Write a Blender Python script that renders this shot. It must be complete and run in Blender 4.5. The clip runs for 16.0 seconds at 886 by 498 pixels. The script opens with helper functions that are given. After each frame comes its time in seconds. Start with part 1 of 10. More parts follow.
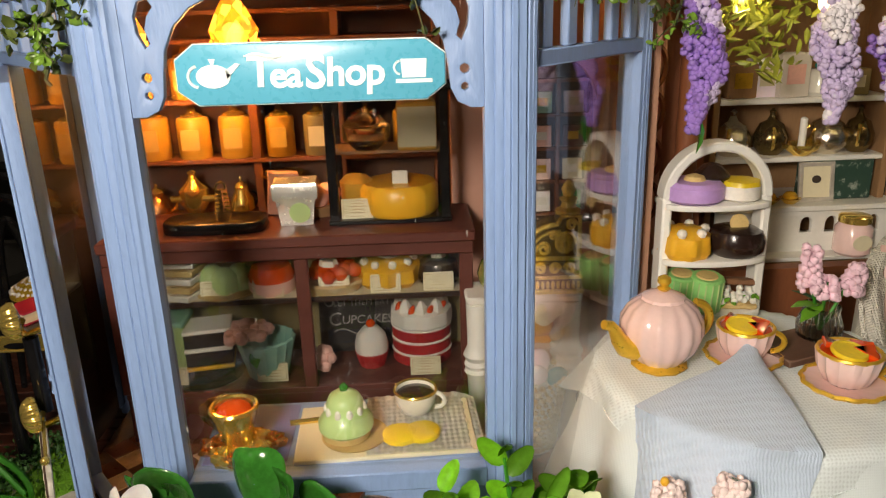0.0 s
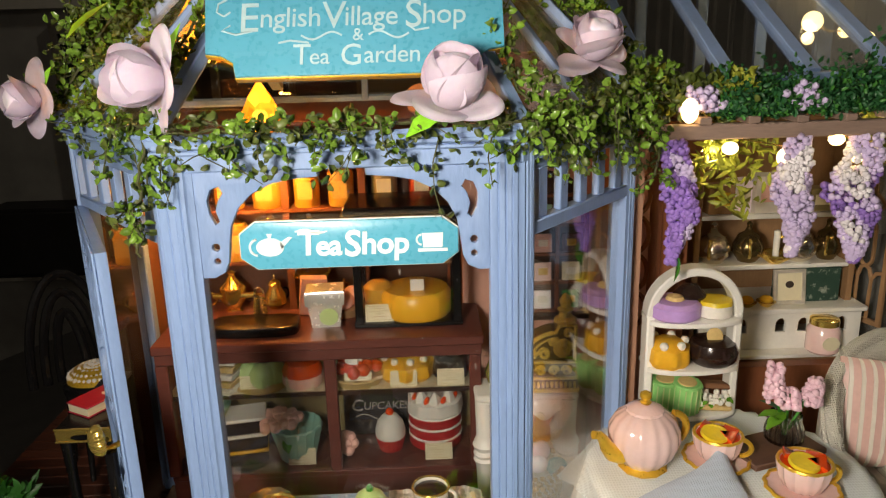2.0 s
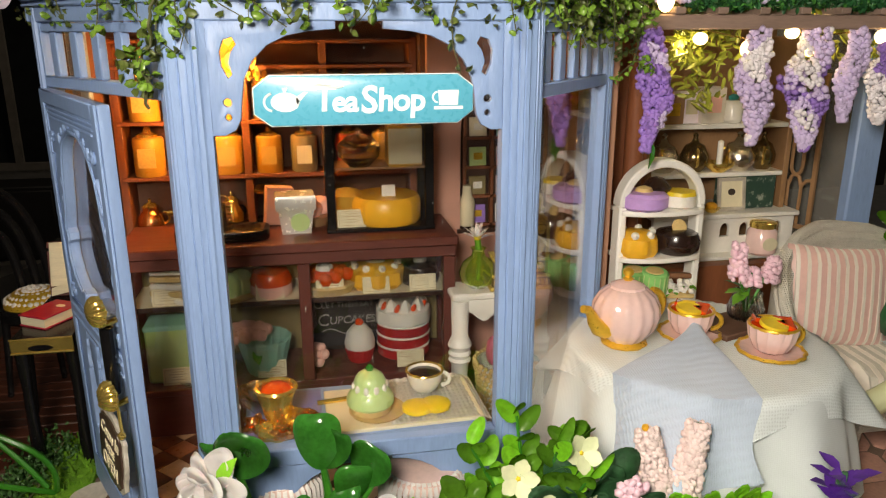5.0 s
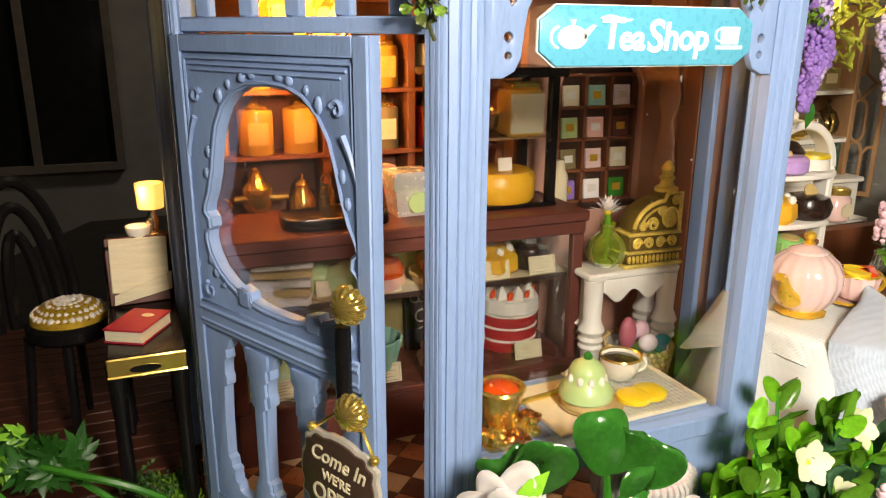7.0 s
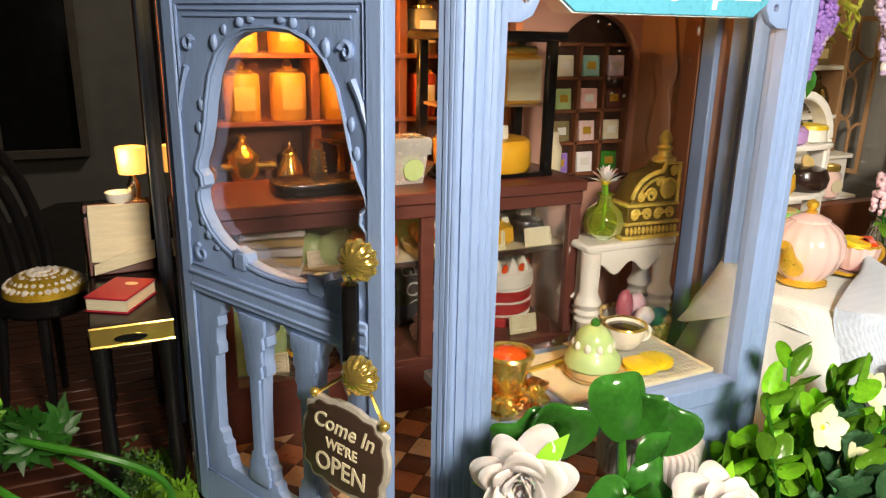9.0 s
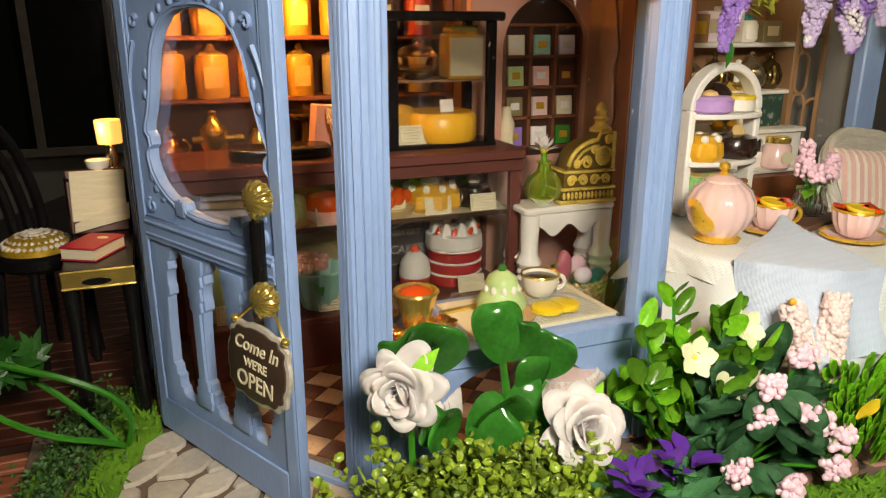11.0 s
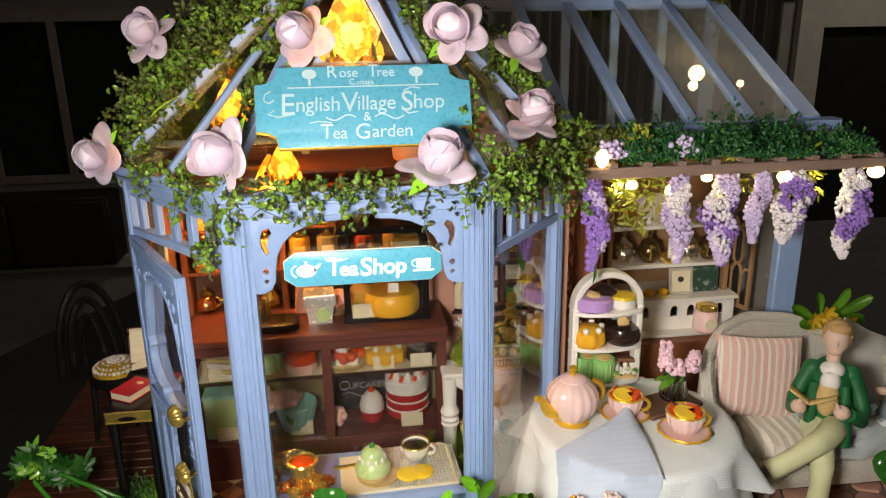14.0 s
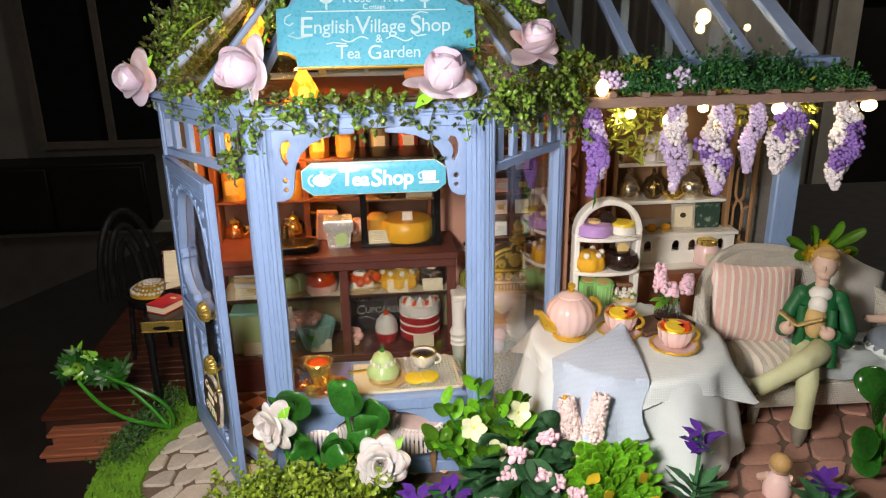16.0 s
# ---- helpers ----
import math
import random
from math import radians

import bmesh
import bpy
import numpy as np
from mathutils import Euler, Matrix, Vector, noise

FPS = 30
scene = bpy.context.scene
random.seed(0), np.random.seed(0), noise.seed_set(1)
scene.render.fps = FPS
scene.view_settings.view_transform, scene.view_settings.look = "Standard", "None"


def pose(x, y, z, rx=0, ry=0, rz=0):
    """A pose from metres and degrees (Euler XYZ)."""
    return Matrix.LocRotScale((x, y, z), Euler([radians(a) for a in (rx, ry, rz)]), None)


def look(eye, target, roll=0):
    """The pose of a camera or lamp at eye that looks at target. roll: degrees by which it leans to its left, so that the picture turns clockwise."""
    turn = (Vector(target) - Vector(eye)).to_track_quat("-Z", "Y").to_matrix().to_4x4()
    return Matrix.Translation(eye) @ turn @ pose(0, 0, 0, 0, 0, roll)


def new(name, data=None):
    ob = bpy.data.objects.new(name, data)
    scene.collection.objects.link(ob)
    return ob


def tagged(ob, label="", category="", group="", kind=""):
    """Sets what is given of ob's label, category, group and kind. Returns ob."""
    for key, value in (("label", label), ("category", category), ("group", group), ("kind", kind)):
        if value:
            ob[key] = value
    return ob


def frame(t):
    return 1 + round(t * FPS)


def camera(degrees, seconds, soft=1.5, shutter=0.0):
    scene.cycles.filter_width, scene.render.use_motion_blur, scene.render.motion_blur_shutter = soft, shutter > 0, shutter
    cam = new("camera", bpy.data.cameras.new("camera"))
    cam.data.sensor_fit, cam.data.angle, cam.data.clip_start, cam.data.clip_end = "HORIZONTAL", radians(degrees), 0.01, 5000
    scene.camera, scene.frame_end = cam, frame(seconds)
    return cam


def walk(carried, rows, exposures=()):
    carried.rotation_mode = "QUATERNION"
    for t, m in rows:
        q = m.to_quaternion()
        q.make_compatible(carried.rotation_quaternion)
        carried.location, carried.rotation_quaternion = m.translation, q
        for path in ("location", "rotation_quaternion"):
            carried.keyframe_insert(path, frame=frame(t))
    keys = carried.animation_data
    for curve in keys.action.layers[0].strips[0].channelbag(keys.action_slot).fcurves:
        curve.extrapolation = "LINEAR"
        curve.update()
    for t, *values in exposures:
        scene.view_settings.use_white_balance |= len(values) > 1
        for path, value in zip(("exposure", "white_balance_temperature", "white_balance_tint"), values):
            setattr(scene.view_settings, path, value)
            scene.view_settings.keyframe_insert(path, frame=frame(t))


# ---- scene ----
U = 0.0085  # one working unit in metres: the model stands at about 1:24
cam = camera(61.6, 16.0, soft=1.2)
PATH = [
    (0, (1.561, -11.777, 11.074), (1.639, -9.877, 10.453), -1.59),
    (0.5, (1.465, -12.672, 11.684), (1.543, -10.761, 11.099), -1.79),
    (1, (1.639, -13.432, 12.478), (1.723, -11.518, 11.903), -1.63),
    (1.5, (1.634, -13.790, 13.373), (1.695, -11.868, 12.822), -1.71),
    (2, (1.488, -13.585, 13.803), (1.541, -11.661, 13.261), -1.53),
    (2.5, (1.505, -13.468, 14.221), (1.562, -11.541, 13.687), -1.59),
    (3, (1.219, -14.299, 14.191), (1.273, -12.372, 13.658), -1.76),
    (3.5, (1.278, -15.633, 13.607), (1.356, -13.711, 13.061), -1.36),
    (6, (-4.508, -12.139, 10.471), (-3.930, -10.310, 9.905), 0.16),
    (6.5, (-6.353, -11.014, 10.230), (-5.681, -9.216, 9.668), 0.11),
    (7, (-7.644, -10.190, 10.193), (-6.910, -8.415, 9.636), 0.40),
    (7.5, (-9.002, -9.837, 10.480), (-8.210, -8.086, 9.926), 1.01),
    (8, (-8.934, -9.136, 9.937), (-8.107, -7.405, 9.370), 1.55),
    (10.5, (-6.761, -11.389, 9.261), (-6.011, -9.629, 8.678), 0.34),
    (11, (-6.614, -12.287, 9.133), (-5.902, -10.512, 8.548), 0.18),
    (11.5, (-5.627, -13.541, 9.704), (-5.006, -11.738, 9.099), -0.09),
    (12, (-4.815, -14.522, 10.442), (-4.261, -12.697, 9.840), 0.00),
    (12.5, (-3.316, -15.402, 12.187), (-2.891, -13.545, 11.579), -0.65),
    (13, (-1.921, -16.012, 13.399), (-1.596, -14.140, 12.775), -0.20),
    (13.5, (-0.778, -17.144, 15.240), (-0.498, -15.263, 14.620), -0.69),
    (14, (-0.214, -18.572, 16.316), (0.033, -16.678, 15.724), -0.96),
    (14.5, (0.235, -19.942, 17.288), (0.459, -18.038, 16.717), -1.11),
    (15, (0.408, -20.347, 17.117), (0.630, -18.448, 16.529), -1.33),
    (15.5, (0.224, -20.676, 16.289), (0.425, -18.789, 15.658), -1.00),
    (16, (0.264, -20.856, 15.082), (0.425, -18.971, 14.434), -0.89),
]
walk(cam, [(t, look(Vector(eye) * U, Vector(target) * U, roll)) for t, eye, target, roll in PATH],
     exposures=[(0.0, -0.33, 7000, 12), (3.5, -0.36, 6900, 11), (6.0, -0.11, 7050, 12), (8.0, 0.32, 7150, 13), (10.5, 0.05, 7100, 10), (13.0, -0.26, 7150, 12), (14.0, -0.15, 6650, 14), (15.0, 0.08, 6450, 15), (16.0, -0.04, 6450, 16)])

# ---- light ----
world = bpy.data.worlds.new("night_room")
scene.world = world
world.use_nodes = True
world.node_tree.nodes["Background"].inputs["Color"].default_value = (0.75, 0.85, 1.0, 1)
world.node_tree.nodes["Background"].inputs["Strength"].default_value = 0.003
scene.view_settings.exposure = 0.0


def lamp(name, kind, at, watts, colour, size=0.5, aim=None, angle=None):
    data = bpy.data.lights.new(name, kind)
    data.energy, data.color = watts, colour
    if kind == "AREA":
        data.shape, data.size = "DISK", size * U
    else:
        data.shadow_soft_size = size * U
    if angle:
        data.spot_size, data.spot_blend = radians(angle), 0.5
    ob = new(name, data)
    ob.matrix_basis = look(Vector(at) * U, Vector(aim) * U) if aim else pose(*(Vector(at) * U))
    return ob


# the torch of the phone that films
lamp("phone_torch", "AREA", (-3.8, -15.7, 14.2), 0.44, (1.0, 0.94, 0.84), 4.0, aim=(8.0, 0.5, 5.0))
# an unseen fill lamp, added behind the viewer to lift the door and room
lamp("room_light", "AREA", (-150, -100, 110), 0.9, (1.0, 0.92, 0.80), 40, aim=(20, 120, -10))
# a second unseen fill, added over the far end to brighten the back wall
lamp("ceiling_light", "AREA", (110, 60, 157), 5.6, (1.0, 0.95, 0.82), 30, aim=(100, 150, 0))
# warm bulbs inside the shop
lamp("chandelier_bulb", "POINT", (-2.9, 8.3, 10.0), 0.060, (1.0, 0.50, 0.13), 0.25)
lamp("shelf_bulb", "POINT", (-4.6, 8.4, 8.9), 0.024, (1.0, 0.42, 0.10), 0.2)
lamp("roof_bulb", "POINT", (0.3, 3.6, 15.2), 0.022, (1.0, 0.58, 0.18), 0.25)
lamp("attic_bulb", "POINT", (-2.6, 3.9, 12.9), 0.035, (1.0, 0.50, 0.13), 0.25)
# fairy lights under the pergola and in the glasshouse
for fx, fy, fz, fw in ((8.6, 4.2, 11.0, 0.006), (12.2, 4.2, 11.0, 0.006), (15.3, 4.0, 11.0, 0.006), (13.7, 10.3, 13.8, 0.014)):
    lamp("fairy_bulb_light", "POINT", (fx, fy, fz), fw, (1.0, 0.80, 0.42), 0.2)
lamp("desk_lamp_bulb", "POINT", (-7.75, 8.35, 6.5), 0.0015, (1.0, 0.65, 0.25), 0.15)

# ---- materials ----
MATS = {}


def mat(name, col, rough=0.5, metal=0.0, vary=0.12, scale=1.2, fine=9.0, bump=0.25, stretch=(1, 1, 1), sub=0.0, coat=0.0, trans=0.0, glow=None, rnd=0.08, spots=None, ior=1.45, alpha=1.0, sheen=0.0, facets=0.0, weave=None):
    """A node material: colour varied at two scales and from object to object, with a fine relief."""
    if name in MATS:
        return MATS[name]
    m = bpy.data.materials.new(name)
    m.use_nodes = True
    nt = m.node_tree
    N, L = nt.nodes, nt.links
    b = N["Principled BSDF"]
    b.inputs["Metallic"].default_value = metal
    b.inputs["IOR"].default_value = ior
    b.inputs["Subsurface Weight"].default_value = sub
    b.inputs["Subsurface Radius"].default_value = (0.6 * U, 0.4 * U, 0.3 * U)
    b.inputs["Coat Weight"].default_value = coat
    b.inputs["Coat Roughness"].default_value = 0.08
    b.inputs["Transmission Weight"].default_value = trans
    b.inputs["Alpha"].default_value = alpha
    b.inputs["Sheen Weight"].default_value = sheen
    tc = N.new("ShaderNodeTexCoord")
    mp = N.new("ShaderNodeMapping")
    mp.inputs["Scale"].default_value = [s / U for s in stretch]
    L.new(tc.outputs["Object"], mp.inputs["Vector"])
    info = N.new("ShaderNodeObjectInfo")
    off = N.new("ShaderNodeVectorMath")
    off.operation = "ADD"
    sc = N.new("ShaderNodeVectorMath")
    sc.operation = "SCALE"
    sc.inputs[3].default_value = 37.0
    comb = N.new("ShaderNodeCombineXYZ")
    for i in range(3):
        L.new(info.outputs["Random"], comb.inputs[i])
    L.new(comb.outputs[0], sc.inputs[0])
    L.new(mp.outputs[0], off.inputs[0])
    L.new(sc.outputs[0], off.inputs[1])
    n1 = N.new("ShaderNodeTexNoise")
    n1.inputs["Scale"].default_value = scale
    n1.inputs["Detail"].default_value = 3
    n2 = N.new("ShaderNodeTexNoise")
    n2.inputs["Scale"].default_value = fine
    n2.inputs["Detail"].default_value = 4
    for n in (n1, n2):
        L.new(off.outputs[0], n.inputs["Vector"])
    add = N.new("ShaderNodeMath")
    add.operation = "MULTIPLY_ADD"
    add.inputs[1].default_value = 0.45
    L.new(n2.outputs["Fac"], add.inputs[0])
    half = N.new("ShaderNodeMath")
    half.operation = "MULTIPLY"
    half.inputs[1].default_value = 0.55
    L.new(n1.outputs["Fac"], half.inputs[0])
    L.new(half.outputs[0], add.inputs[2])
    ramp = N.new("ShaderNodeMapRange")
    ramp.inputs["From Min"].default_value, ramp.inputs["From Max"].default_value = 0.3, 0.7
    ramp.inputs["To Min"].default_value, ramp.inputs["To Max"].default_value = 1 - vary, 1 + vary
    L.new(add.outputs[0], ramp.inputs["Value"])
    own = N.new("ShaderNodeMapRange")
    own.inputs["To Min"].default_value, own.inputs["To Max"].default_value = 1 - rnd, 1 + rnd
    L.new(info.outputs["Random"], own.inputs["Value"])
    mul = N.new("ShaderNodeMath")
    mul.operation = "MULTIPLY"
    L.new(ramp.outputs[0], mul.inputs[0])
    L.new(own.outputs[0], mul.inputs[1])
    tint = N.new("ShaderNodeVectorMath")
    tint.operation = "SCALE"
    tint.inputs[0].default_value = col
    L.new(mul.outputs[0], tint.inputs[3])
    out = tint.outputs[0]
    if spots:  # (colour, amount, scale): flecks, stains or worn patches
        sn = N.new("ShaderNodeTexNoise")
        sn.inputs["Scale"].default_value = spots[2]
        sn.inputs["Detail"].default_value = 5
        sn.inputs["Roughness"].default_value = 0.65
        L.new(off.outputs[0], sn.inputs["Vector"])
        th = N.new("ShaderNodeMapRange")
        th.inputs["From Min"].default_value = 0.72 - spots[1] * 0.3
        th.inputs["From Max"].default_value = 0.80 - spots[1] * 0.3
        L.new(sn.outputs["Fac"], th.inputs["Value"])
        mx = N.new("ShaderNodeMix")
        mx.data_type = "RGBA"
        L.new(th.outputs[0], mx.inputs["Factor"])
        L.new(out, mx.inputs[6])
        mx.inputs[7].default_value = (*spots[0], 1)
        out = mx.outputs[2]
    knit = None
    if weave:  # (threads each way per unit, unevenness, depth): crossing threads with small gaps
        bands = []
        for axis, n_ in (("X", weave[0]), ("Z", weave[1])):
            wv = N.new("ShaderNodeTexWave")
            wv.bands_direction = axis
            wv.inputs["Scale"].default_value = n_ * 0.314
            wv.inputs["Distortion"].default_value = weave[2]
            wv.inputs["Detail"].default_value = 2
            wv.inputs["Detail Scale"].default_value = 1.5
            if axis == "Z":
                tilt = N.new("ShaderNodeMapping")
                tilt.inputs["Rotation"].default_value = (0.785, 0, 0)
                L.new(mp.outputs[0], tilt.inputs["Vector"])
                L.new(tilt.outputs[0], wv.inputs["Vector"])
            else:
                L.new(mp.outputs[0], wv.inputs["Vector"])
            bands.append(wv.outputs["Fac"])
        kn = N.new("ShaderNodeMath")
        kn.operation = "ADD"
        L.new(bands[0], kn.inputs[0])
        L.new(bands[1], kn.inputs[1])
        knit = kn.outputs[0]
        gap = N.new("ShaderNodeMapRange")
        gap.inputs["From Min"].default_value, gap.inputs["From Max"].default_value = 0.1, 1.1
        gap.inputs["To Min"].default_value, gap.inputs["To Max"].default_value = 1 - weave[3], 1.0
        L.new(knit, gap.inputs["Value"])
        shade = N.new("ShaderNodeVectorMath")
        shade.operation = "SCALE"
        L.new(out, shade.inputs[0])
        L.new(gap.outputs[0], shade.inputs[3])
        out = shade.outputs[0]
    L.new(out, b.inputs["Base Color"])
    rr = N.new("ShaderNodeMapRange")
    rr.inputs["To Min"].default_value, rr.inputs["To Max"].default_value = max(rough - 0.1, 0.02), min(rough + 0.12, 1)
    L.new(n2.outputs["Fac"], rr.inputs["Value"])
    L.new(rr.outputs[0], b.inputs["Roughness"])
    if bump:
        bp = N.new("ShaderNodeBump")
        bp.inputs["Strength"].default_value = bump
        bp.inputs["Distance"].default_value = 0.06 * U
        L.new(knit or add.outputs[0], bp.inputs["Height"])
        L.new(bp.outputs[0], b.inputs["Normal"])
    if glow:
        b.inputs["Emission Color"].default_value = (*glow[0], 1)
        b.inputs["Emission Strength"].default_value = glow[1]
        if facets:  # cut crystal: some facets glow more than others
            vo = N.new("ShaderNodeTexVoronoi")
            vo.inputs["Scale"].default_value = facets
            L.new(off.outputs[0], vo.inputs["Vector"])
            sp = N.new("ShaderNodeSeparateColor")
            L.new(vo.outputs["Color"], sp.inputs[0])
            pw = N.new("ShaderNodeMath")
            pw.operation = "POWER"
            pw.inputs[1].default_value = 2.5
            L.new(sp.outputs[0], pw.inputs[0])
            ml = N.new("ShaderNodeMath")
            ml.operation = "MULTIPLY_ADD"
            ml.inputs[1].default_value, ml.inputs[2].default_value = glow[1] * 2.2, glow[1] * 0.12
            L.new(pw.outputs[0], ml.inputs[0])
            L.new(ml.outputs[0], b.inputs["Emission Strength"])
    MATS[name] = m
    return m


def pane_material(name, tint, dust, haze=0.0):
    """Acetate window pane: clear, glossy at grazing angles, with specks of dust and fine scratches."""
    m = bpy.data.materials.new(name)
    m.use_nodes = True
    nt = m.node_tree
    N, L = nt.nodes, nt.links
    N.remove(N["Principled BSDF"])
    clear = N.new("ShaderNodeBsdfTransparent")
    clear.inputs[0].default_value = (*tint, 1)
    gloss = N.new("ShaderNodeBsdfGlossy")
    gloss.inputs["Roughness"].default_value = 0.03
    lw = N.new("ShaderNodeLayerWeight")
    pw = N.new("ShaderNodeMath")
    pw.operation = "POWER"
    pw.inputs[1].default_value = 3.0
    L.new(lw.outputs["Facing"], pw.inputs[0])
    fr = N.new("ShaderNodeMath")
    fr.operation = "MULTIPLY_ADD"
    fr.inputs[1].default_value, fr.inputs[2].default_value = 0.92, 0.08
    L.new(pw.outputs[0], fr.inputs[0])
    mix = N.new("ShaderNodeMixShader")
    L.new(fr.outputs[0], mix.inputs[0])
    L.new(clear.outputs[0], mix.inputs[1])
    L.new(gloss.outputs[0], mix.inputs[2])
    tc = N.new("ShaderNodeTexCoord")
    mp = N.new("ShaderNodeMapping")
    mp.inputs["Scale"].default_value = (1 / U, 1 / U, 1 / U)
    mp.inputs["Rotation"].default_value = (0.4, 0.7, 0.2)
    L.new(tc.outputs["Object"], mp.inputs[0])
    specks = N.new("ShaderNodeTexNoise")
    specks.inputs["Scale"].default_value = 17.0
    specks.inputs["Detail"].default_value = 2
    L.new(mp.outputs[0], specks.inputs["Vector"])
    mp2 = N.new("ShaderNodeMapping")
    mp2.inputs["Scale"].default_value = (9 / U, 0.7 / U, 1.4 / U)
    mp2.inputs["Rotation"].default_value = (0.7, 0.5, 0.9)
    L.new(tc.outputs["Object"], mp2.inputs[0])
    scr = N.new("ShaderNodeTexNoise")
    scr.inputs["Scale"].default_value = 1.6
    L.new(mp2.outputs[0], scr.inputs["Vector"])
    a = N.new("ShaderNodeMapRange")
    a.inputs["From Min"].default_value, a.inputs["From Max"].default_value = 0.735, 0.79
    L.new(specks.outputs["Fac"], a.inputs["Value"])
    c = N.new("ShaderNodeMapRange")
    c.inputs["From Min"].default_value, c.inputs["From Max"].default_value = 0.745, 0.82
    L.new(scr.outputs["Fac"], c.inputs["Value"])
    mxm = N.new("ShaderNodeMath")
    mxm.operation = "MAXIMUM"
    L.new(a.outputs[0], mxm.inputs[0])
    L.new(c.outputs[0], mxm.inputs[1])
    sc = N.new("ShaderNodeMath")
    sc.operation = "MULTIPLY_ADD"
    sc.inputs[1].default_value, sc.inputs[2].default_value = dust, haze
    L.new(mxm.outputs[0], sc.inputs[0])
    dif = N.new("ShaderNodeBsdfDiffuse")
    dif.inputs[0].default_value = (0.75, 0.72, 0.66, 1)
    mix2 = N.new("ShaderNodeMixShader")
    L.new(sc.outputs[0], mix2.inputs[0])
    L.new(mix.outputs[0], mix2.inputs[1])
    L.new(dif.outputs[0], mix2.inputs[2])
    L.new(mix2.outputs[0], N["Material Output"].inputs[0])
    MATS[name] = m
    return m


BLUE = mat("blue_paint", (0.245, 0.36, 0.61), 0.42, vary=0.10, scale=0.8, fine=7, bump=0.35, stretch=(2.2, 2.2, 0.5), rnd=0.04, spots=((0.30, 0.42, 0.70), 0.10, 6.0))
SIGNBLUE = mat("sign_turquoise", (0.10, 0.42, 0.58), 0.28, vary=0.06, coat=0.25, bump=0.05)
WHITEINK = mat("white_ink", (0.78, 0.86, 0.85), 0.5, vary=0.03, bump=0.0)
PALEINK = mat("pale_sign_ink", (0.50, 0.68, 0.72), 0.5, vary=0.12, fine=14, bump=0.0)
SIGNEDGE = mat("sign_card_edge", (0.55, 0.42, 0.22), 0.6)
GOLD = mat("polished_gold", (0.92, 0.66, 0.17), 0.17, 0.85, vary=0.15, fine=5, bump=0.12)
GOLDPAINT = mat("gold_paint", (0.76, 0.47, 0.05), 0.30, 0.5, vary=0.15, fine=10, bump=0.3)
SILVER = mat("chrome_silver", (0.72, 0.66, 0.55), 0.15, 1.0, vary=0.2, fine=8, bump=1.0)
BLACKLAC = mat("black_lacquer", (0.007, 0.0065, 0.007), 0.22, vary=0.3, bump=0.1)
MAHOG = mat("mahogany_card", (0.125, 0.036, 0.026), 0.45, vary=0.18, stretch=(0.4, 2, 2), fine=6)
DARKWOOD = mat("dark_brown_wood", (0.045, 0.020, 0.012), 0.45, vary=0.3, stretch=(2, 2, 0.4))
REDBROWN = mat("red_brown_wood", (0.22, 0.075, 0.032), 0.5, vary=0.2, stretch=(2, 2, 0.4), fine=5)
TANWOOD = mat("tan_wood", (0.34, 0.19, 0.09), 0.55, vary=0.15, stretch=(2, 2, 0.5))
TAUPE = mat("taupe_wood", (0.27, 0.185, 0.145), 0.6, vary=0.2, stretch=(0.4, 2, 2))
STEPWOOD = mat("step_wood", (0.30, 0.10, 0.05), 0.45, vary=0.3, stretch=(0.25, 3, 3), fine=4, rnd=0.2)
# planks darker than the steps: the torch's falloff is put into the colour
DECK = mat("shaded_deck_wood", (0.075, 0.021, 0.010), 0.42, vary=0.35, stretch=(0.25, 3, 3), fine=4, rnd=0.25)
PINKWALL = mat("pink_wall", (0.62, 0.33, 0.25), 0.8, vary=0.08, bump=0.15)
BROWNWALL = mat("brown_wall", (0.18, 0.08, 0.045), 0.7, vary=0.2)
CREAM = mat("cream_paper", (0.80, 0.72, 0.50), 0.7, vary=0.06, bump=0.1)
INK = mat("dark_ink", (0.05, 0.035, 0.025), 0.7, bump=0)
WHITE = mat("white_paint", (0.82, 0.80, 0.74), 0.4, vary=0.05, bump=0.3, spots=((0.55, 0.50, 0.42), 0.06, 5))
PORCELAIN = mat("white_porcelain", (0.85, 0.82, 0.74), 0.12, coat=0.5, vary=0.03, bump=0.05)
PINKPORC = mat("pink_porcelain", (0.87, 0.62, 0.58), 0.14, coat=0.6, vary=0.04, bump=0.08, sub=0.05)
CLOTH = mat("white_linen", (0.80, 0.87, 0.88), 0.9, vary=0.05, fine=30, bump=0.07, sheen=0.2, weave=(26, 26, 1.5, 0.05))
LACE = mat("white_lace", (0.82, 0.89, 0.90), 0.95, vary=0.06, fine=26, bump=0.12, weave=(15, 15, 3.0, 0.15))
CROCHET = mat("white_crochet", (0.93, 0.92, 0.87), 0.95, vary=0.06, bump=0.35, weave=(9, 9, 1.0, 0.14))
QUILT = mat("white_quilting", (0.84, 0.83, 0.79), 0.9, vary=0.05, fine=5, bump=1.0)
BLUECLOTH = mat("blue_gauze", (0.55, 0.65, 0.80), 0.95, vary=0.06, fine=26, bump=0.25, sheen=0.3, weave=(19, 5, 4.0, 0.06))
TILEC = mat("cream_tile", (0.62, 0.42, 0.27), 0.3, vary=0.15)
TILEB = mat("brown_tile", (0.13, 0.05, 0.03), 0.3, vary=0.25)
TILEO = mat("terracotta_tile", (0.40, 0.15, 0.07), 0.3, vary=0.2)
STONE = mat("grey_paving", (0.50, 0.45, 0.38), 0.75, vary=0.18, bump=0.7, rnd=0.14, spots=((0.33, 0.29, 0.25), 0.25, 3))
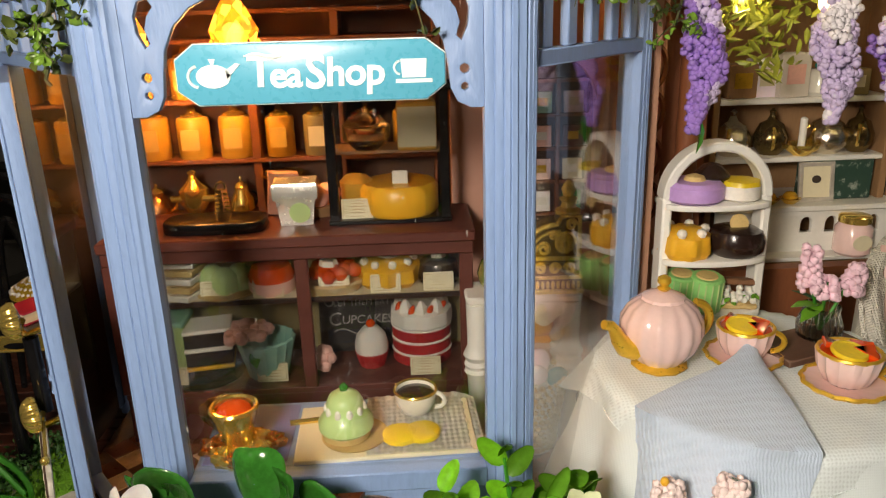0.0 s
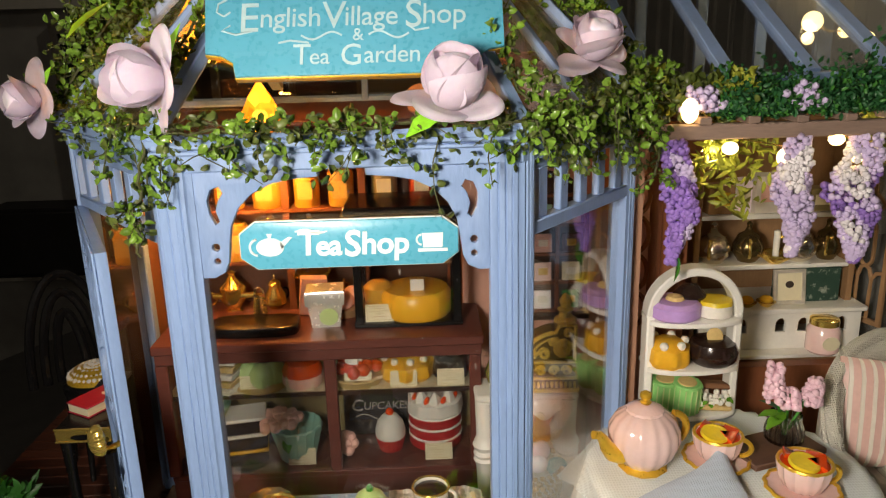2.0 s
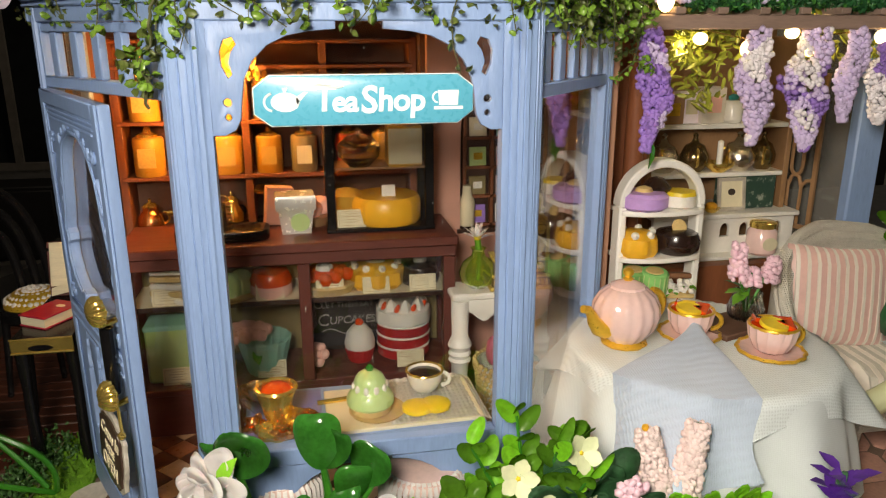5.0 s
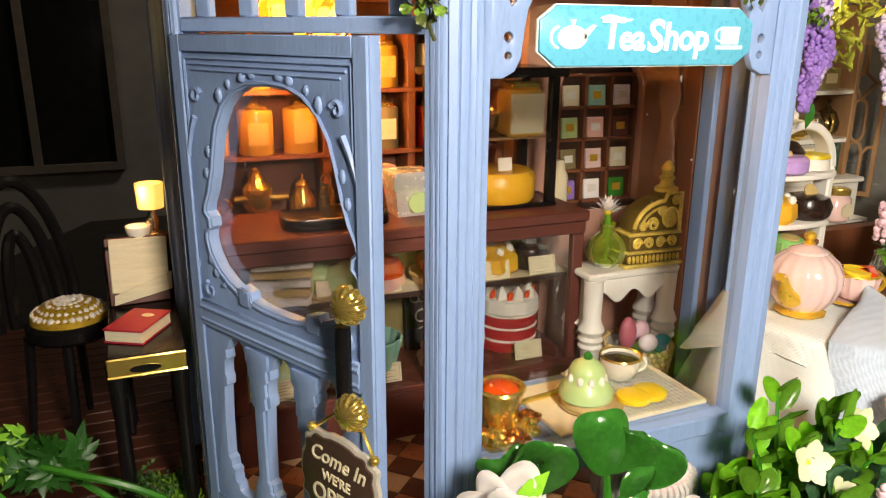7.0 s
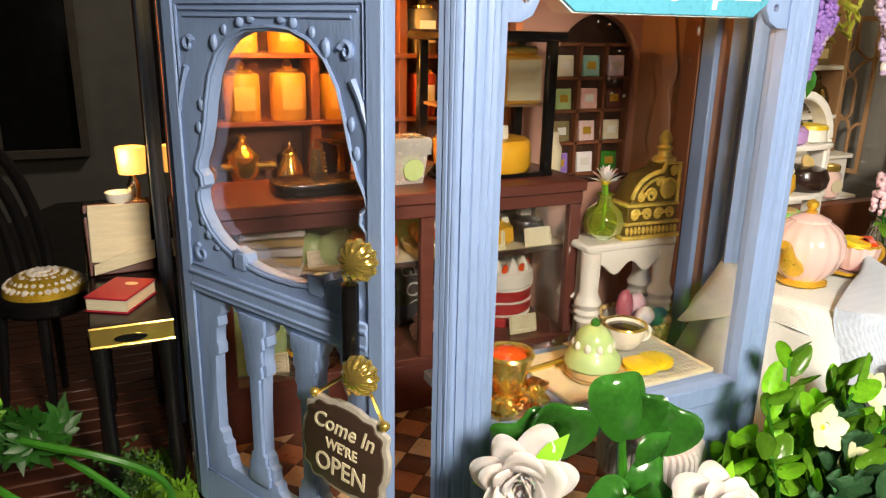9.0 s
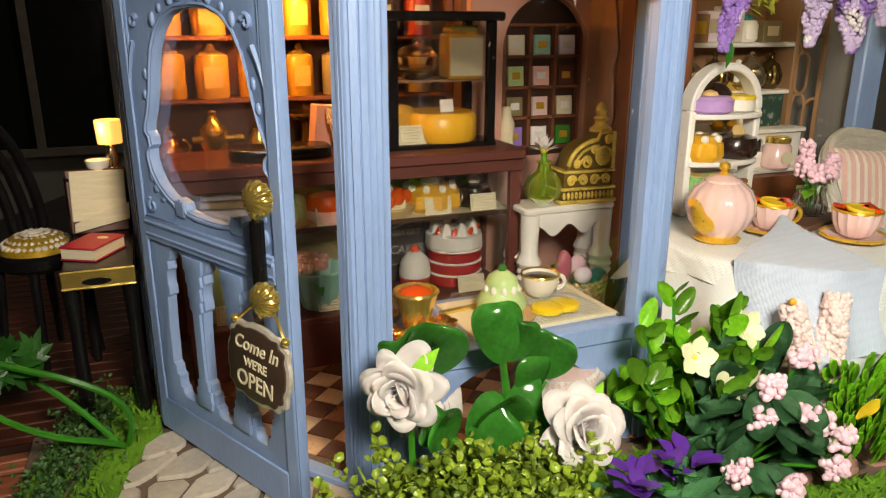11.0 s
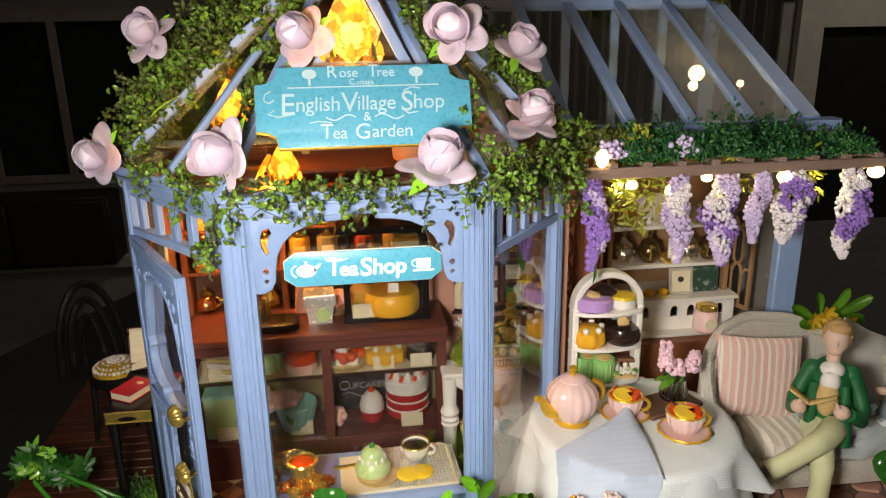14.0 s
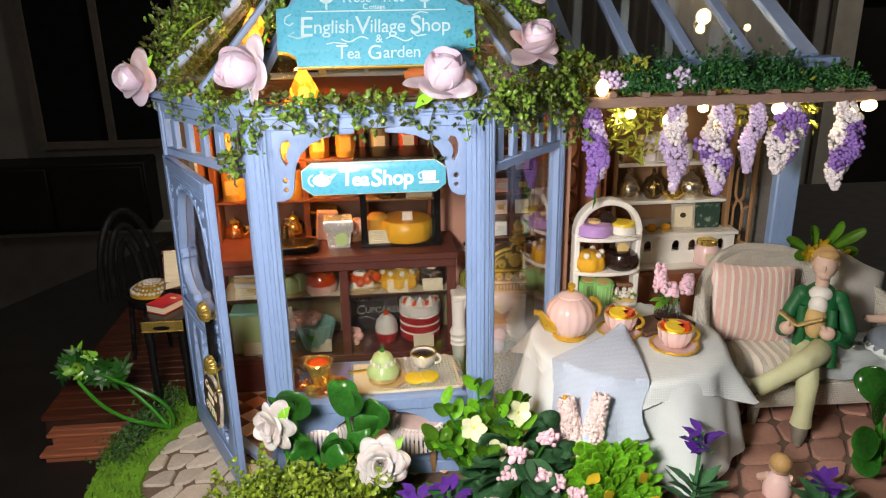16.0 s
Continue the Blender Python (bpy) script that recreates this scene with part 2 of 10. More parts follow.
PINKSTONE = mat("pink_paving", (0.46, 0.25, 0.19), 0.7, vary=0.2, bump=0.7, rnd=0.16)
MORTAR = mat("dark_mortar", (0.16, 0.11, 0.08), 0.9, vary=0.25, bump=0.8)
MOSS = mat("moss_turf", (0.13, 0.30, 0.015), 0.95, vary=0.4, fine=22, bump=1.0)
LEAF = mat("vine_leaf", (0.15, 0.27, 0.035), 0.24, vary=0.5, scale=2.5, bump=0.3)
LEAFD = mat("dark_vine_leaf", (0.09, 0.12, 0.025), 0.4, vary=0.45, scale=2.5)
BUSHLEAF = mat("olive_bush_leaf", (0.20, 0.29, 0.025), 0.28, vary=0.55, scale=2.2, bump=0.3)
# the bush leaf again, with the shade of the gaps put into its colour
BUSHSHADE = mat("shaded_bush_leaf", (0.10, 0.16, 0.018), 0.35, vary=0.5, scale=2.2)
CREEPER = mat("creeper_leaf", (0.05, 0.13, 0.03), 0.5, vary=0.4, scale=2.5)
SPRAYGREEN = mat("dark_plastic_leaf", (0.016, 0.085, 0.010), 0.4, vary=0.35, rnd=0.25)
STEM = mat("vine_stem", (0.07, 0.075, 0.025), 0.7)
COPPER = mat("copper_gilt", (0.80, 0.36, 0.13), 0.16, 0.95, vary=0.2, fine=10, bump=0.6)
JADE = mat("jade_leaf", (0.045, 0.25, 0.03), 0.14, vary=0.35, scale=1.6, coat=0.9, sub=0.05, rnd=0.3, bump=0.12)
FRESH = mat("fresh_green_leaf", (0.15, 0.37, 0.03), 0.2, vary=0.25, rnd=0.25)
LIME = mat("lime_leaf", (0.27, 0.66, 0.035), 0.45, vary=0.3, rnd=0.2)
DEEPGREEN = mat("deep_green_paper_leaf", (0.05, 0.17, 0.065), 0.6, vary=0.4, bump=0.9, rnd=0.2)
FERN = mat("dark_ivy_leaf", (0.02, 0.10, 0.03), 0.45, vary=0.4)
GARDENGREEN = mat("plastic_green", (0.035, 0.20, 0.015), 0.35, vary=0.3, rnd=0.2)
WHITEPETAL = mat("white_petal", (0.92, 0.88, 0.87), 0.6, sub=0.3, vary=0.04, bump=0.15)
PINKPETAL = mat("pale_pink_petal", (0.96, 0.85, 0.97), 0.75, sub=0.2, vary=0.05, bump=0.15)
PINKBEAD = mat("pink_bead_flower", (0.88, 0.60, 0.70), 0.5, vary=0.08, rnd=0.1)
BLUSHBEAD = mat("blush_bead_flower", (0.88, 0.72, 0.70), 0.6, vary=0.12)
PURPLE = mat("violet_bead", (0.31, 0.18, 0.56), 0.5, vary=0.2)
LILAC = mat("lilac_bead", (0.62, 0.51, 0.76), 0.55, vary=0.12)
CREAMBEAD = mat("cream_bead", (0.84, 0.79, 0.82), 0.55, vary=0.08)
VIOLET = mat("violet_petal", (0.09, 0.02, 0.28), 0.5, vary=0.3)
YELLOWPETAL = mat("yellow_petal", (0.80, 0.58, 0.03), 0.5)
YELLOWLEAF = mat("yellow_frond", (0.33, 0.35, 0.04), 0.5, vary=0.35)
SPONGE = mat("sponge_cake", (0.62, 0.44, 0.18), 0.8, bump=0.6, fine=20)
CUSTARD = mat("custard_yellow", (0.78, 0.42, 0.03), 0.35, vary=0.1, sub=0.1)
CHOC = mat("dark_chocolate", (0.025, 0.013, 0.010), 0.2, coat=0.4)
CREAMCAKE = mat("whipped_cream", (0.80, 0.76, 0.68), 0.6, bump=0.5, sub=0.1)
REDCAKE = mat("red_velvet", (0.45, 0.018, 0.02), 0.6, bump=0.6, fine=18)
REDJAM = mat("red_jelly", (0.75, 0.075, 0.008), 0.1, coat=0.7, sub=0.1)
PINKCAKE = mat("coral_icing", (0.90, 0.52, 0.44), 0.5, bump=0.5)
GREENCAKE = mat("pistachio_icing", (0.50, 0.66, 0.28), 0.3, vary=0.05, sub=0.15, coat=0.2)
MINT = mat("mint_paper", (0.30, 0.58, 0.47), 0.6, vary=0.1)
LAVENDER = mat("lavender_icing", (0.52, 0.32, 0.68), 0.4, sub=0.1)
LEMON = mat("lemon_slice", (0.85, 0.62, 0.03), 0.35, vary=0.1, sub=0.15)
ORANGEJAR = mat("amber_jar", (0.62, 0.34, 0.05), 0.3, vary=0.15, coat=0.3)
REDTIN = mat("red_tin", (0.55, 0.06, 0.02), 0.35)
TEATIN = mat("olive_tin", (0.28, 0.22, 0.10), 0.4)
SLATE = mat("chalk_slate", (0.035, 0.028, 0.026), 0.8, vary=0.3, spots=((0.14, 0.12, 0.11), 0.2, 1.5))
GLASSY = mat("clear_glass", (0.95, 0.97, 0.95), 0.03, trans=1.0, vary=0.01, bump=0.05, rnd=0)
GREENGLASS = mat("green_glass", (0.45, 0.62, 0.06), 0.05, trans=0.75, vary=0.05, bump=0.05)
AMBER = mat("amber_crystal", (0.95, 0.42, 0.04), 0.08, trans=0.5, vary=0.2, glow=((1.0, 0.46, 0.05), 2.3), bump=0.6, scale=2, facets=3.2)
BULB = mat("lit_bulb", (1.0, 0.9, 0.6), 0.3, bump=0, glow=((1.0, 0.72, 0.30), 8.0))
SHADE = mat("lit_lampshade", (0.9, 0.7, 0.35), 0.5, bump=0, glow=((1.0, 0.46, 0.09), 1.3))
WICKER = mat("beige_wicker", (0.64, 0.61, 0.54), 0.8, vary=0.10, bump=0.5, weave=(17, 17, 0.8, 0.035))
STRIPE_A = mat("pink_satin", (0.70, 0.45, 0.40), 0.4, vary=0.08, sheen=0.2)
STRIPE_B = mat("ivory_satin", (0.80, 0.73, 0.64), 0.4, vary=0.06, sheen=0.2)
REDBOOK = mat("crimson_cover", (0.36, 0.015, 0.035), 0.45, vary=0.12)
PAGES = mat("book_pages", (0.72, 0.64, 0.45), 0.8, vary=0.12, stretch=(1, 1, 14))
TABLETOP = mat("dark_tabletop", (0.019, 0.0165, 0.015), 0.5, vary=0.35, scale=0.1, fine=1.0, bump=0.1)
PLATETXT = mat("door_plate_brown", (0.06, 0.035, 0.025), 0.35, vary=0.2, coat=0.2)
PLATERIM = mat("silver_rim", (0.70, 0.64, 0.55), 0.35, 0.4, vary=0.2)
GILT = mat("antique_gilt", (0.80, 0.60, 0.13), 0.30, 0.25, vary=0.35, fine=9, bump=0.9)
GILTDARK = mat("umber_gilt", (0.19, 0.125, 0.025), 0.4, 0.3, vary=0.5, fine=10, bump=0.8)
ROOMWALL = mat("room_wall", (0.36, 0.34, 0.31), 0.9, vary=0.25, scale=0.03, fine=0.2, bump=0)
ROOMDARK = mat("room_dark_furniture", (0.018, 0.015, 0.014), 0.6, vary=0.4, scale=0.05, fine=0.3, bump=0)
ROOMFLOOR = mat("room_floor", (0.055, 0.04, 0.032), 0.6, vary=0.3, scale=0.05, fine=0.5, bump=0)
ROOMGLASS = mat("night_window_glass", (0.02, 0.021, 0.022), 0.12, vary=0.3, scale=0.05, fine=0.4, bump=0)
ROOMPALE = mat("room_pale_trim", (0.62, 0.58, 0.50), 0.8, vary=0.15, scale=0.05, fine=0.4, bump=0)
CURTAIN = mat("room_curtain", (0.20, 0.17, 0.14), 0.9, vary=0.3, scale=0.08, fine=0.6, bump=0)
GLASSPANE = pane_material("window_pane", (0.96, 0.97, 0.97), 0.42)
ROOFPANE = pane_material("roof_pane", (0.93, 0.86, 0.72), 0.35)
# clear glass with a pale veil: the bulbs' glare is put into the pane
GLAREPANE = pane_material("glare_pane", (0.95, 0.96, 0.95), 0.35, 0.16)
TINTED = pane_material("tinted_pane", (0.20, 0.16, 0.20), 0.35, 0.03)
DOORPANE = pane_material("door_pane", (0.90, 0.86, 0.90), 0.6, 0.015)
FOIL = mat("silver_foil", (0.90, 0.88, 0.82), 0.24, 0.6, vary=0.06, fine=6, bump=0.25)

# ---- shapes ----
rng = random.Random(7)
ID = Matrix.Identity(4)


def mesh_of(name, bm, sharp=38):
    me = bpy.data.meshes.new(name)
    bmesh.ops.recalc_face_normals(bm, faces=bm.faces[:])
    bm.normal_update()
    bm.to_mesh(me)
    bm.free()
    me.transform(Matrix.Scale(U, 4))
    me.polygons.foreach_set("use_smooth", [True] * len(me.polygons))
    me.set_sharp_from_angle(angle=radians(sharp))
    return me


def part(name, bm, material, parent=None, label="", kind="", sharp=38):
    """Links a bmesh, drawn in working units, as one mesh object under a thing or a part."""
    me = bm if isinstance(bm, bpy.types.Mesh) else mesh_of(name, bm, sharp)
    if not me.materials:
        for one in material if isinstance(material, (list, tuple)) else [material]:
            me.materials.append(one)
    ob = new(name, me)
    ob.parent = parent
    return tagged(ob, label, kind=kind)


def thing(name, at=(0, 0, 0), rz=0.0, label="", category="", group="", kind="", rx=0.0, ry=0.0):
    ob = new(name)
    ob.empty_display_size = 0.3 * U
    ob.matrix_basis = pose(*(Vector(at) * U), rx, ry, rz)
    return tagged(ob, label, category, group, kind)


def at(x, y, z, rx=0, ry=0, rz=0):
    return pose(x, y, z, rx, ry, rz)


def faces_of(bm, verts, quads):
    return [bm.faces.new([verts[i] for i in q]) for q in quads]


def box(bm, x0, x1, y0, y1, z0, z1, m=ID, bev=0.0):
    v = [bm.verts.new(m @ Vector((x, y, z))) for x in (x0, x1) for y in (y0, y1) for z in (z0, z1)]
    f = faces_of(bm, v, ((0, 1, 3, 2), (4, 6, 7, 5), (0, 4, 5, 1), (2, 3, 7, 6), (0, 2, 6, 4), (1, 5, 7, 3)))
    if bev:
        bmesh.ops.bevel(bm, geom=list({e for one in f for e in one.edges}), offset=bev, segments=1, affect="EDGES")
    return bm


def rings(bm, loops, closed=True, cap=True):
    """Joins loops of points, each a closed ring with the same count, into a skin."""
    rows = [[bm.verts.new(p) for p in loop] for loop in loops]
    n = len(rows[0])
    for a, b in zip(rows, rows[1:]):
        for i in range(n if closed else n - 1):
            j = (i + 1) % n
            bm.faces.new((a[i], a[j], b[j], b[i]))
    if cap and closed:
        bm.faces.new(rows[0][::-1])
        bm.faces.new(rows[-1])
    return bm


def lathe(bm, prof, n=20, m=ID, lobes=0, amp=0.0, cap=True):
    loops = []
    for r, z in prof:
        loop = []
        for i in range(n):
            a = 2 * math.pi * i / n
            k = 1 + amp * math.cos(lobes * a) if lobes else 1
            loop.append(m @ Vector((r * k * math.cos(a), r * k * math.sin(a), z)))
        loops.append(loop)
    return rings(bm, loops, cap=cap)


def ball(bm, c, r, n=8, k=5, sq=(1, 1, 1), m=ID):
    prof = [(max(r * math.sin(math.pi * i / k), 0.02 * r), -r * math.cos(math.pi * i / k)) for i in range(k + 1)]
    return lathe(bm, prof, n, m @ Matrix.Translation(c) @ Matrix.Diagonal((*sq, 1)))


def tube(bm, pts, r, n=6, m=ID):
    pts = [Vector(p) for p in pts]
    side = None
    loops = []
    for i, p in enumerate(pts):
        d = (pts[min(i + 1, len(pts) - 1)] - pts[max(i - 1, 0)]).normalized()
        if side is None:
            side = d.orthogonal().normalized()
        side = (side - d * side.dot(d)).normalized()
        up = d.cross(side)
        rad = r[i] if isinstance(r, (list, tuple)) else r
        loops.append([m @ (p + (side * math.cos(2 * math.pi * j / n) + up * math.sin(2 * math.pi * j / n)) * rad) for j in range(n)])
    return rings(bm, loops)


def plate(bm, loops, depth, m=ID, bev=0.0):
    """A flat shape of outline loops (holes included) in x and y, given a thickness along z, round z = 0."""
    cu = bpy.data.curves.new("plate", "CURVE")
    cu.dimensions, cu.fill_mode = "2D", "BOTH"
    cu.extrude, cu.bevel_depth, cu.bevel_resolution = depth / 2 - bev, bev, 1
    cu.offset = -bev
    for loop in loops:
        sp = cu.splines.new("POLY")
        sp.points.add(len(loop) - 1)
        for q, (x, y) in zip(sp.points, loop):
            q.co = (x, y, 0, 1)
        sp.use_cyclic_u = True
    return from_curve(bm, cu, m)


def from_curve(bm, cu, m):
    ob = bpy.data.objects.new("tmp", cu)
    me = bpy.data.meshes.new_from_object(ob)
    me.transform(m)
    n0 = len(bm.verts)
    bm.from_mesh(me)
    bm.verts.ensure_lookup_table()
    bmesh.ops.remove_doubles(bm, verts=bm.verts[n0:], dist=1e-4)
    bpy.data.objects.remove(ob)
    bpy.data.meshes.remove(me)
    bpy.data.curves.remove(cu)
    return bm


def words(bm, text, size, depth, m=ID, align="CENTER", shear=0.0, spread=1.0, bold=0.0):
    cu = bpy.data.curves.new("words", "FONT")
    cu.body, cu.size, cu.extrude, cu.align_x, cu.align_y, cu.shear, cu.space_character = text, size, depth / 2, align, "CENTER", shear, spread
    cu.resolution_u, cu.offset = 3, bold
    return from_curve(bm, cu, m)


def brushed(runs, depth, m=ID, gap=0.04, shear=0.0, bold=0.0):
    """Hand-lettered words: runs of (letters, size, drop) set one after another on a common line, middle at x = 0."""
    pieces, x = [], 0.0
    for text, size, drop in runs:
        if text == " ":
            x += size
            continue
        cu = bpy.data.curves.new("words", "FONT")
        cu.body, cu.size, cu.extrude, cu.shear, cu.offset, cu.resolution_u = text, size, depth / 2, shear, bold, 3
        cu.space_character = 0.96
        one = from_curve(bmesh.new(), cu, ID)
        x0, x1 = min(v.co.x for v in one.verts), max(v.co.x for v in one.verts)
        pieces.append((one, x - x0, drop))
        x += x1 - x0 + gap
    bm = bmesh.new()
    for one, dx, drop in pieces:
        one.transform(m @ Matrix.Translation((dx - (x - gap) / 2, drop, 0)))
        me = bpy.data.meshes.new("run")
        one.to_mesh(me)
        one.free()
        bm.from_mesh(me)
        bpy.data.meshes.remove(me)
    return bm


def oval(cx, cy, rx, ry, n=24, a0=0.0):
    return [(cx + rx * math.cos(a0 + 2 * math.pi * i / n), cy + ry * math.sin(a0 + 2 * math.pi * i / n)) for i in range(n)]


def rect(x0, x1, y0, y1):
    return [(x0, y0), (x1, y0), (x1, y1), (x0, y1)]


def upright(m=ID):
    """Turns a flat shape so that its y points up and its face looks to -y."""
    return m @ pose(0, 0, 0, 90)


def leaf(bm, m, length, width, fold=0.2, droop=0.15, tip=1.0):
    """One leaf along +x with a folded midrib."""
    rows = ((0.0, 0.06), (0.3, 0.85), (0.62, 0.9), (1.0, 0.05 * tip))
    prev = None
    for s, w in rows:
        x, z = s * length, -droop * length * s * s
        row = [bm.verts.new(m @ Vector((x, k * w * width / 2, z + abs(k) * fold * w * width / 2))) for k in (-1, 0, 1)]
        if prev:
            bm.faces.new((prev[0], row[0], row[1], prev[1]))
            bm.faces.new((prev[1], row[1], row[2], prev[2]))
        prev = row
    return bm


def spoon(bm, m, length, width, thick=0.12, cup=0.25, notch=0.0):
    """A fleshy or petal-like blade along +x with thickness, cupped upwards."""
    top, bot = [], []
    prof = ((0.0, 0.22), (0.2, 0.58), (0.45, 0.92), (0.7, 1.02), (0.9, 0.86), (1.0, 0.55))
    for s, w in prof:
        a, b = [], []
        for k in (-1, -0.5, 0, 0.5, 1):
            x = s * length - (notch * length if s == 1.0 and k == 0 else 0) - (0.16 * length * k * k * s)
            y = k * w * width / 2
            z = cup * width * (abs(k) * w) ** 2 + cup * length * 0.5 * s * s
            e = thick * (1 - 0.8 * abs(k)) * (1 - 0.7 * s)
            a.append(bm.verts.new(m @ Vector((x, y, z + e))))
            b.append(bm.verts.new(m @ Vector((x, y, z - e * 0.6 - 0.008))))
        top.append(a)
        bot.append(b)
    for rows, flip in ((top, False), (bot, True)):
        for p, q in zip(rows, rows[1:]):
            for i in range(4):
                f = (p[i], q[i], q[i + 1], p[i + 1])
                bm.faces.new(f[::-1] if flip else f)
    edge_t = [r[0] for r in top] + top[-1][1:] + [r[4] for r in top[-2::-1]]
    edge_b = [r[0] for r in bot] + bot[-1][1:] + [r[4] for r in bot[-2::-1]]
    for i in range(len(edge_t) - 1):
        bm.faces.new((edge_t[i], edge_b[i], edge_b[i + 1], edge_t[i + 1]))
    return bm


def aim(at_, d, roll=0.0):
    """A frame at a point whose x looks along d."""
    q = Vector(d).to_track_quat("X", "Z").to_matrix().to_4x4()
    return Matrix.Translation(at_) @ q @ Matrix.Rotation(roll, 4, "X")


def petal(bm, m, length, width, cup=0.3, curl=0.0, thick=0.02, n=22, tip=-0.16, notch=0.0):
    """A round petal from its base at the origin along +x: a shallow bowl with a rolled rim."""
    loops = []
    for r in (0.012, 0.4, 0.7, 0.9, 1.0):
        row = []
        for i in range(n):
            a = 2 * math.pi * i / n
            x, y = length / 2 * (1 + r * math.cos(a)), width / 2 * r * math.sin(a) * (1 + tip * math.cos(a))
            x -= notch * length * r * r * math.exp(-(min(a, 2 * math.pi - a) / 0.42) ** 2)
            z = cup * length * ((x / length - 0.25) ** 2 * 0.8 + (y / width) ** 2 * 1.6) - curl * length * max(r - 0.72, 0) ** 2 * 6 * max(math.cos(a) + 0.5, 0)
            row.append(m @ Vector((x, y, z)))
        loops.append(row)
    top = len(bm.faces)
    rings(bm, loops, cap=False)
    bm.faces.ensure_lookup_table()
    bmesh.ops.solidify(bm, geom=bm.faces[top:], thickness=thick * length)
    return bm


def facing(at_, d, n, roll=0.0):
    """A frame at a point whose x looks along d and whose z looks as far as it can along n."""
    x = Vector(d).normalized()
    z = Vector(n)
    z = (z - x * z.dot(x)).normalized()
    y = z.cross(x)
    m = Matrix((x, y, z)).transposed().to_4x4()
    return Matrix.Translation(at_) @ m @ Matrix.Rotation(roll, 4, "X")


def any_dir(up=0.0, r=rng):
    while True:
        v = Vector((r.uniform(-1, 1), r.uniform(-1, 1), r.uniform(-1, 1) + up))
        if 0.1 < v.length < 1.6:
            return v.normalized()


def leaf_cloud(name, spots, size, material, parent, seed, wide=0.7, label="", up=0.2):
    """Very many small folded leaves at the given places, joined in one mesh."""
    g = np.random.default_rng(seed)
    n = len(spots)
    p = np.array(spots, float)
    d = g.normal(size=(n, 3)) + (0, -0.3, up)
    d /= np.linalg.norm(d, axis=1)[:, None]
    s = np.cross(d, g.normal(size=(n, 3)))
    s /= np.linalg.norm(s, axis=1)[:, None] + 1e-9
    u = np.cross(d, s)
    ln = size * g.uniform(0.6, 1.3, n)[:, None]
    w = ln * wide / 2
    lo, hi, cup = p + d * ln * 0.28, p + d * ln * 0.72, u * w * 0.8
    v = np.stack([p, lo + s * w * 0.92 + cup, hi + s * w * 0.85 + cup, p + d * ln + cup * 0.5, hi - s * w * 0.85 + cup, lo - s * w * 0.92 + cup, p + d * ln * 0.5 - cup * 0.5], 1)
    quad = np.array([[k, (k + 1) % 6, 6] for k in range(6)])
    f = (quad[None] + 7 * np.arange(n)[:, None, None]).reshape(-1, 3)
    me = bpy.data.meshes.new(name)
    me.from_pydata((v.reshape(-1, 3) * U).tolist(), [], f.tolist())
    me.polygons.foreach_set("use_smooth", [True] * len(me.polygons))
    me.update()
    return part(name, me, material, parent, label, kind="stuff")


def bead_cloud(name, spots, size, material, parent, seed, label=""):
    """Many small round beads at the given places, joined in one mesh."""
    g = np.random.default_rng(seed)
    t = bmesh.new()
    bmesh.ops.create_icosphere(t, subdivisions=1, radius=1.0)
    bv = np.array([q.co[:] for q in t.verts])
    bf = np.array([[q.index for q in f.verts] for f in t.faces])
    t.free()
    p = np.array(spots, float)
    n = len(p)
    r = size * g.uniform(0.75, 1.2, n)[:, None, None]
    v = (p[:, None] + bv[None] * r).reshape(-1, 3)
    f = (bf[None] + len(bv) * np.arange(n)[:, None, None]).reshape(-1, 3)
    me = bpy.data.meshes.new(name)
    me.from_pydata((v * U).tolist(), [], f.tolist())
    me.polygons.foreach_set("use_smooth", [True] * len(me.polygons))
    me.update()
    return part(name, me, material, parent, label, kind="stuff")

# ---- the room far behind, and the table that the model stands on ----
def slab(name, x0, x1, y0, y1, z0, z1, material, label="", kind="structure", parent=None, bev=0.0):
    return part(name, box(bmesh.new(), x0, x1, y0, y1, z0, z1, bev=bev), material, parent, label, kind)


slab("floor", -236, 236, -206, 156, -92, -90, ROOMFLOOR, "dark wooden floor of the dim room")
slab("wall_north", -236, 236, 150, 156, -92, 160, ROOMWALL, "dim plastered wall of the dark room behind")
slab("wall_west", -242, -236, -200, 156, -92, 160, ROOMWALL, "dim side wall of the dark room")
slab("wall_east", 236, 242, -200, 156, -92, 160, ROOMWALL, "dim side wall of the dark room")
slab("wall_south", -242, 242, -206, -200, -92, 160, ROOMWALL, "dim wall of the dark room behind the viewer")
slab("ceiling", -242, 242, -206, 156, 160, 166, ROOMWALL, "dim ceiling of the dark room")
t = thing("work_table", (5, 0, -90), label="large dark wooden table under the miniature shop", category="table")
TABLE = [(-52, -40), (-11, 40), (66, 40), (66, -40)]
part("top", plate(bmesh.new(), [TABLE], 2.2, at(-5, 0, 87.7), bev=0.3), TABLETOP, t)
for x, y in ((-42, -35), (-9, 34), (60, 34), (60, -35)):
    part("leg", box(bmesh.new(), x - 7, x - 3, y - 2, y + 2, 0, 86.5, bev=0.3), TABLETOP, t)

t = thing("wall_cabinet", (-66, 145, -33), label="black low cabinet hung on the far wall", category="cabinet")
part("body", box(bmesh.new(), -24, 16, -4, 5, 0, 15, bev=0.3), ROOMDARK, t)
for s in (-1, 1):
    part("door", box(bmesh.new(), *sorted((-4 + s * 0.4, -4 + s * 19.4)), -4.6, -4.05, 0.8, 14.2, bev=0.2), ROOMDARK, t)
t = thing("room_window", (-44, 149, 2), label="dark night window with pale frame", category="window", kind="structure")
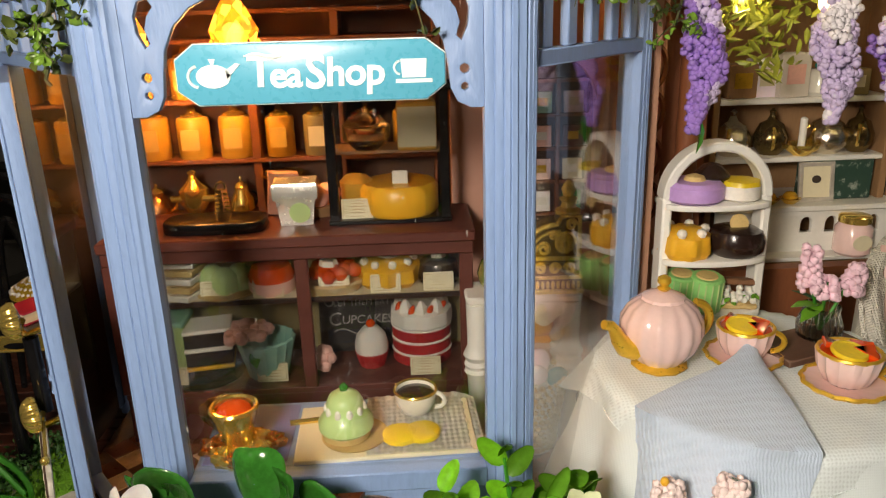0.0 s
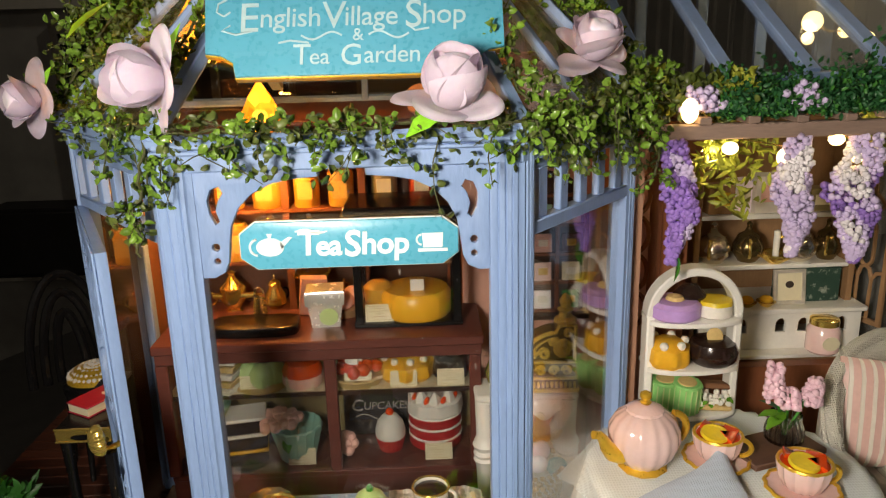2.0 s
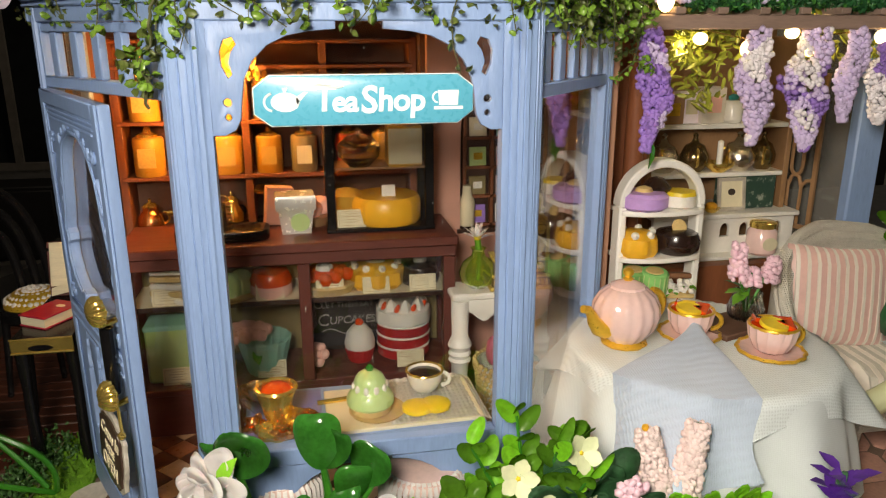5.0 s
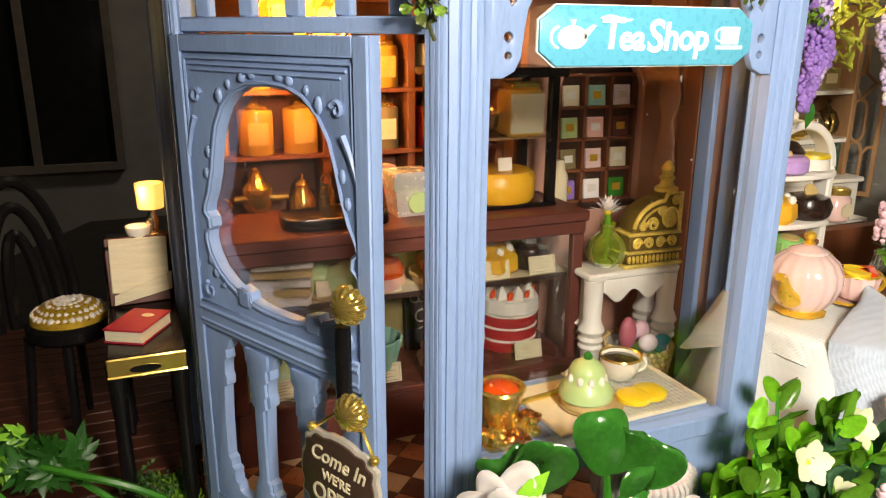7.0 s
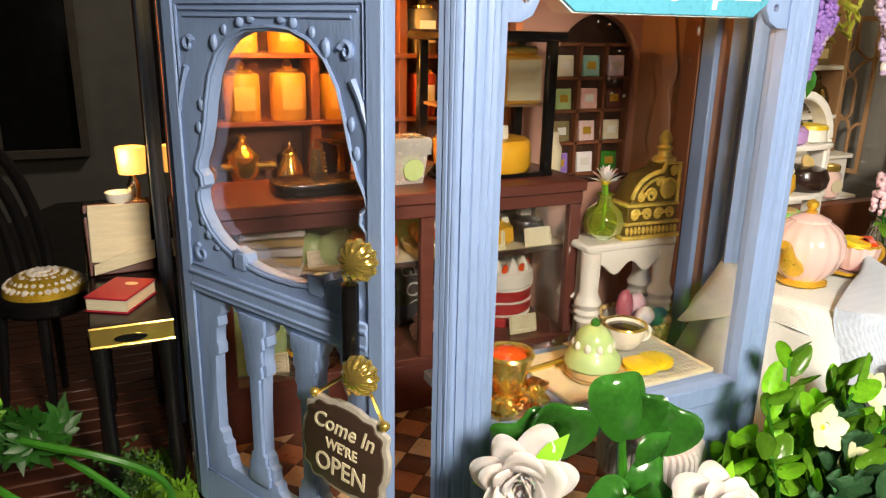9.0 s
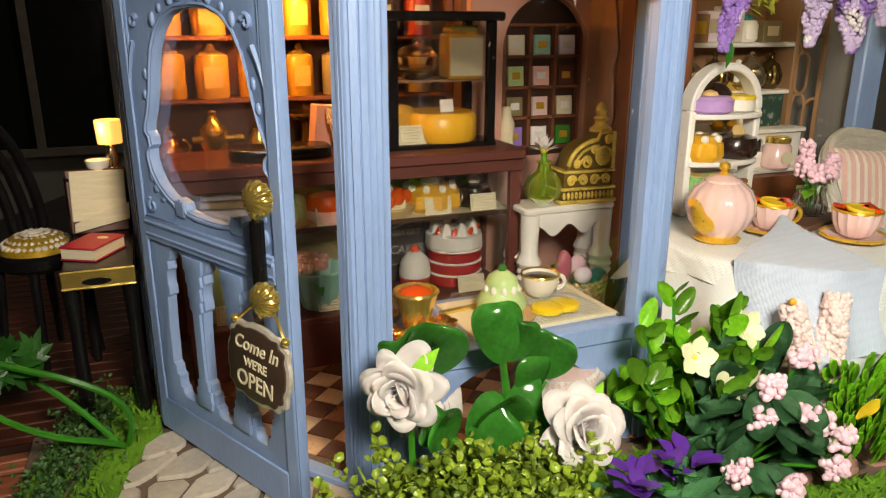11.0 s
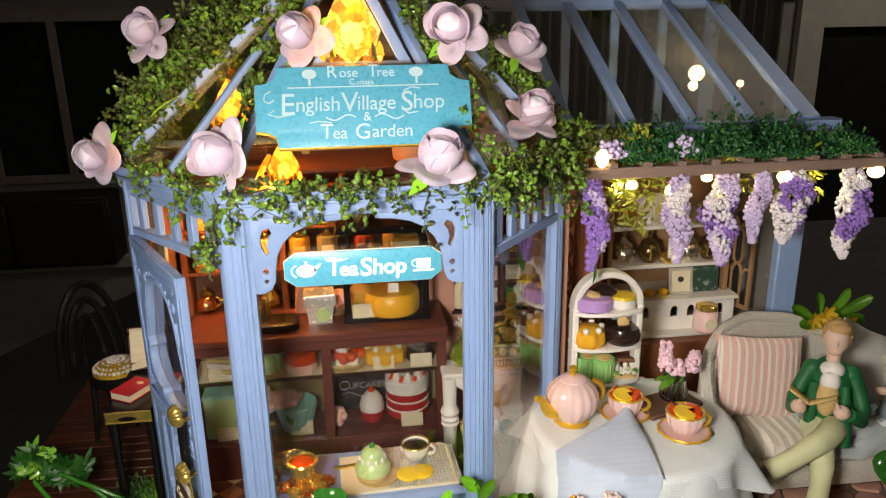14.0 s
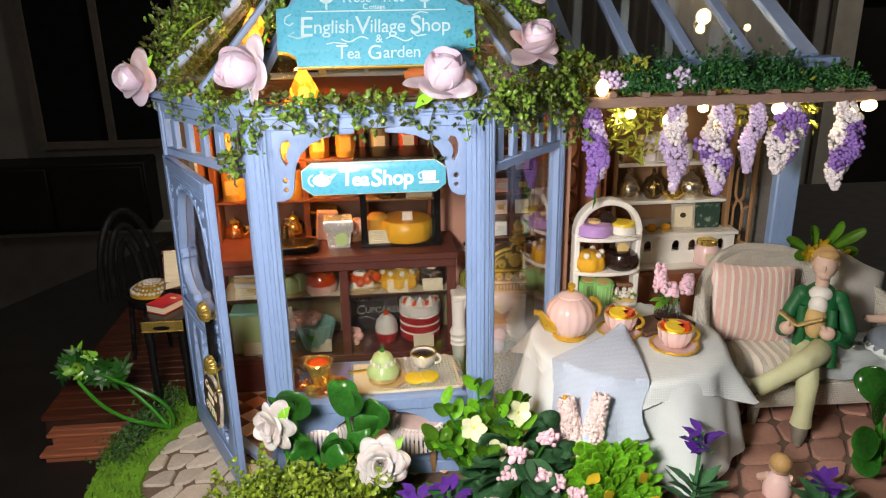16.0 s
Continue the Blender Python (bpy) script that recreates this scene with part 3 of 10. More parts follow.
part("frame", plate(bmesh.new(), [rect(-30, 34, -18, 17), rect(-28.5, -15, -16.5, 15), rect(-13.5, 2, -16.5, 15), rect(3.5, 18, -16.5, 15), rect(19.5, 32.5, -16.5, 15)], 1.5, upright()), CURTAIN, t)
for x0, x1 in ((-28.5, -15), (-13.5, 2), (3.5, 18), (19.5, 32.5)):
    part("pane", box(bmesh.new(), x0, x1, 0.2, 0.5, -16.5, 15), ROOMGLASS, t)
t = thing("room_door", (127, 148, -90), label="pale door frame round a dark doorway", category="door frame", kind="structure")
part("frame", plate(bmesh.new(), [[(-22, 0), (-22, 110), (22, 110), (22, 0), (16, 0), (16, 103), (-16, 103), (-16, 0)]], 2.0, upright()), ROOMPALE, t)
part("panel", box(bmesh.new(), -16, 16, 0.4, 1.0, 0, 103), ROOMDARK, t)
for k, (cx, cw) in enumerate(((52, 30), (84, 32))):
    t = thing("curtain", (cx, 146, -89), label="dull brown curtain hanging in folds", category="curtain", group="room curtains")
    bm = bmesh.new()
    rings(bm, [[(cw * (i / 60 - 0.5), 1.3 * math.sin(i * 1.05 + k) + 0.5 * math.sin(i * 0.4) + y, z) for i in range(61)] for y, z in ((0, 0), (0.2, 116))], closed=False)
    bmesh.ops.solidify(bm, geom=bm.faces[:], thickness=0.3)
    part("fabric", bm, CURTAIN, t)
    part("heading", box(bmesh.new(), -cw / 2, cw / 2, -0.3, 0.8, 116, 118, bev=0.2), ROOMPALE, t)
slab("trim_1", -236, 236, 147.6, 149.9, 22, 27, ROOMPALE, "pale pelmet rail on the far wall")
slab("trim_2", -236, 30, 148.6, 149.9, -36, -33.5, ROOMPALE, "pale dado rail on the far wall")

# ---- plinth, turf, paving and deck of the model ----
PLINTH = [(-9.6, -1.2), (-8.2, -3.2), (-5.0, -4.6), (2.0, -4.9), (10.0, -4.9), (19.5, -4.6), (20.2, 0.0), (20.0, 8.0), (18.5, 15.0), (-9.6, 15.0), (-9.8, 4.0)]
bm = plate(bmesh.new(), [PLINTH], 1.1, at(0, 0, -0.65), bev=0.08)
part("plinth", bm, MORTAR, None, "dark base board with rounded front edge", "structure")
TURF = [(-9.5, -1.0), (-8.0, -3.0), (-5.0, -4.4), (2.0, -4.7), (10.0, -4.7), (12.0, -4.0), (5.0, -2.9), (4.2, -0.6), (-3.6, -0.6), (-5.0, -2.6), (-7.4, -1.2), (-7.95, 0.4), (-7.92, 1.5), (-7.65, 2.7), (-7.3, 3.65), (-6.95, 4.0), (-6.98, 4.9), (-7.35, 6.3), (-8.2, 6.5), (-8.9, 5.4), (-9.7, 2.5)]
part("turf", plate(bmesh.new(), [TURF], 0.36, at(0, 0, -0.02), bev=0.06), MOSS, None, "bright green moss edging round the paving", "structure")
g = np.random.default_rng(3)


def inside(loop, x, y):
    hit = False
    for (ax, ay), (bx, by) in zip(loop, loop[1:] + loop[:1]):
        if (ay > y) != (by > y) and x < ax + (y - ay) / (by - ay) * (bx - ax):
            hit = not hit
    return hit


blades = [(x, y, 0.12) for x, y in zip(g.uniform(-9.8, 12, 14000), g.uniform(-4.7, 6.5, 14000)) if inside(TURF, x, y)]
leaf_cloud("moss_tufts", blades, 0.22, MOSS, None, 5, wide=0.35, label="short green moss tufts on the turf", up=1.4)
bpy.data.objects["moss_tufts"]["category"] = "moss"


def crazy_paving(name, outline, x0, x1, y0, y1, step, material, label, seed, z=0.0, gap=0.09, thick=0.12):
    """Irregular stones: cells of a jittered grid, each shrunk from its joints and bevelled."""
    rnd = random.Random(seed)
    bed = part(name, plate(bmesh.new(), [outline], 0.30, at(0, 0, z - 0.13)), MORTAR, None, label, "structure")
    nx, ny = int((x1 - x0) / step) + 1, int((y1 - y0) / step) + 1
    pts = {}
    for i in range(-1, nx + 2):
        for j in range(-1, ny + 2):
            pts[i, j] = (x0 + (i + (0.5 if j % 2 else 0) + rnd.uniform(-0.25, 0.25)) * step, y0 + (j + rnd.uniform(-0.25, 0.25)) * step)
    for i in range(-1, nx + 1):
        for j in range(-1, ny + 1):
            o = 1 if j % 2 else 0
            quad = [pts[i, j], pts[i + 1, j], pts.get((i + o + 1 if o else i + 1, j + 1), pts[i + 1, j + 1]), pts.get((i + o, j + 1), pts[i, j + 1])]
            if o:
                quad = [pts[i, j], pts[i + 1, j], pts.get((i + 2, j + 1), None), pts[i + 1, j + 1]]
            else:
                quad = [pts[i, j], pts[i + 1, j], pts[i + 1, j + 1], pts[i, j + 1]]
            if None in quad:
                continue
            cx, cy = sum(q[0] for q in quad) / 4, sum(q[1] for q in quad) / 4
            if not inside(outline, cx, cy):
                continue
            loop = []
            for k in range(4):
                a, b = quad[k], quad[(k + 1) % 4]
                for f in (0.16, 0.84):
                    loop.append((a[0] + (b[0] - a[0]) * f, a[1] + (b[1] - a[1]) * f))
            r = math.dist(quad[0], quad[2]) / 2
            k = 1 - gap / r * 1.2
            bm = bmesh.new()
            h = rnd.uniform(-0.012, 0.012)
            rings(bm, [[(cx + (x - cx) * k * e, cy + (y - cy) * k * e, z + dz + h) for x, y in loop] for e, dz in ((1, 0.0), (1, thick * 0.6), (0.93, thick))])
            part("stone", bm, material, bed)


GREYPATH = [(-7.6, -0.9), (-5.2, -2.5), (-3.4, -0.7), (-3.7, 0.6), (-6.6, 4.3), (-7.6, 4.6), (-8.1, 3.4), (-8.4, 1.4)]
crazy_paving("path", GREYPATH, -8.6, -3.2, -2.6, 4.8, 0.95, STONE, "pale grey crazy paving before the shop door", 11)
TERRACE = [(4.0, -0.8), (5.2, -2.9), (12.0, -3.9), (19.6, -4.4), (19.8, 7.0), (7.0, 7.0), (6.9, 3.9), (3.9, 0.2)]
crazy_paving("terrace", TERRACE, 3.8, 20.0, -4.4, 7.0, 1.25, PINKSTONE, "pinkish brown stone paving of the tea garden", 12)

# reddish plank deck with two steps
deck = thing("deck", (0, 0, 0), label="reddish brown plank deck with two steps", category="deck", kind="structure")
part("joists", box(bmesh.new(), -13.0, -7.6, 5.4, 18.6, -1.2, -0.26), DARKWOOD, deck)
for i in range(22):
    y = 5.3 + i * 0.6
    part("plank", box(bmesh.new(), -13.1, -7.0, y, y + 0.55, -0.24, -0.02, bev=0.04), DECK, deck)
for j in range(2):
    z = -0.42 - 0.38 * j
    part("riser", box(bmesh.new(), -12.6 + 0.05, -8.9, 4.76 - 0.75 * j, 5.2 - 0.75 * j, -1.2, z - 0.16), STEPWOOD, deck)
    for i in range(2):
        y = 4.6 - 0.75 * j + i * 0.37
        part("step_board", box(bmesh.new(), -12.7, -8.8, y, y + 0.35, z - 0.15, z, bev=0.04), STEPWOOD, deck)

# ---- the shop ----
shop = thing("tea_shop", (0, 3, 0), label="blue painted miniature tea shop with glazed bay front", category="miniature shop")
FL, FR, LB, RB = (-3.30, 0.0), (3.36, 0.0), (-6.95, 4.65), (6.62, 3.95)
SB = -3.0  # things of the shop are drawn from the origin of the plan
shift = Matrix.Translation((0, SB, 0))


def facet(a, b):
    """The frame of a wall that runs from a to b: x along it, y inwards, z up; and its length."""
    d = Vector((b[0] - a[0], b[1] - a[1], 0))
    return shift @ Matrix.Translation((*a, 0)) @ Matrix.Rotation(math.atan2(d.y, d.x), 4, "Z"), d.length


def fluted_post(m, x0, x1, z0, z1, parent):
    w = x1 - x0
    prof = ((0.0, 0.34), (0.0, -0.02), (0.20, -0.04), (0.235, -0.025), (0.27, -0.06), (0.42, -0.075), (0.455, -0.055), (0.49, -0.085), (0.60, -0.095), (0.635, -0.075), (0.67, -0.095), (0.78, -0.085), (0.81, -0.05), (0.84, -0.035), (1.0, -0.02), (1.0, 0.34))
    jit = random.Random(int(x0 * 100) + int(z1 * 10))
    bm = bmesh.new()
    rings(bm, [[m @ Vector((x0 + f * w + jit.uniform(-0.006, 0.006), y + jit.uniform(-0.006, 0.006), z)) for f, y in prof] for z in np.linspace(z0, z1, 9)])
    return part("post", bm, BLUE, parent)


# floor and its checker tiles
FLOOR = [(-3.2, 0.1), (3.25, 0.1), (6.5, 4.0), (6.9, 9.0), (-6.9, 9.0), (-6.85, 4.7)]
shop_floor = part("shop_floor", plate(bmesh.new(), [FLOOR], 0.3, shift @ at(0, 0, 0.0)), MORTAR, shop, "checkered floor of cream, brown and terracotta tiles")
tile_me = {}
for key, tm in (("c", TILEC), ("b", TILEB), ("o", TILEO)):
    tile_me[key] = mesh_of("tile", rings(bmesh.new(), [[(s * e * x, s * e * y, z) for x, y in ((1, 0), (0, 1), (-1, 0), (0, -1))] for s, e, z in ((0.47, 1, 0.15), (0.47, 1, 0.17), (0.47, 0.95, 0.18))]))
    tile_me[key].materials.append(tm)
for i in range(-10, 11):
    for j in range(0, 10):
        for o in (0, 1):
            x, y = (i + 0.5 * o) * 0.98, (j + 0.5 * o) * 0.98 + 0.3
            if inside(FLOOR, x - 0.3, y) and inside(FLOOR, x + 0.3, y) and y < 6.3:
                tl = part("tile", tile_me["b" if o else ("o" if (i + j) % 3 == 0 else "c")], None, shop_floor)
                tl.location = (x * U, (y + SB) * U, 0)

Z0, ZS, ZT, ZE = 0.1, 2.95, 10.08, 12.0  # foot, sill, transom, eaves


def slats(m, x0, x1, z0, z1, n, parent):
    for i in range(n):
        x = x0 + (x1 - x0) * (i + 0.5) / n
        part("slat", box(bmesh.new(), x - 0.16, x + 0.16, 0.02, 0.20, z0, z1, m, 0.025), BLUE, parent)


def eaves(m, ln, parent):
    part("top_beam", box(bmesh.new(), -0.05, ln + 0.05, -0.06, 0.34, ZE - 0.42, ZE, m, 0.03), BLUE, parent)
    bm = box(bmesh.new(), -0.04, ln + 0.04, -0.20, 0.36, ZE + 0.003, ZE + 0.14, m, 0.04)
    box(bm, -0.10, ln + 0.10, -0.16, 0.30, ZE - 0.10, ZE, m, 0.03)
    part("cornice", bm, BLUE, parent)


# front wall: posts, brackets, sill, glass
m, ln = facet(FL, FR)
front = part("front_wall", box(bmesh.new(), 0.02, ln - 0.02, -0.02, 0.34, Z0, Z0 + 0.45, m, 0.03), BLUE, shop, "blue front wall with wide shop window")
fluted_post(m, -0.06, 0.60, Z0, ZE - 0.02, front)
fluted_post(m, ln - 0.60, ln + 0.06, Z0, ZE - 0.02, front)
eaves(m, ln, front)

def bracket_outline(s):
    pts = [(0.0, 0.0), (0.0, -2.05), (0.22, -2.05), (0.42, -1.95), (0.52, -1.75), (0.56, -1.4), (0.62, -1.05), (0.78, -0.72), (1.05, -0.45), (1.4, -0.28), (1.8, -0.2), (2.3, -0.16), (2.3, 0.0)]
    return [(s * x, y) for x, y in pts]


for s, x in ((1, 0.60), (-1, ln - 0.60)):
    holes = [oval(s * 0.30, -1.45, 0.075, 0.075, 12), oval(s * 0.30, -1.72, 0.06, 0.06, 12),
             [(s * a, b) for a, b in ((0.30, -0.35), (0.45, -0.30), (0.52, -0.42), (0.42, -0.55), (0.36, -0.75), (0.42, -0.95), (0.34, -1.02), (0.24, -0.80), (0.22, -0.55))]]
    part("bracket", plate(bmesh.new(), [bracket_outline(s)] + holes, 0.16, m @ at(x, 0.08, ZE - 0.40) @ upright(), bev=0.02), BLUE, front)
part("window_pane", box(bmesh.new(), 0.62, ln - 0.62, 0.20, 0.225, ZS + 0.02, ZE - 0.43, m), GLASSPANE, front, "clear scratched acetate pane").visible_shadow = False
# sill board that is also the window table
part("window_sill", box(bmesh.new(), -2.72, 2.66, 0.36, 2.75, ZS - 0.22, ZS, shift, 0.03), BLUE, front, "blue window table board")
part("sill_rail", box(bmesh.new(), 0.6, ln - 0.6, -0.06, 0.34, ZS - 0.38, ZS + 0.02, m, 0.03), BLUE, front)
for s, x in ((1, 0.60), (-1, ln - 0.60)):
    arc = [(0, 0), (s * 2.3, 0)] + [(s * (2.3 - 1.75 * math.sin(a)), -2.05 * (1 - math.cos(a)) - 0.12) for a in np.linspace(0, math.pi / 2, 10)] + [(0, -2.2)]
    part("lower_bracket", plate(bmesh.new(), [arc], 0.18, m @ at(x, 0.12, ZS - 0.38) @ upright(), bev=0.02), BLUE, front)
part("lower_panel", plate(bmesh.new(), [[(0.6, 0.4), (ln - 0.6, 0.4), (ln - 0.6, 1.0), (ln - 2.2, 0.62), (2.2, 0.62), (0.6, 1.0)]], 0.16, m @ at(0, 0.24, 0) @ upright(), bev=0.02), BLUE, front)

# right wall: glazed, with slatted transom
m, ln = facet(FR, RB)
right = part("side_wall", box(bmesh.new(), 0.02, ln - 0.02, -0.02, 0.34, Z0, Z0 + 0.5, m, 0.03), BLUE, shop, "blue glazed side wall with slatted transom")
fluted_post(m, 0.0, 0.42, Z0, ZE - 0.02, right)
fluted_post(m, ln - 0.42, ln, Z0, ZE - 0.02, right)
eaves(m, ln, right)
part("transom", box(bmesh.new(), 0.42, ln - 0.42, -0.03, 0.30, ZT + 0.02, ZT + 0.30, m, 0.03), BLUE, right)
part("top_rail", box(bmesh.new(), 0.42, ln - 0.42, 0.0, 0.26, ZE - 0.62, ZE - 0.43, m, 0.02), BLUE, right)
slats(m, 0.42, ln - 0.42, ZT + 0.30, ZE - 0.62, 5, right)
part("window_pane", box(bmesh.new(), 0.42, ln - 0.42, 0.16, 0.185, Z0 + 0.52, ZT + 0.02, m), GLASSPANE, right, "clear scratched acetate pane").visible_shadow = False

# left wall: doorway with slatted transom
m, ln = facet(LB, FL)
left = part("door_wall", box(bmesh.new(), 0.02, ln - 0.02, 0.0, 0.34, Z0 - 0.02, Z0 + 0.16, m, 0.02), BLUE, shop, "blue wall with doorway and slatted transom")
fluted_post(m, 0.0, 0.42, Z0, ZE - 0.02, left)
fluted_post(m, ln - 0.46, ln, Z0, ZE - 0.02, left)
eaves(m, ln, left)
part("transom", box(bmesh.new(), 0.42, ln - 0.46, -0.06, 0.30, ZT + 0.10, ZT + 0.36, m, 0.03), BLUE, left)
part("top_rail", box(bmesh.new(), 0.42, ln - 0.46, 0.0, 0.26, ZE - 0.62, ZE - 0.43, m, 0.02), BLUE, left)
slats(m, 0.42, ln - 0.46, ZT + 0.36, ZE - 0.62, 5, left)

# the open door
DOORTIP = (-4.50, -0.12)
dm, dl = facet((-6.78, 4.42), DOORTIP)
DB, DT = 0.16, ZT + 0.08
holes = []
# large light: a domed upper part that widens to a waist, and a bowl below with two small blocks on its rim
half = [(0.0, 9.36), (0.5, 9.33), (0.9, 9.20), (1.22, 8.95), (1.45, 8.60), (1.58, 8.2), (1.68, 7.8), (1.82, 7.42), (1.97, 7.16), (2.0, 7.02), (1.88, 6.92), (1.86, 6.76), (1.98, 6.66), (2.0, 6.50), (1.92, 6.25), (1.72, 6.0), (1.42, 5.80), (1.12, 5.67), (1.08, 5.78), (0.80, 5.72), (0.76, 5.58), (0.4, 5.53), (0.0, 5.52)]
big = [(2.68 + x, z) for x, z in half] + [(2.68 - x, z) for x, z in half[-2:0:-1]]
holes.append(big)


def baluster_gap(x, z0, z1, w):
    """An opening between two turned balusters."""
    prof = [(0.30, 0.0), (0.42, 0.015), (0.45, 0.05), (0.62, 0.06), (0.66, 0.10), (0.62, 0.13), (0.80, 0.145), (0.84, 0.19), (1.0, 0.21), (0.98, 0.45), (0.90, 0.66), (0.72, 0.68), (0.70, 0.73), (0.78, 0.75), (0.74, 0.83), (0.62, 0.85), (0.66, 0.90), (0.46, 0.93), (0.4, 0.97), (0.15, 1.0)]
    rt = [(x + w / 2 * a, z0 + (z1 - z0) * b) for a, b in prof]
    return rt + [(x - w / 2 * a, z0 + (z1 - z0) * b) for a, b in prof[::-1]]


for i in range(3):
    holes.append(baluster_gap((1.28, 2.67, 3.92)[i], 1.25, 4.66, 1.12 if i < 2 else 0.86))
bm = plate(bmesh.new(), [rect(0.0, dl, DB, DT)] + holes, 0.22, dm @ at(0, 0, 0) @ upright(), bev=0.025)
door = part("door", bm, BLUE, shop, "open blue door with carved oval light and balusters")
part("door_pane", box(bmesh.new(), 0.35, dl - 0.35, 0.114, 0.13, 5.2, DT - 0.35, dm), DOORPANE, door, "thin clear acetate sheet").visible_shadow = False
for x0, x1, z0, z1 in ((0.0, 0.30, DB, DT), (dl - 0.30, dl, DB, DT), (0.30, dl - 0.30, DB, DB + 0.8), (0.30, dl - 0.30, DT - 0.30, DT)):
    part("stile" if x1 - x0 < 1 else "rail", box(bmesh.new(), x0, x1, -0.17, -0.113, z0, z1, dm, 0.02), BLUE, door)
bm = bmesh.new()
for k, off in enumerate((0.0, 0.12, 0.24)):
    tube(bm, [(0.36 + off, -0.12, DT - 0.40 - off * 0.8), (dl - 0.36 - off, -0.12, DT - 0.40 - off * 0.8)], 0.028, 5, dm)
for x in (0.36, dl - 0.36):
    tube(bm, [(x, -0.12, 8.5), (x, -0.12, DT - 0.40)], 0.028, 5, dm)
part("moulding", bm, BLUE, door, kind="stuff")
# carved middle rail, scrolls and drops
bm = box(bmesh.new(), 0.30, dl - 0.30, -0.18, -0.113, 4.72, 5.26, dm, 0.03)
tube(bm, [(0.32, -0.17, 5.12), (dl - 0.32, -0.17, 5.12)], 0.05, 6, dm)
tube(bm, [(0.32, -0.17, 4.86), (dl - 0.32, -0.17, 4.86)], 0.04, 6, dm)
part("middle_rail", bm, BLUE, door)


def scroll(bm, cx, cz, r, turns, a0, s, thick):
    pts = [(cx + s * r * (1 - 0.75 * f) * math.cos(a0 + turns * 2 * math.pi * f), -0.14, cz + r * (1 - 0.75 * f) * math.sin(a0 + turns * 2 * math.pi * f)) for f in np.linspace(0, 1, 16)]
    tube(bm, pts, [thick * (1 - 0.5 * f) for f in np.linspace(0, 1, 16)], 5, dm)


bm = bmesh.new()
for s, cx in ((1, 0.52), (-1, dl - 0.52)):
    scroll(bm, cx + s * 0.16, 9.12, 0.14, 1.1, 0.3, s, 0.05)
    tube(bm, [(cx + s * 0.06, -0.13, 8.75), (cx - s * 0.08, -0.13, 8.5), (cx - s * 0.20, -0.13, 8.2), (cx - s * 0.27, -0.13, 7.9)], [0.06, 0.05, 0.045, 0.02], 5, dm)
    for z in (8.3, 8.05, 5.95):
        ball(bm, (cx - s * 0.26, -0.12, z), 0.075, 7, 4, (1, 0.6, 1.2), dm)
    scroll(bm, cx + s * 0.12, 5.5, 0.17, 1.0, 2.0, s, 0.045)
for dx, z, r_, sq in ((0.35, 9.52, 0.075, (1.5, 0.5, 0.8)), (0.62, 9.48, 0.085, (1.1, 0.6, 1.0)), (1.02, 9.36, 0.07, (0.9, 0.6, 1.2)), (1.30, 9.16, 0.10, (0.8, 0.6, 1.4)), (1.78, 8.15, 0.075, (0.8, 0.6, 1.5)), (1.88, 7.75, 0.08, (0.8, 0.6, 1.3)),
                      (1.98, 6.10, 0.07, (1.0, 0.6, 1.3)), (1.82, 5.88, 0.085, (1.0, 0.6, 1.0)), (1.60, 5.68, 0.06, (1.4, 0.6, 0.9))):
    for sg in (-1, 1):
        ball(bm, (2.68 + sg * dx, -0.12, z), r_, 8, 5, sq, dm)
for dx in (0.95, -0.95):  # raised blocks at the foot of the light, and a carved lip round it
    box(bm, 2.68 + dx - 0.17, 2.68 + dx + 0.17, -0.16, -0.10, 5.42, 5.75, dm, 0.04)
tube(bm, [(x, -0.115, z) for x, z in [(2.68 + (x - 2.68) * 1.035, 7.44 + (z - 7.44) * 1.035) for x, z in big] + [(2.68, 7.44 + 1.92 * 1.035)]], 0.035, 5, dm)
part("carving", bm, BLUE, door, kind="stuff")
for i in range(2):
    x = 1.97 + i * 1.36
    half = [(0.26, 1.32), (0.30, 1.50), (0.27, 1.54), (0.27, 1.72), (0.20, 1.76), (0.20, 1.92), (0.13, 1.98), (0.13, 3.45), (0.22, 3.52), (0.20, 3.72), (0.25, 3.78), (0.23, 4.02), (0.29, 4.08), (0.27, 4.28), (0.34, 4.36), (0.34, 4.62)]
    bm = plate(bmesh.new(), [[(x + a, z) for a, z in half] + [(x - a, z) for a, z in half[::-1]]], 0.07, dm @ at(0, -0.135, 0) @ upright(), bev=0.02)
    part("baluster", bm, BLUE, door)
# pull handle: two gilt flower bosses and a black grip
grip = part("handle", lathe(bmesh.new(), [(0.06, 0), (0.13, 0.02), (0.13, 1.42), (0.06, 1.44)], 10, dm @ at(dl - 0.46, -0.36, 4.48)), BLACKLAC, door, "black grip of the door handle")


def flower_boss(m, r, parent):
    bm = lathe(bmesh.new(), [(0.05 * r, -0.05), (0.95 * r, 0.02), (1.0 * r, 0.10), (0.86 * r, 0.30 * r + 0.1), (0.6 * r, 0.5 * r + 0.1), (0.3 * r, 0.58 * r + 0.1), (0.03, 0.6 * r + 0.1)], 84, m, 12, 0.07)
    return part("boss", bm, GOLD, parent, "gilt flower boss")


for z in (6.24, 4.50):
    flower_boss(dm @ at(dl - 0.11, -0.46, z + 0.14) @ pose(0, 0, 0, 90, 0, 8), 0.30, grip)
    part("stalk", tube(bmesh.new(), [(dl - 0.46, -0.10, z - 0.2), (dl - 0.48, -0.4, z - 0.3), (dl - 0.42, -0.5, z - 0.12), (dl - 0.14, -0.42, z + 0.1)], 0.065, 7, dm), GOLD, grip)

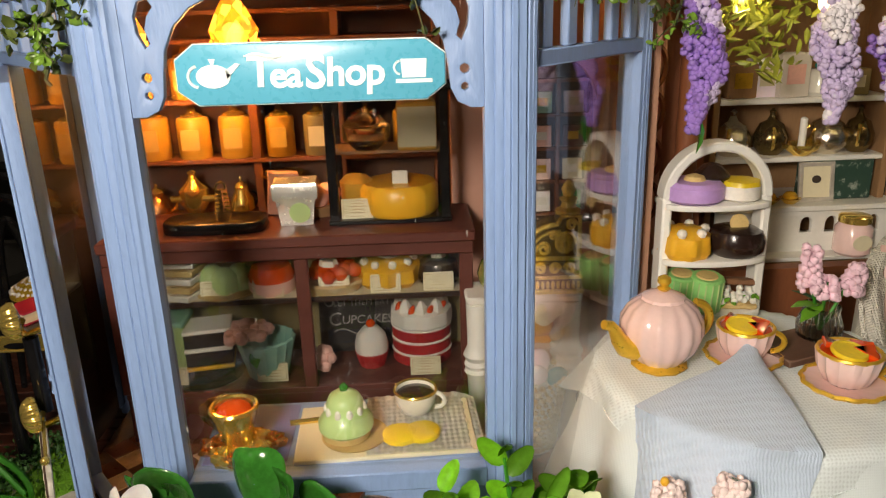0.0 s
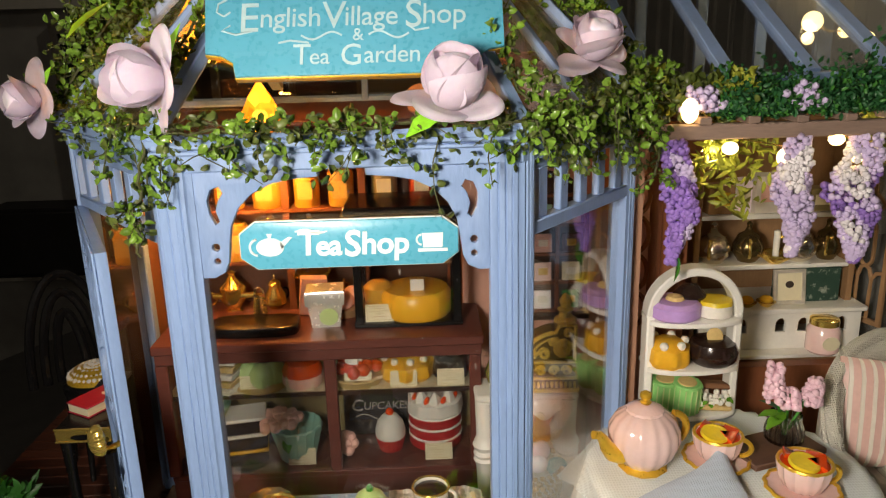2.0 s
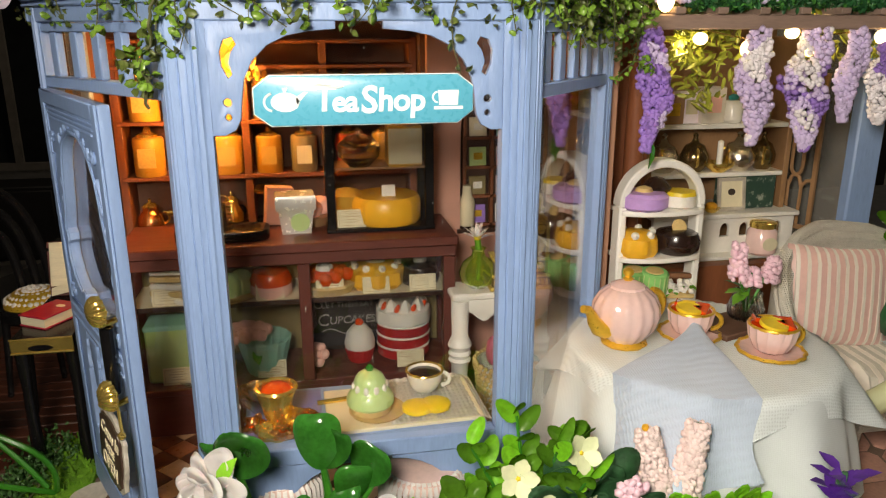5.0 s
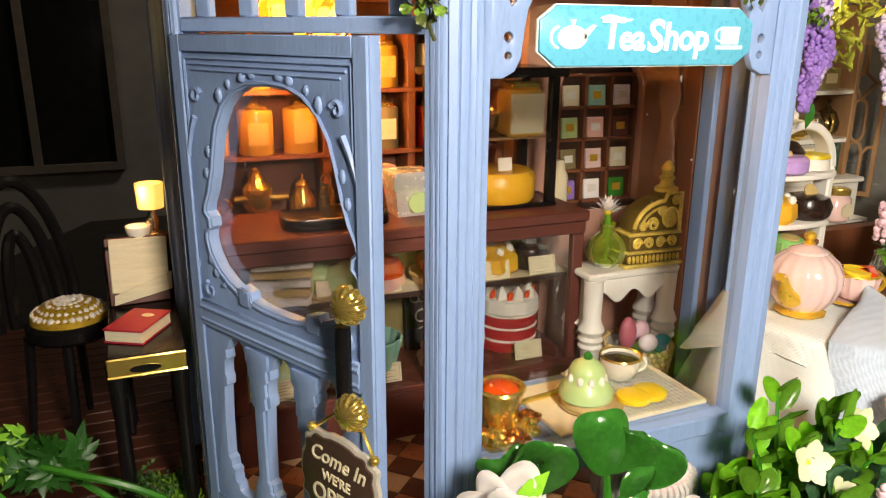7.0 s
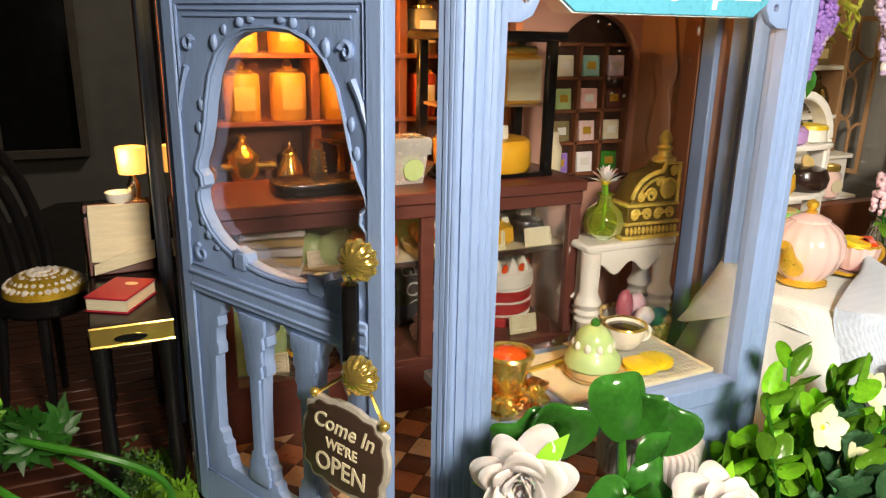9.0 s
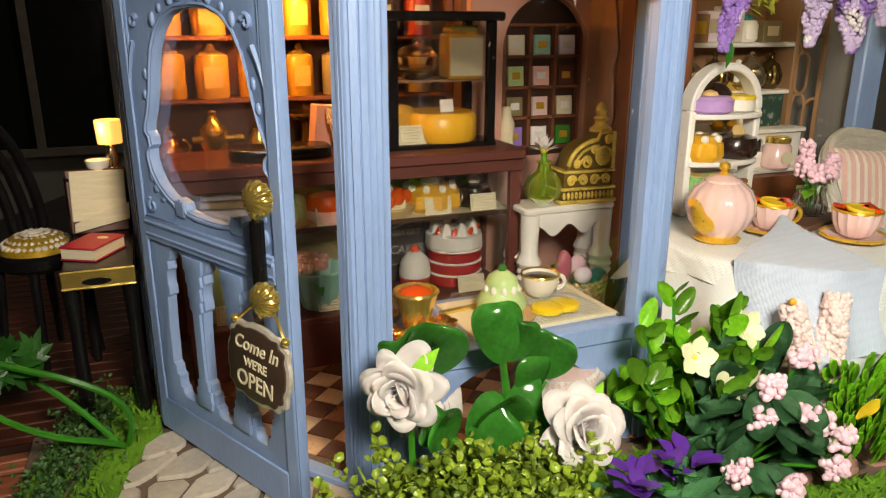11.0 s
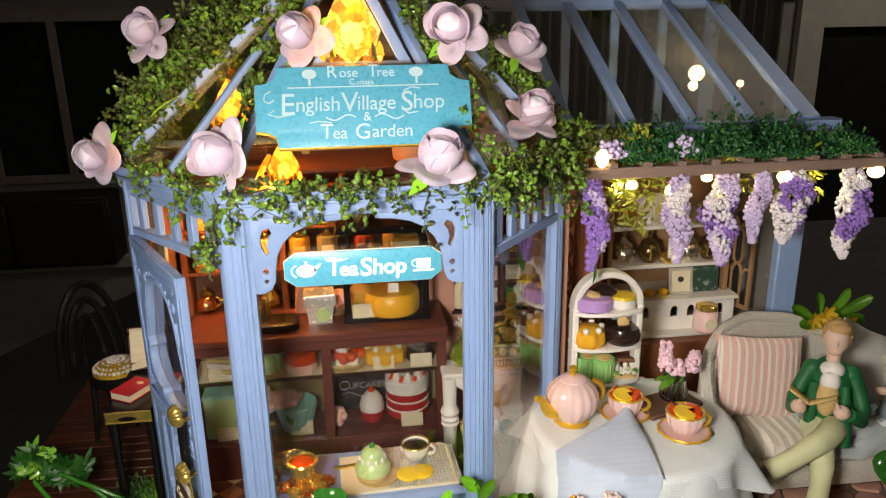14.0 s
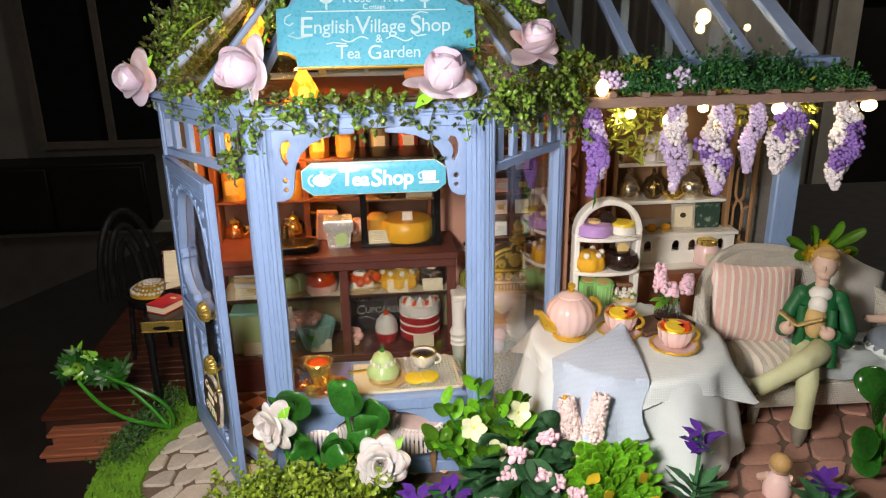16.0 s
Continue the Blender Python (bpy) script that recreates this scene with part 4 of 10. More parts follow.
# back walls of the shop, with an arched niche in the pink one
NICHE = [(3.75, 5.2)] + [(5.25 - 1.5 * math.cos(a), 8.35 + 1.55 * math.sin(a)) for a in np.linspace(0, math.pi, 20)] + [(6.75, 5.2)]
bm = plate(bmesh.new(), [[(2.7, 0.15), (8.2, 0.15), (8.2, 11.9), (2.7, 11.9)], NICHE], 0.4, shift @ at(0, 8.9, 0) @ upright())
part("pink_wall", bm, PINKWALL, shop, "salmon pink inner wall with arched niche")
part("niche_back", box(bmesh.new(), 3.6, 6.9, 9.3, 9.5, 5.1, 10.2, shift), DARKWOOD, shop)
part("back_wall", box(bmesh.new(), -7.0, 2.7, 10.9, 11.1, 0.15, 11.9, shift), BROWNWALL, shop, "dark brown back wall")
part("wall_return", box(bmesh.new(), 2.55, 2.7, 9.1, 10.9, 0.15, 11.9, shift), BROWNWALL, shop)
part("left_back_wall", box(bmesh.new(), -7.05, -6.9, 8.0, 10.9, 0.15, 11.9, shift), BROWNWALL, shop)
part("left_window_pane", box(bmesh.new(), -7.0, -6.975, 4.75, 8.0, 0.4, 11.6, shift), TINTED, shop).visible_shadow = False
part("left_back_post", box(bmesh.new(), -7.15, -6.75, 7.8, 8.2, 0.0, 12.0, shift, 0.04), BLUE, shop)
part("left_beam", box(bmesh.new(), -7.15, -6.8, 4.9, 11.0, 11.6, 12.0, shift, 0.03), BLUE, shop)
CARVED = mat("carved_brown_pink", (0.36, 0.19, 0.12), 0.55, vary=0.15, stretch=(2, 2, 0.5))
bm = box(bmesh.new(), 6.75, 6.95, 4.2, 8.7, 0.15, 11.9, shift)
part("right_inner_wall", bm, CARVED, shop, "brown pink panelled inner wall with carving")
for y0, y1, mm in ((5.5, 6.0, BLUE), (4.5, 5.0, BLUE), (6.05, 6.7, REDBROWN)):
    part("inner_post", box(bmesh.new(), 6.55, 6.745, y0, y1, 0.15, 11.9, shift, 0.03), mm, shop)
edge = [(0.36 + 0.11 * math.sin(z * 3.1) + 0.05 * math.sin(z * 6.2), z) for z in np.linspace(0.3, 11.6, 70)]
part("carved_band", plate(bmesh.new(), [[(x, z) for x, z in edge] + [(-x, z) for x, z in edge[::-1]]], 0.10, shift @ at(6.70, 7.45, 0, 0, 0, -90) @ upright(), bev=0.03), CARVED, shop)

# boarded attic floor under the sloping roof
part("attic_floor", box(bmesh.new(), -2.6, 6.5, 3.4, 8.9, 12.0, 12.12, shift, 0.02), MAHOG, shop, "mahogany attic floor under the roof")
# roof: ribs, panes and gable over the big sign
APEX = Vector((0.25, 4.9 + SB, 18.9))
base = [Vector((x, y + SB, ZE + 0.16)) for x, y in ((-7.1, 4.6), (-3.35, -0.1), (3.42, -0.1), (6.78, 3.95), (6.9, 9.2), (-7.1, 9.2))]
roof = part("roof", tube(bmesh.new(), [base[0], base[1], base[2], base[3], base[4], base[5], base[0]], 0.13, 6), BLUE, shop, "blue ribbed glazed pyramid roof")
for i, p in enumerate(base):
    d = APEX - p
    bm = bmesh.new()
    q = aim(p, d)
    box(bm, 0.0, d.length - 0.1, -0.15, 0.15, -0.12, 0.14, q, 0.03)
    part("rib", bm, BLUE, roof)
    nxt = base[(i + 1) % 6]
    tri = [p.lerp(APEX, 0.03), nxt.lerp(APEX, 0.03), APEX.lerp((p + nxt) / 2, 0.04)]
    inw = ((APEX - p).cross(nxt - p)).normalized() * 0.02
    bm = bmesh.new()
    rings(bm, [[v - inw for v in tri], [v + inw for v in tri]])
    part("roof_pane", bm, ROOFPANE, roof).visible_shadow = False
    mid = (p + nxt) / 2
    if (nxt - p).length > 3 and i != 1:
        dd = APEX - mid
        part("rib", box(bmesh.new(), 0.0, dd.length * 0.62, -0.10, 0.10, -0.10, 0.10, aim(mid, dd), 0.02), BLUE, roof)
part("finial_block", lathe(bmesh.new(), [(0.1, 0), (0.5, 0.1), (0.42, 0.5), (0.15, 0.8), (0.05, 1.2)], 12, Matrix.Translation(APEX - Vector((0, 0, 0.2)))), BLUE, roof)
# small gable with the amber crystal lamp
gm = shift @ at(0.38, 2.3, 15.0)
gable = part("gable", plate(bmesh.new(), [[(-1.45, 0.0), (1.45, 0.0), (0.0, 2.75)], [(-0.98, 0.25), (0.98, 0.25), (0.0, 2.15)]], 0.26, gm @ upright(), bev=0.03), BLUE, roof, "small blue gable")
part("gable_cheek", rings(bmesh.new(), [[gm @ Vector(p) for p in ((-1.45, 0.1, 0.0), (-1.3, 0.1, 0.05), (0.0, 0.1, 2.6), (0.0, 0.1, 2.75))], [gm @ Vector(p) for p in ((-1.45, 1.6, 0.0), (-1.3, 1.6, 0.05), (0.0, 1.9, 2.6), (0.0, 1.9, 2.75))]]), BLUE, gable)
part("gable_cheek", rings(bmesh.new(), [[gm @ Vector(p) for p in ((1.45, 0.1, 0.0), (0.0, 0.1, 2.75), (0.0, 0.1, 2.6), (1.3, 0.1, 0.05))], [gm @ Vector(p) for p in ((1.45, 1.6, 0.0), (0.0, 1.9, 2.75), (0.0, 1.9, 2.6), (1.3, 1.6, 0.05))]]), BLUE, gable)

# ---- garden wing: wall, window hutch, glasshouse roof, pergola ----
wing = thing("garden_wing", (12, 8, 0), label="blue glasshouse wing behind the tea garden", category="miniature conservatory")
WS = Matrix.Translation((-12, -8, 0))
m = WS
part("wing_wall", plate(bmesh.new(), [[(6.95, 0.0), (15.54, 0.0), (15.54, 4.2), (8.95, 4.2), (8.95, 10.0), (9.3, 10.9), (10.2, 11.5), (12.0, 11.7), (13.8, 11.6), (15.0, 11.3), (15.54, 11.1), (15.54, 12.2), (6.95, 12.2)]], 0.4, m @ at(0, 6.6, 0) @ upright()), REDBROWN, wing, "red brown wooden wall with wide shelf opening")
part("wing_back_wall", box(bmesh.new(), 6.95, 14.8, 9.6, 9.8, 0, 12.2, m), BROWNWALL, wing)
part("pink_pilaster", box(bmesh.new(), 7.05, 7.75, 6.1, 6.38, 0.0, 12.1, m, 0.05), PINKWALL, wing)
part("wing_column", lathe(bmesh.new(), [(0.35, 0), (0.35, 0.4), (0.28, 0.6), (0.27, 11.0), (0.36, 11.3), (0.36, 11.6)], 14, m @ at(8.35, 6.05, 0.0)), REDBROWN, wing, "turned red brown wooden column")
for z in (6.3, 7.4, 8.5, 9.6, 10.6):
    part("ring", tube(bmesh.new(), [(7.4 + 0.32 * math.cos(a), 6.06, z + 0.5 * math.sin(a)) for a in np.linspace(0, 2 * math.pi, 17)], 0.07, 5, m), REDBROWN, wing)
part("corner_post", box(bmesh.new(), 15.56, 16.5, 5.9, 6.35, 0, 12.6, m, 0.06), BLUE, wing, "broad blue corner post")
part("eave_beam", box(bmesh.new(), 6.7, 17.2, 5.6, 6.2, 12.25, 12.75, m, 0.04), BLUE, wing)
part("ledge", box(bmesh.new(), 6.9, 17.3, 5.2, 5.6, 12.05, 12.35, m, 0.04), PINKWALL, wing)
part("ridge_beam", box(bmesh.new(), 4.8, 16.6, 13.8, 14.2, 16.55, 17.05, m, 0.04), BLUE, wing)
for i in range(6):
    x = 16.15 - 2.2 * i
    a, b = m @ Vector((x, 5.9, 12.7)), m @ Vector((x, 14.0, 16.85))
    part("rafter", box(bmesh.new(), 0, (b - a).length, -0.2 if i else -0.35, 0.2 if i else 0.35, -0.16, 0.16, aim(a, b - a), 0.03), BLUE, wing)
    part("mullion", box(bmesh.new(), x - 0.2, x + 0.2, 13.9, 14.1, 9.8, 16.55, m, 0.03), BLUE, wing)
    if i < 5:
        c, d = Vector((2.0, 0, 0)), (b - a)
        nrm = Vector((0, -d.z, d.y)).normalized() * 0.02
        part("roof_pane", rings(bmesh.new(), [[a - Vector((0.2, 0, 0)) + nrm, b - Vector((0.2, 0, 0)) + nrm, b - c + nrm, a - c + nrm], [a - Vector((0.2, 0, 0)) - nrm, b - Vector((0.2, 0, 0)) - nrm, b - c - nrm, a - c - nrm]]), GLAREPANE if i < 2 else GLASSPANE, wing).visible_shadow = False
part("side_pane", box(bmesh.new(), 16.2, 16.22, 6.2, 14.0, 0.3, 12.2, m), GLAREPANE, wing).visible_shadow = False
part("far_post", box(bmesh.new(), 16.0, 16.5, 13.75, 14.25, 0, 16.6, m, 0.04), BLUE, wing)
part("far_sill", box(bmesh.new(), 4.9, 16.4, 13.8, 14.2, 9.3, 9.8, m, 0.04), BLUE, wing)

pergola = thing("pergola", (12.3, 4.4, 0), label="brown wooden pergola shelf hung with flowers", category="pergola")
PS = Matrix.Translation((-12.3, -4.4, 0))
part("front_beam", box(bmesh.new(), 7.0, 17.75, 3.35, 3.65, 11.42, 11.78, PS, 0.04), TAUPE, pergola)
for x in (7.1, 17.6):
    part("side_beam", box(bmesh.new(), x - 0.12, x + 0.12, 3.65, 5.6, 11.44, 11.76, PS, 0.03), TAUPE, pergola)
for i in range(9):
    x = 8.0 + i * 1.12
    part("slat", box(bmesh.new(), x - 0.14, x + 0.14, 3.2, 5.5, 11.785, 11.95, PS, 0.02), TAUPE, pergola)

# ---- signs ----
def notched(w, h, c, steps=5):
    """A sign outline with cut corners."""
    return [(-w / 2 + c, -h / 2), (w / 2 - c, -h / 2), (w / 2, -h / 2 + c * 0.75), (w / 2, h / 2 - c * 0.75), (w / 2 - c, h / 2), (-w / 2 + c, h / 2), (-w / 2, h / 2 - c * 0.75), (-w / 2, -h / 2 + c * 0.75)]


def teapot_shape(s):
    body = oval(0, 0, 0.62 * s, 0.42 * s, 20)
    return [body], [(0.5 * s, -0.1 * s), (1.0 * s, 0.42 * s), (0.82 * s, 0.45 * s), (0.45 * s, 0.2 * s)], [(-0.05 * s, 0.42 * s), (-0.12 * s, 0.62 * s), (0.12 * s, 0.62 * s), (0.05 * s, 0.42 * s)]


sign = thing("shop_sign", (0.11, -0.05, 10.17), label="small turquoise sign board lettered in white", category="sign")
board = part("board", plate(bmesh.new(), [notched(4.08, 0.90, 0.30)], 0.09, upright(), bev=0.02), SIGNBLUE, sign)
part("rim", plate(bmesh.new(), [notched(4.115, 0.935, 0.305)], 0.05, at(0, 0.04, 0) @ upright()), WHITEINK, sign)
part("mount", box(bmesh.new(), -0.3, 0.3, 0.06, 0.225, -0.1, 0.1), SIGNEDGE, sign)
part("lettering", brushed((("T", 0.66, 0.02), (" ", -0.10, 0), ("ea", 0.56, 0.0), (" ", 0.03, 0), ("S", 0.70, -0.03), ("hop", 0.60, 0.0)), 0.02, at(0.08, -0.052, -0.20) @ upright(), gap=0.015, shear=0.06, bold=0.016), WHITEINK, board, "white brushed lettering")
part("swash", tube(bmesh.new(), [(-1.0 + 0.6 * f, -0.054, 0.265 + 0.03 * math.sin(6.0 * f)) for f in np.linspace(0, 1, 9)], [0.012, 0.02, 0.028, 0.032, 0.034, 0.032, 0.028, 0.02, 0.012], 5), WHITEINK, board)
bm = bmesh.new()
bodyl, spout, knob = teapot_shape(0.42)
for lp in (bodyl[0], spout, knob):
    plate(bm, [lp], 0.016, at(-1.48, -0.052, -0.02) @ upright())
tube(bm, [(-1.48 - 0.42 * (0.5 + 0.4 * math.sin(a)), -0.052, -0.02 + 0.16 * math.cos(a)) for a in np.linspace(0.2, math.pi - 0.2, 9)], 0.025, 5)
part("teapot_emblem", bm, WHITEINK, board, "white painted teapot outline")
bm = plate(bmesh.new(), [[(-0.18, -0.12), (0.18, -0.12), (0.2, 0.16), (-0.2, 0.16)]], 0.016, at(1.56, -0.052, 0.0) @ upright())
plate(bm, [rect(-0.28, 0.28, -0.2, -0.14)], 0.016, at(1.56, -0.052, 0.0) @ upright())
tube(bm, [(1.36 - 0.10 * math.sin(a), -0.052, 0.03 + 0.1 * math.cos(a)) for a in np.linspace(0.1, math.pi - 0.1, 7)], 0.02, 5)
part("cup_emblem", bm, WHITEINK, board, "white painted cup outline")

SIGN2 = 22.0
big = thing("roof_sign", (0.36, 0.62, 13.22), label="large turquoise shop sign with gilt lower edge", category="sign", rx=-SIGN2)
w, h = 5.55, 2.1
outl = []
for sx, sy in ((1, -1), (1, 1), (-1, 1), (-1, -1)):
    seq = [(w / 2 - 0.55, h / 2), (w / 2 - 0.50, h / 2 - 0.28), (w / 2 - 0.28, h / 2 - 0.42), (w / 2, h / 2 - 0.46)]
    seq = seq[::-1] if sx * sy > 0 else seq
    outl += [(sx * x, sy * y) for x, y in seq]
bm = plate(bmesh.new(), [outl], 0.12, at(0, 0, h / 2) @ upright(), bev=0.02)
board = part("board", bm, SIGNBLUE, big)
part("edge", plate(bmesh.new(), [[(x * 1.005, y * 1.012) for x, y in outl]], 0.16, at(0, 0.10, h / 2 - 0.02) @ upright()), GOLDPAINT, big, "gilt card edge")
for x in (-1.6, 1.6):
    part("leg", box(bmesh.new(), x - 0.1, x + 0.1, 0.16, 0.75, 0.0, 0.3), SIGNEDGE, big)
fz = -0.068
part("lettering", brushed((("E", 0.80, -0.08), ("nglish", 0.54, 0.0), (" ", 0.02, 0), ("V", 0.74, -0.04), (" ", -0.06, 0), ("illage", 0.54, 0.0), (" ", 0.12, 0), ("S", 0.76, -0.06), ("hop", 0.56, 0.0)), 0.02, at(-0.02, fz, 0.93) @ upright(), gap=0.03, shear=0.05), PALEINK, board, "white brushed lettering")
part("lettering", brushed((("T", 0.56, 0.0), (" ", -0.08, 0), ("ea", 0.44, 0.0), (" ", 0.16, 0), ("G", 0.58, -0.03), ("arden", 0.48, 0.0)), 0.02, at(0.02, fz, 0.20) @ upright(), gap=0.06, shear=0.05), PALEINK, board, "white brushed lettering")
part("lettering", words(bmesh.new(), "&", 0.34, 0.02, at(0.05, fz, 0.74) @ upright()), PALEINK, board, "white lettering")
part("lettering", brushed((("R", 0.46, 0.0), ("ose", 0.36, 0.0), (" ", 0.20, 0), ("T", 0.46, 0.0), (" ", -0.07, 0), ("ree", 0.36, 0.0)), 0.02, at(-0.05, fz, 1.80) @ upright(), gap=0.06), PALEINK, board, "white lettering")
part("lettering", brushed((("C", 0.22, 0.0), ("ottage", 0.19, 0.0)), 0.02, at(-0.05, fz, 1.60) @ upright(), gap=0.04), PALEINK, board, "small white lettering")
for pts in ([(-2.36, 1.48), (-2.52, 1.40), (-2.55, 1.24), (-2.42, 1.16), (-2.30, 1.24)], [(-2.30, 0.98), (-2.46, 0.88), (-2.20, 0.80), (-1.90, 0.86)], [(1.02, 1.40), (1.24, 1.50), (1.46, 1.46)], [(0.98, 0.92), (1.12, 0.80), (1.38, 0.84)], [(-1.42, 0.62), (-1.20, 0.66), (-0.86, 0.61)]):
    part("swash", tube(bmesh.new(), [(x, fz, z) for x, z in pts], 0.022, 4), PALEINK, board)
part("rule", plate(bmesh.new(), [rect(-1.95, 1.95, 1.535, 1.565)], 0.02, at(0, fz, 0) @ upright()), PALEINK, board)
for s in (-1, 1):
    bm = plate(bmesh.new(), [oval(s * 1.38, 1.90, 0.19, 0.13, 12)], 0.02, at(0, fz, 0) @ upright())
    plate(bm, [rect(s * 1.38 - 0.03, s * 1.38 + 0.03, 1.60, 1.82)], 0.02, at(0, fz, 0) @ upright())
    part("tree_emblem", bm, PALEINK, board, "small white painted tree")
    part("flourish", tube(bmesh.new(), [(s * (0.25 + 0.75 * f), fz, 0.74 + 0.07 * math.sin(f * 6.5)) for f in np.linspace(0, 1, 12)], 0.022, 4), PALEINK, board)


def scalloped_plate(w, h):
    pts = []
    for i in range(72):
        a = 2 * math.pi * i / 72
        k = 1 + 0.035 * math.cos(12 * a)
        c, s = math.cos(a), math.sin(a)
        pts.append((w / 2 * math.copysign(abs(c) ** 0.55, c) * k, h / 2 * math.copysign(abs(s) ** 0.55, s) * k))
    return pts


# plate hung on the door handle
pm = dm
hang = thing("door_plate", (0, 3.0, 0), label="brown enamel plate with silver rim hung on door handle", category="sign")
PM = pm @ at(4.62, -0.55, 3.30, -4, 2, 0) @ Matrix.Scale(0.92, 4)
back = part("rim", plate(bmesh.new(), [scalloped_plate(1.95, 1.58)], 0.10, PM @ at(0, 0.04, 0) @ upright(), bev=0.02), PLATERIM, hang)
face = part("face", plate(bmesh.new(), [scalloped_plate(1.77, 1.41)], 0.06, PM @ at(0, -0.02, 0) @ upright(), bev=0.01), PLATETXT, hang)
for text, size, z in (("Come In", 0.40, 0.36), ("WE'RE", 0.26, 0.0), ("OPEN", 0.46, -0.38)):
    part("lettering", words(bmesh.new(), text, size, 0.02, PM @ at(0, -0.055, z) @ upright(), bold=0.003, shear=0.25 if text == "Come In" else 0.0), CREAM, face, "cream lettering")
part("cord", tube(bmesh.new(), [(-0.75, 0.02, 0.72), (-0.1, 0.05, 1.28), (0.35, 0.05, 1.30), (0.85, 0.02, 0.72)], 0.035, 5, PM), GOLD, hang, "twisted gilt hanger")
for x in (-0.75, 0.85):
    part("knob", ball(bmesh.new(), (x, 0.0, 0.76), 0.09, 8, 5, m=PM), GOLD, hang)


# ---- price cards, cakes and jars, used in many places ----
def card(x, y, z, w=0.86, h=0.52, rz=0.0, material=CREAM, group="price cards"):
    t = thing("price_card", (x, y, z), rz, label="small cream price card with tiny writing", category="price card", group=group)
    part("card", box(bmesh.new(), -w / 2, w / 2, -0.025, 0.025, 0, h, at(0, 0, 0, -12), 0.01), material, t)
    bm = bmesh.new()
    for k, f in enumerate((0.42, 0.62, 0.34, 0.5)):
        box(bm, -w * f / 2, w * f / 2, -0.034, -0.026, h * (0.74 - 0.15 * k), h * (0.775 - 0.15 * k), at(0, 0, 0, -12))
    plate(bm, [rect(-w * 0.44, w * 0.44, h * 0.1, h * 0.9), rect(-w * 0.425, w * 0.425, h * 0.125, h * 0.875)], 0.008, at(0, 0, 0, -12) @ at(0, -0.03, 0) @ upright())
    part("writing", bm, mat("brown_print", (0.46, 0.35, 0.20), 0.7, bump=0), t, "illegible small print")
    return t


def tin(x, y, z, r, h, material, lid=GOLD, label="amber storage tin with gilt lid knob", group="storage tins"):
    t = thing("storage_tin", (x, y, z), label=label, category="tin", group=group)
    part("body", lathe(bmesh.new(), [(r * 0.95, 0), (r, 0.05), (r, h * 0.82), (r * 0.93, h * 0.88), (r * 0.6, h * 0.92)], 18), material, t)
    part("lid", lathe(bmesh.new(), [(r * 0.72, h * 0.88), (r * 0.72, h * 0.96), (r * 0.3, h * 1.0), (r * 0.22, h * 1.1), (r * 0.1, h * 1.14)], 14), lid, t)
    part("label", plate(bmesh.new(), [rect(-r * 0.55, r * 0.55, h * 0.22, h * 0.66)], 0.02, at(0, -r - 0.006, 0) @ upright()), CREAM if material is not ORANGEJAR else mat("amber_label", (0.66, 0.44, 0.12), 0.5, vary=0.2, fine=12), t)
    return t


# ---- display counter ----
CT = 5.80  # counter top
counter = thing("display_counter", (-1.2, 7.1, 0.17), label="mahogany glazed display counter full of cakes", category="display counter")
CS = Matrix.Translation((1.2, -7.1, -0.17))
part("top", box(bmesh.new(), -6.2, 3.10, 5.75, 8.5, CT - 0.28, CT, CS, 0.04), MAHOG, counter)
part("base", box(bmesh.new(), -6.1, 3.00, 5.95, 8.4, 0.17, 1.45, CS, 0.03), MAHOG, counter)
part("back", box(bmesh.new(), -6.1, 3.00, 8.3, 8.42, 1.45, CT - 0.28, CS), TEATIN, counter)
part("shelf", box(bmesh.new(), -6.1, 3.00, 6.35, 8.3, 3.88, 3.98, CS), CREAM, counter, "pale display shelf")
part("lower_shelf", box(bmesh.new(), -6.1, 3.00, 5.9, 8.3, 1.45, 1.62, CS, 0.02), MAHOG, counter)
part("front_rail", box(bmesh.new(), -6.15, 3.05, 5.85, 6.05, CT - 0.62, CT - 0.28, CS, 0.03), MAHOG, counter)
part("shelf_rail", box(bmesh.new(), -6.15, 3.05, 6.28, 6.36, 3.86, 3.99, CS, 0.01), DARKWOOD, counter)
for x in (-6.0, -1.28, 2.86):
    part("upright", box(bmesh.new(), x - 0.17, x + 0.17, 5.87, 6.10, 1.62, CT - 0.62, CS, 0.03), MAHOG, counter)
part("end_panel", box(bmesh.new(), 2.89, 3.05, 6.1, 6.4, 1.62, CT - 0.28, CS, 0.02), MAHOG, counter)
part("end_panel", box(bmesh.new(), 2.89, 3.05, 8.1, 8.4, 1.62, CT - 0.28, CS, 0.02), MAHOG, counter)
part("front_pane", box(bmesh.new(), -5.8, 2.68, 5.96, 5.98, 1.64, CT - 0.64, CS), GLASSPANE, counter).visible_shadow = False

S1, S2 = 3.98, 1.62
for x in (-5.1, -3.62, -2.27, -0.56, 0.78, 2.17):
    card(x, 6.48, S1, 0.80, 0.48, group="counter price cards")
for x in (-5.0, -2.35, 1.75):
    card(x, 6.3, S2, 0.82, 0.5, group="counter price cards")

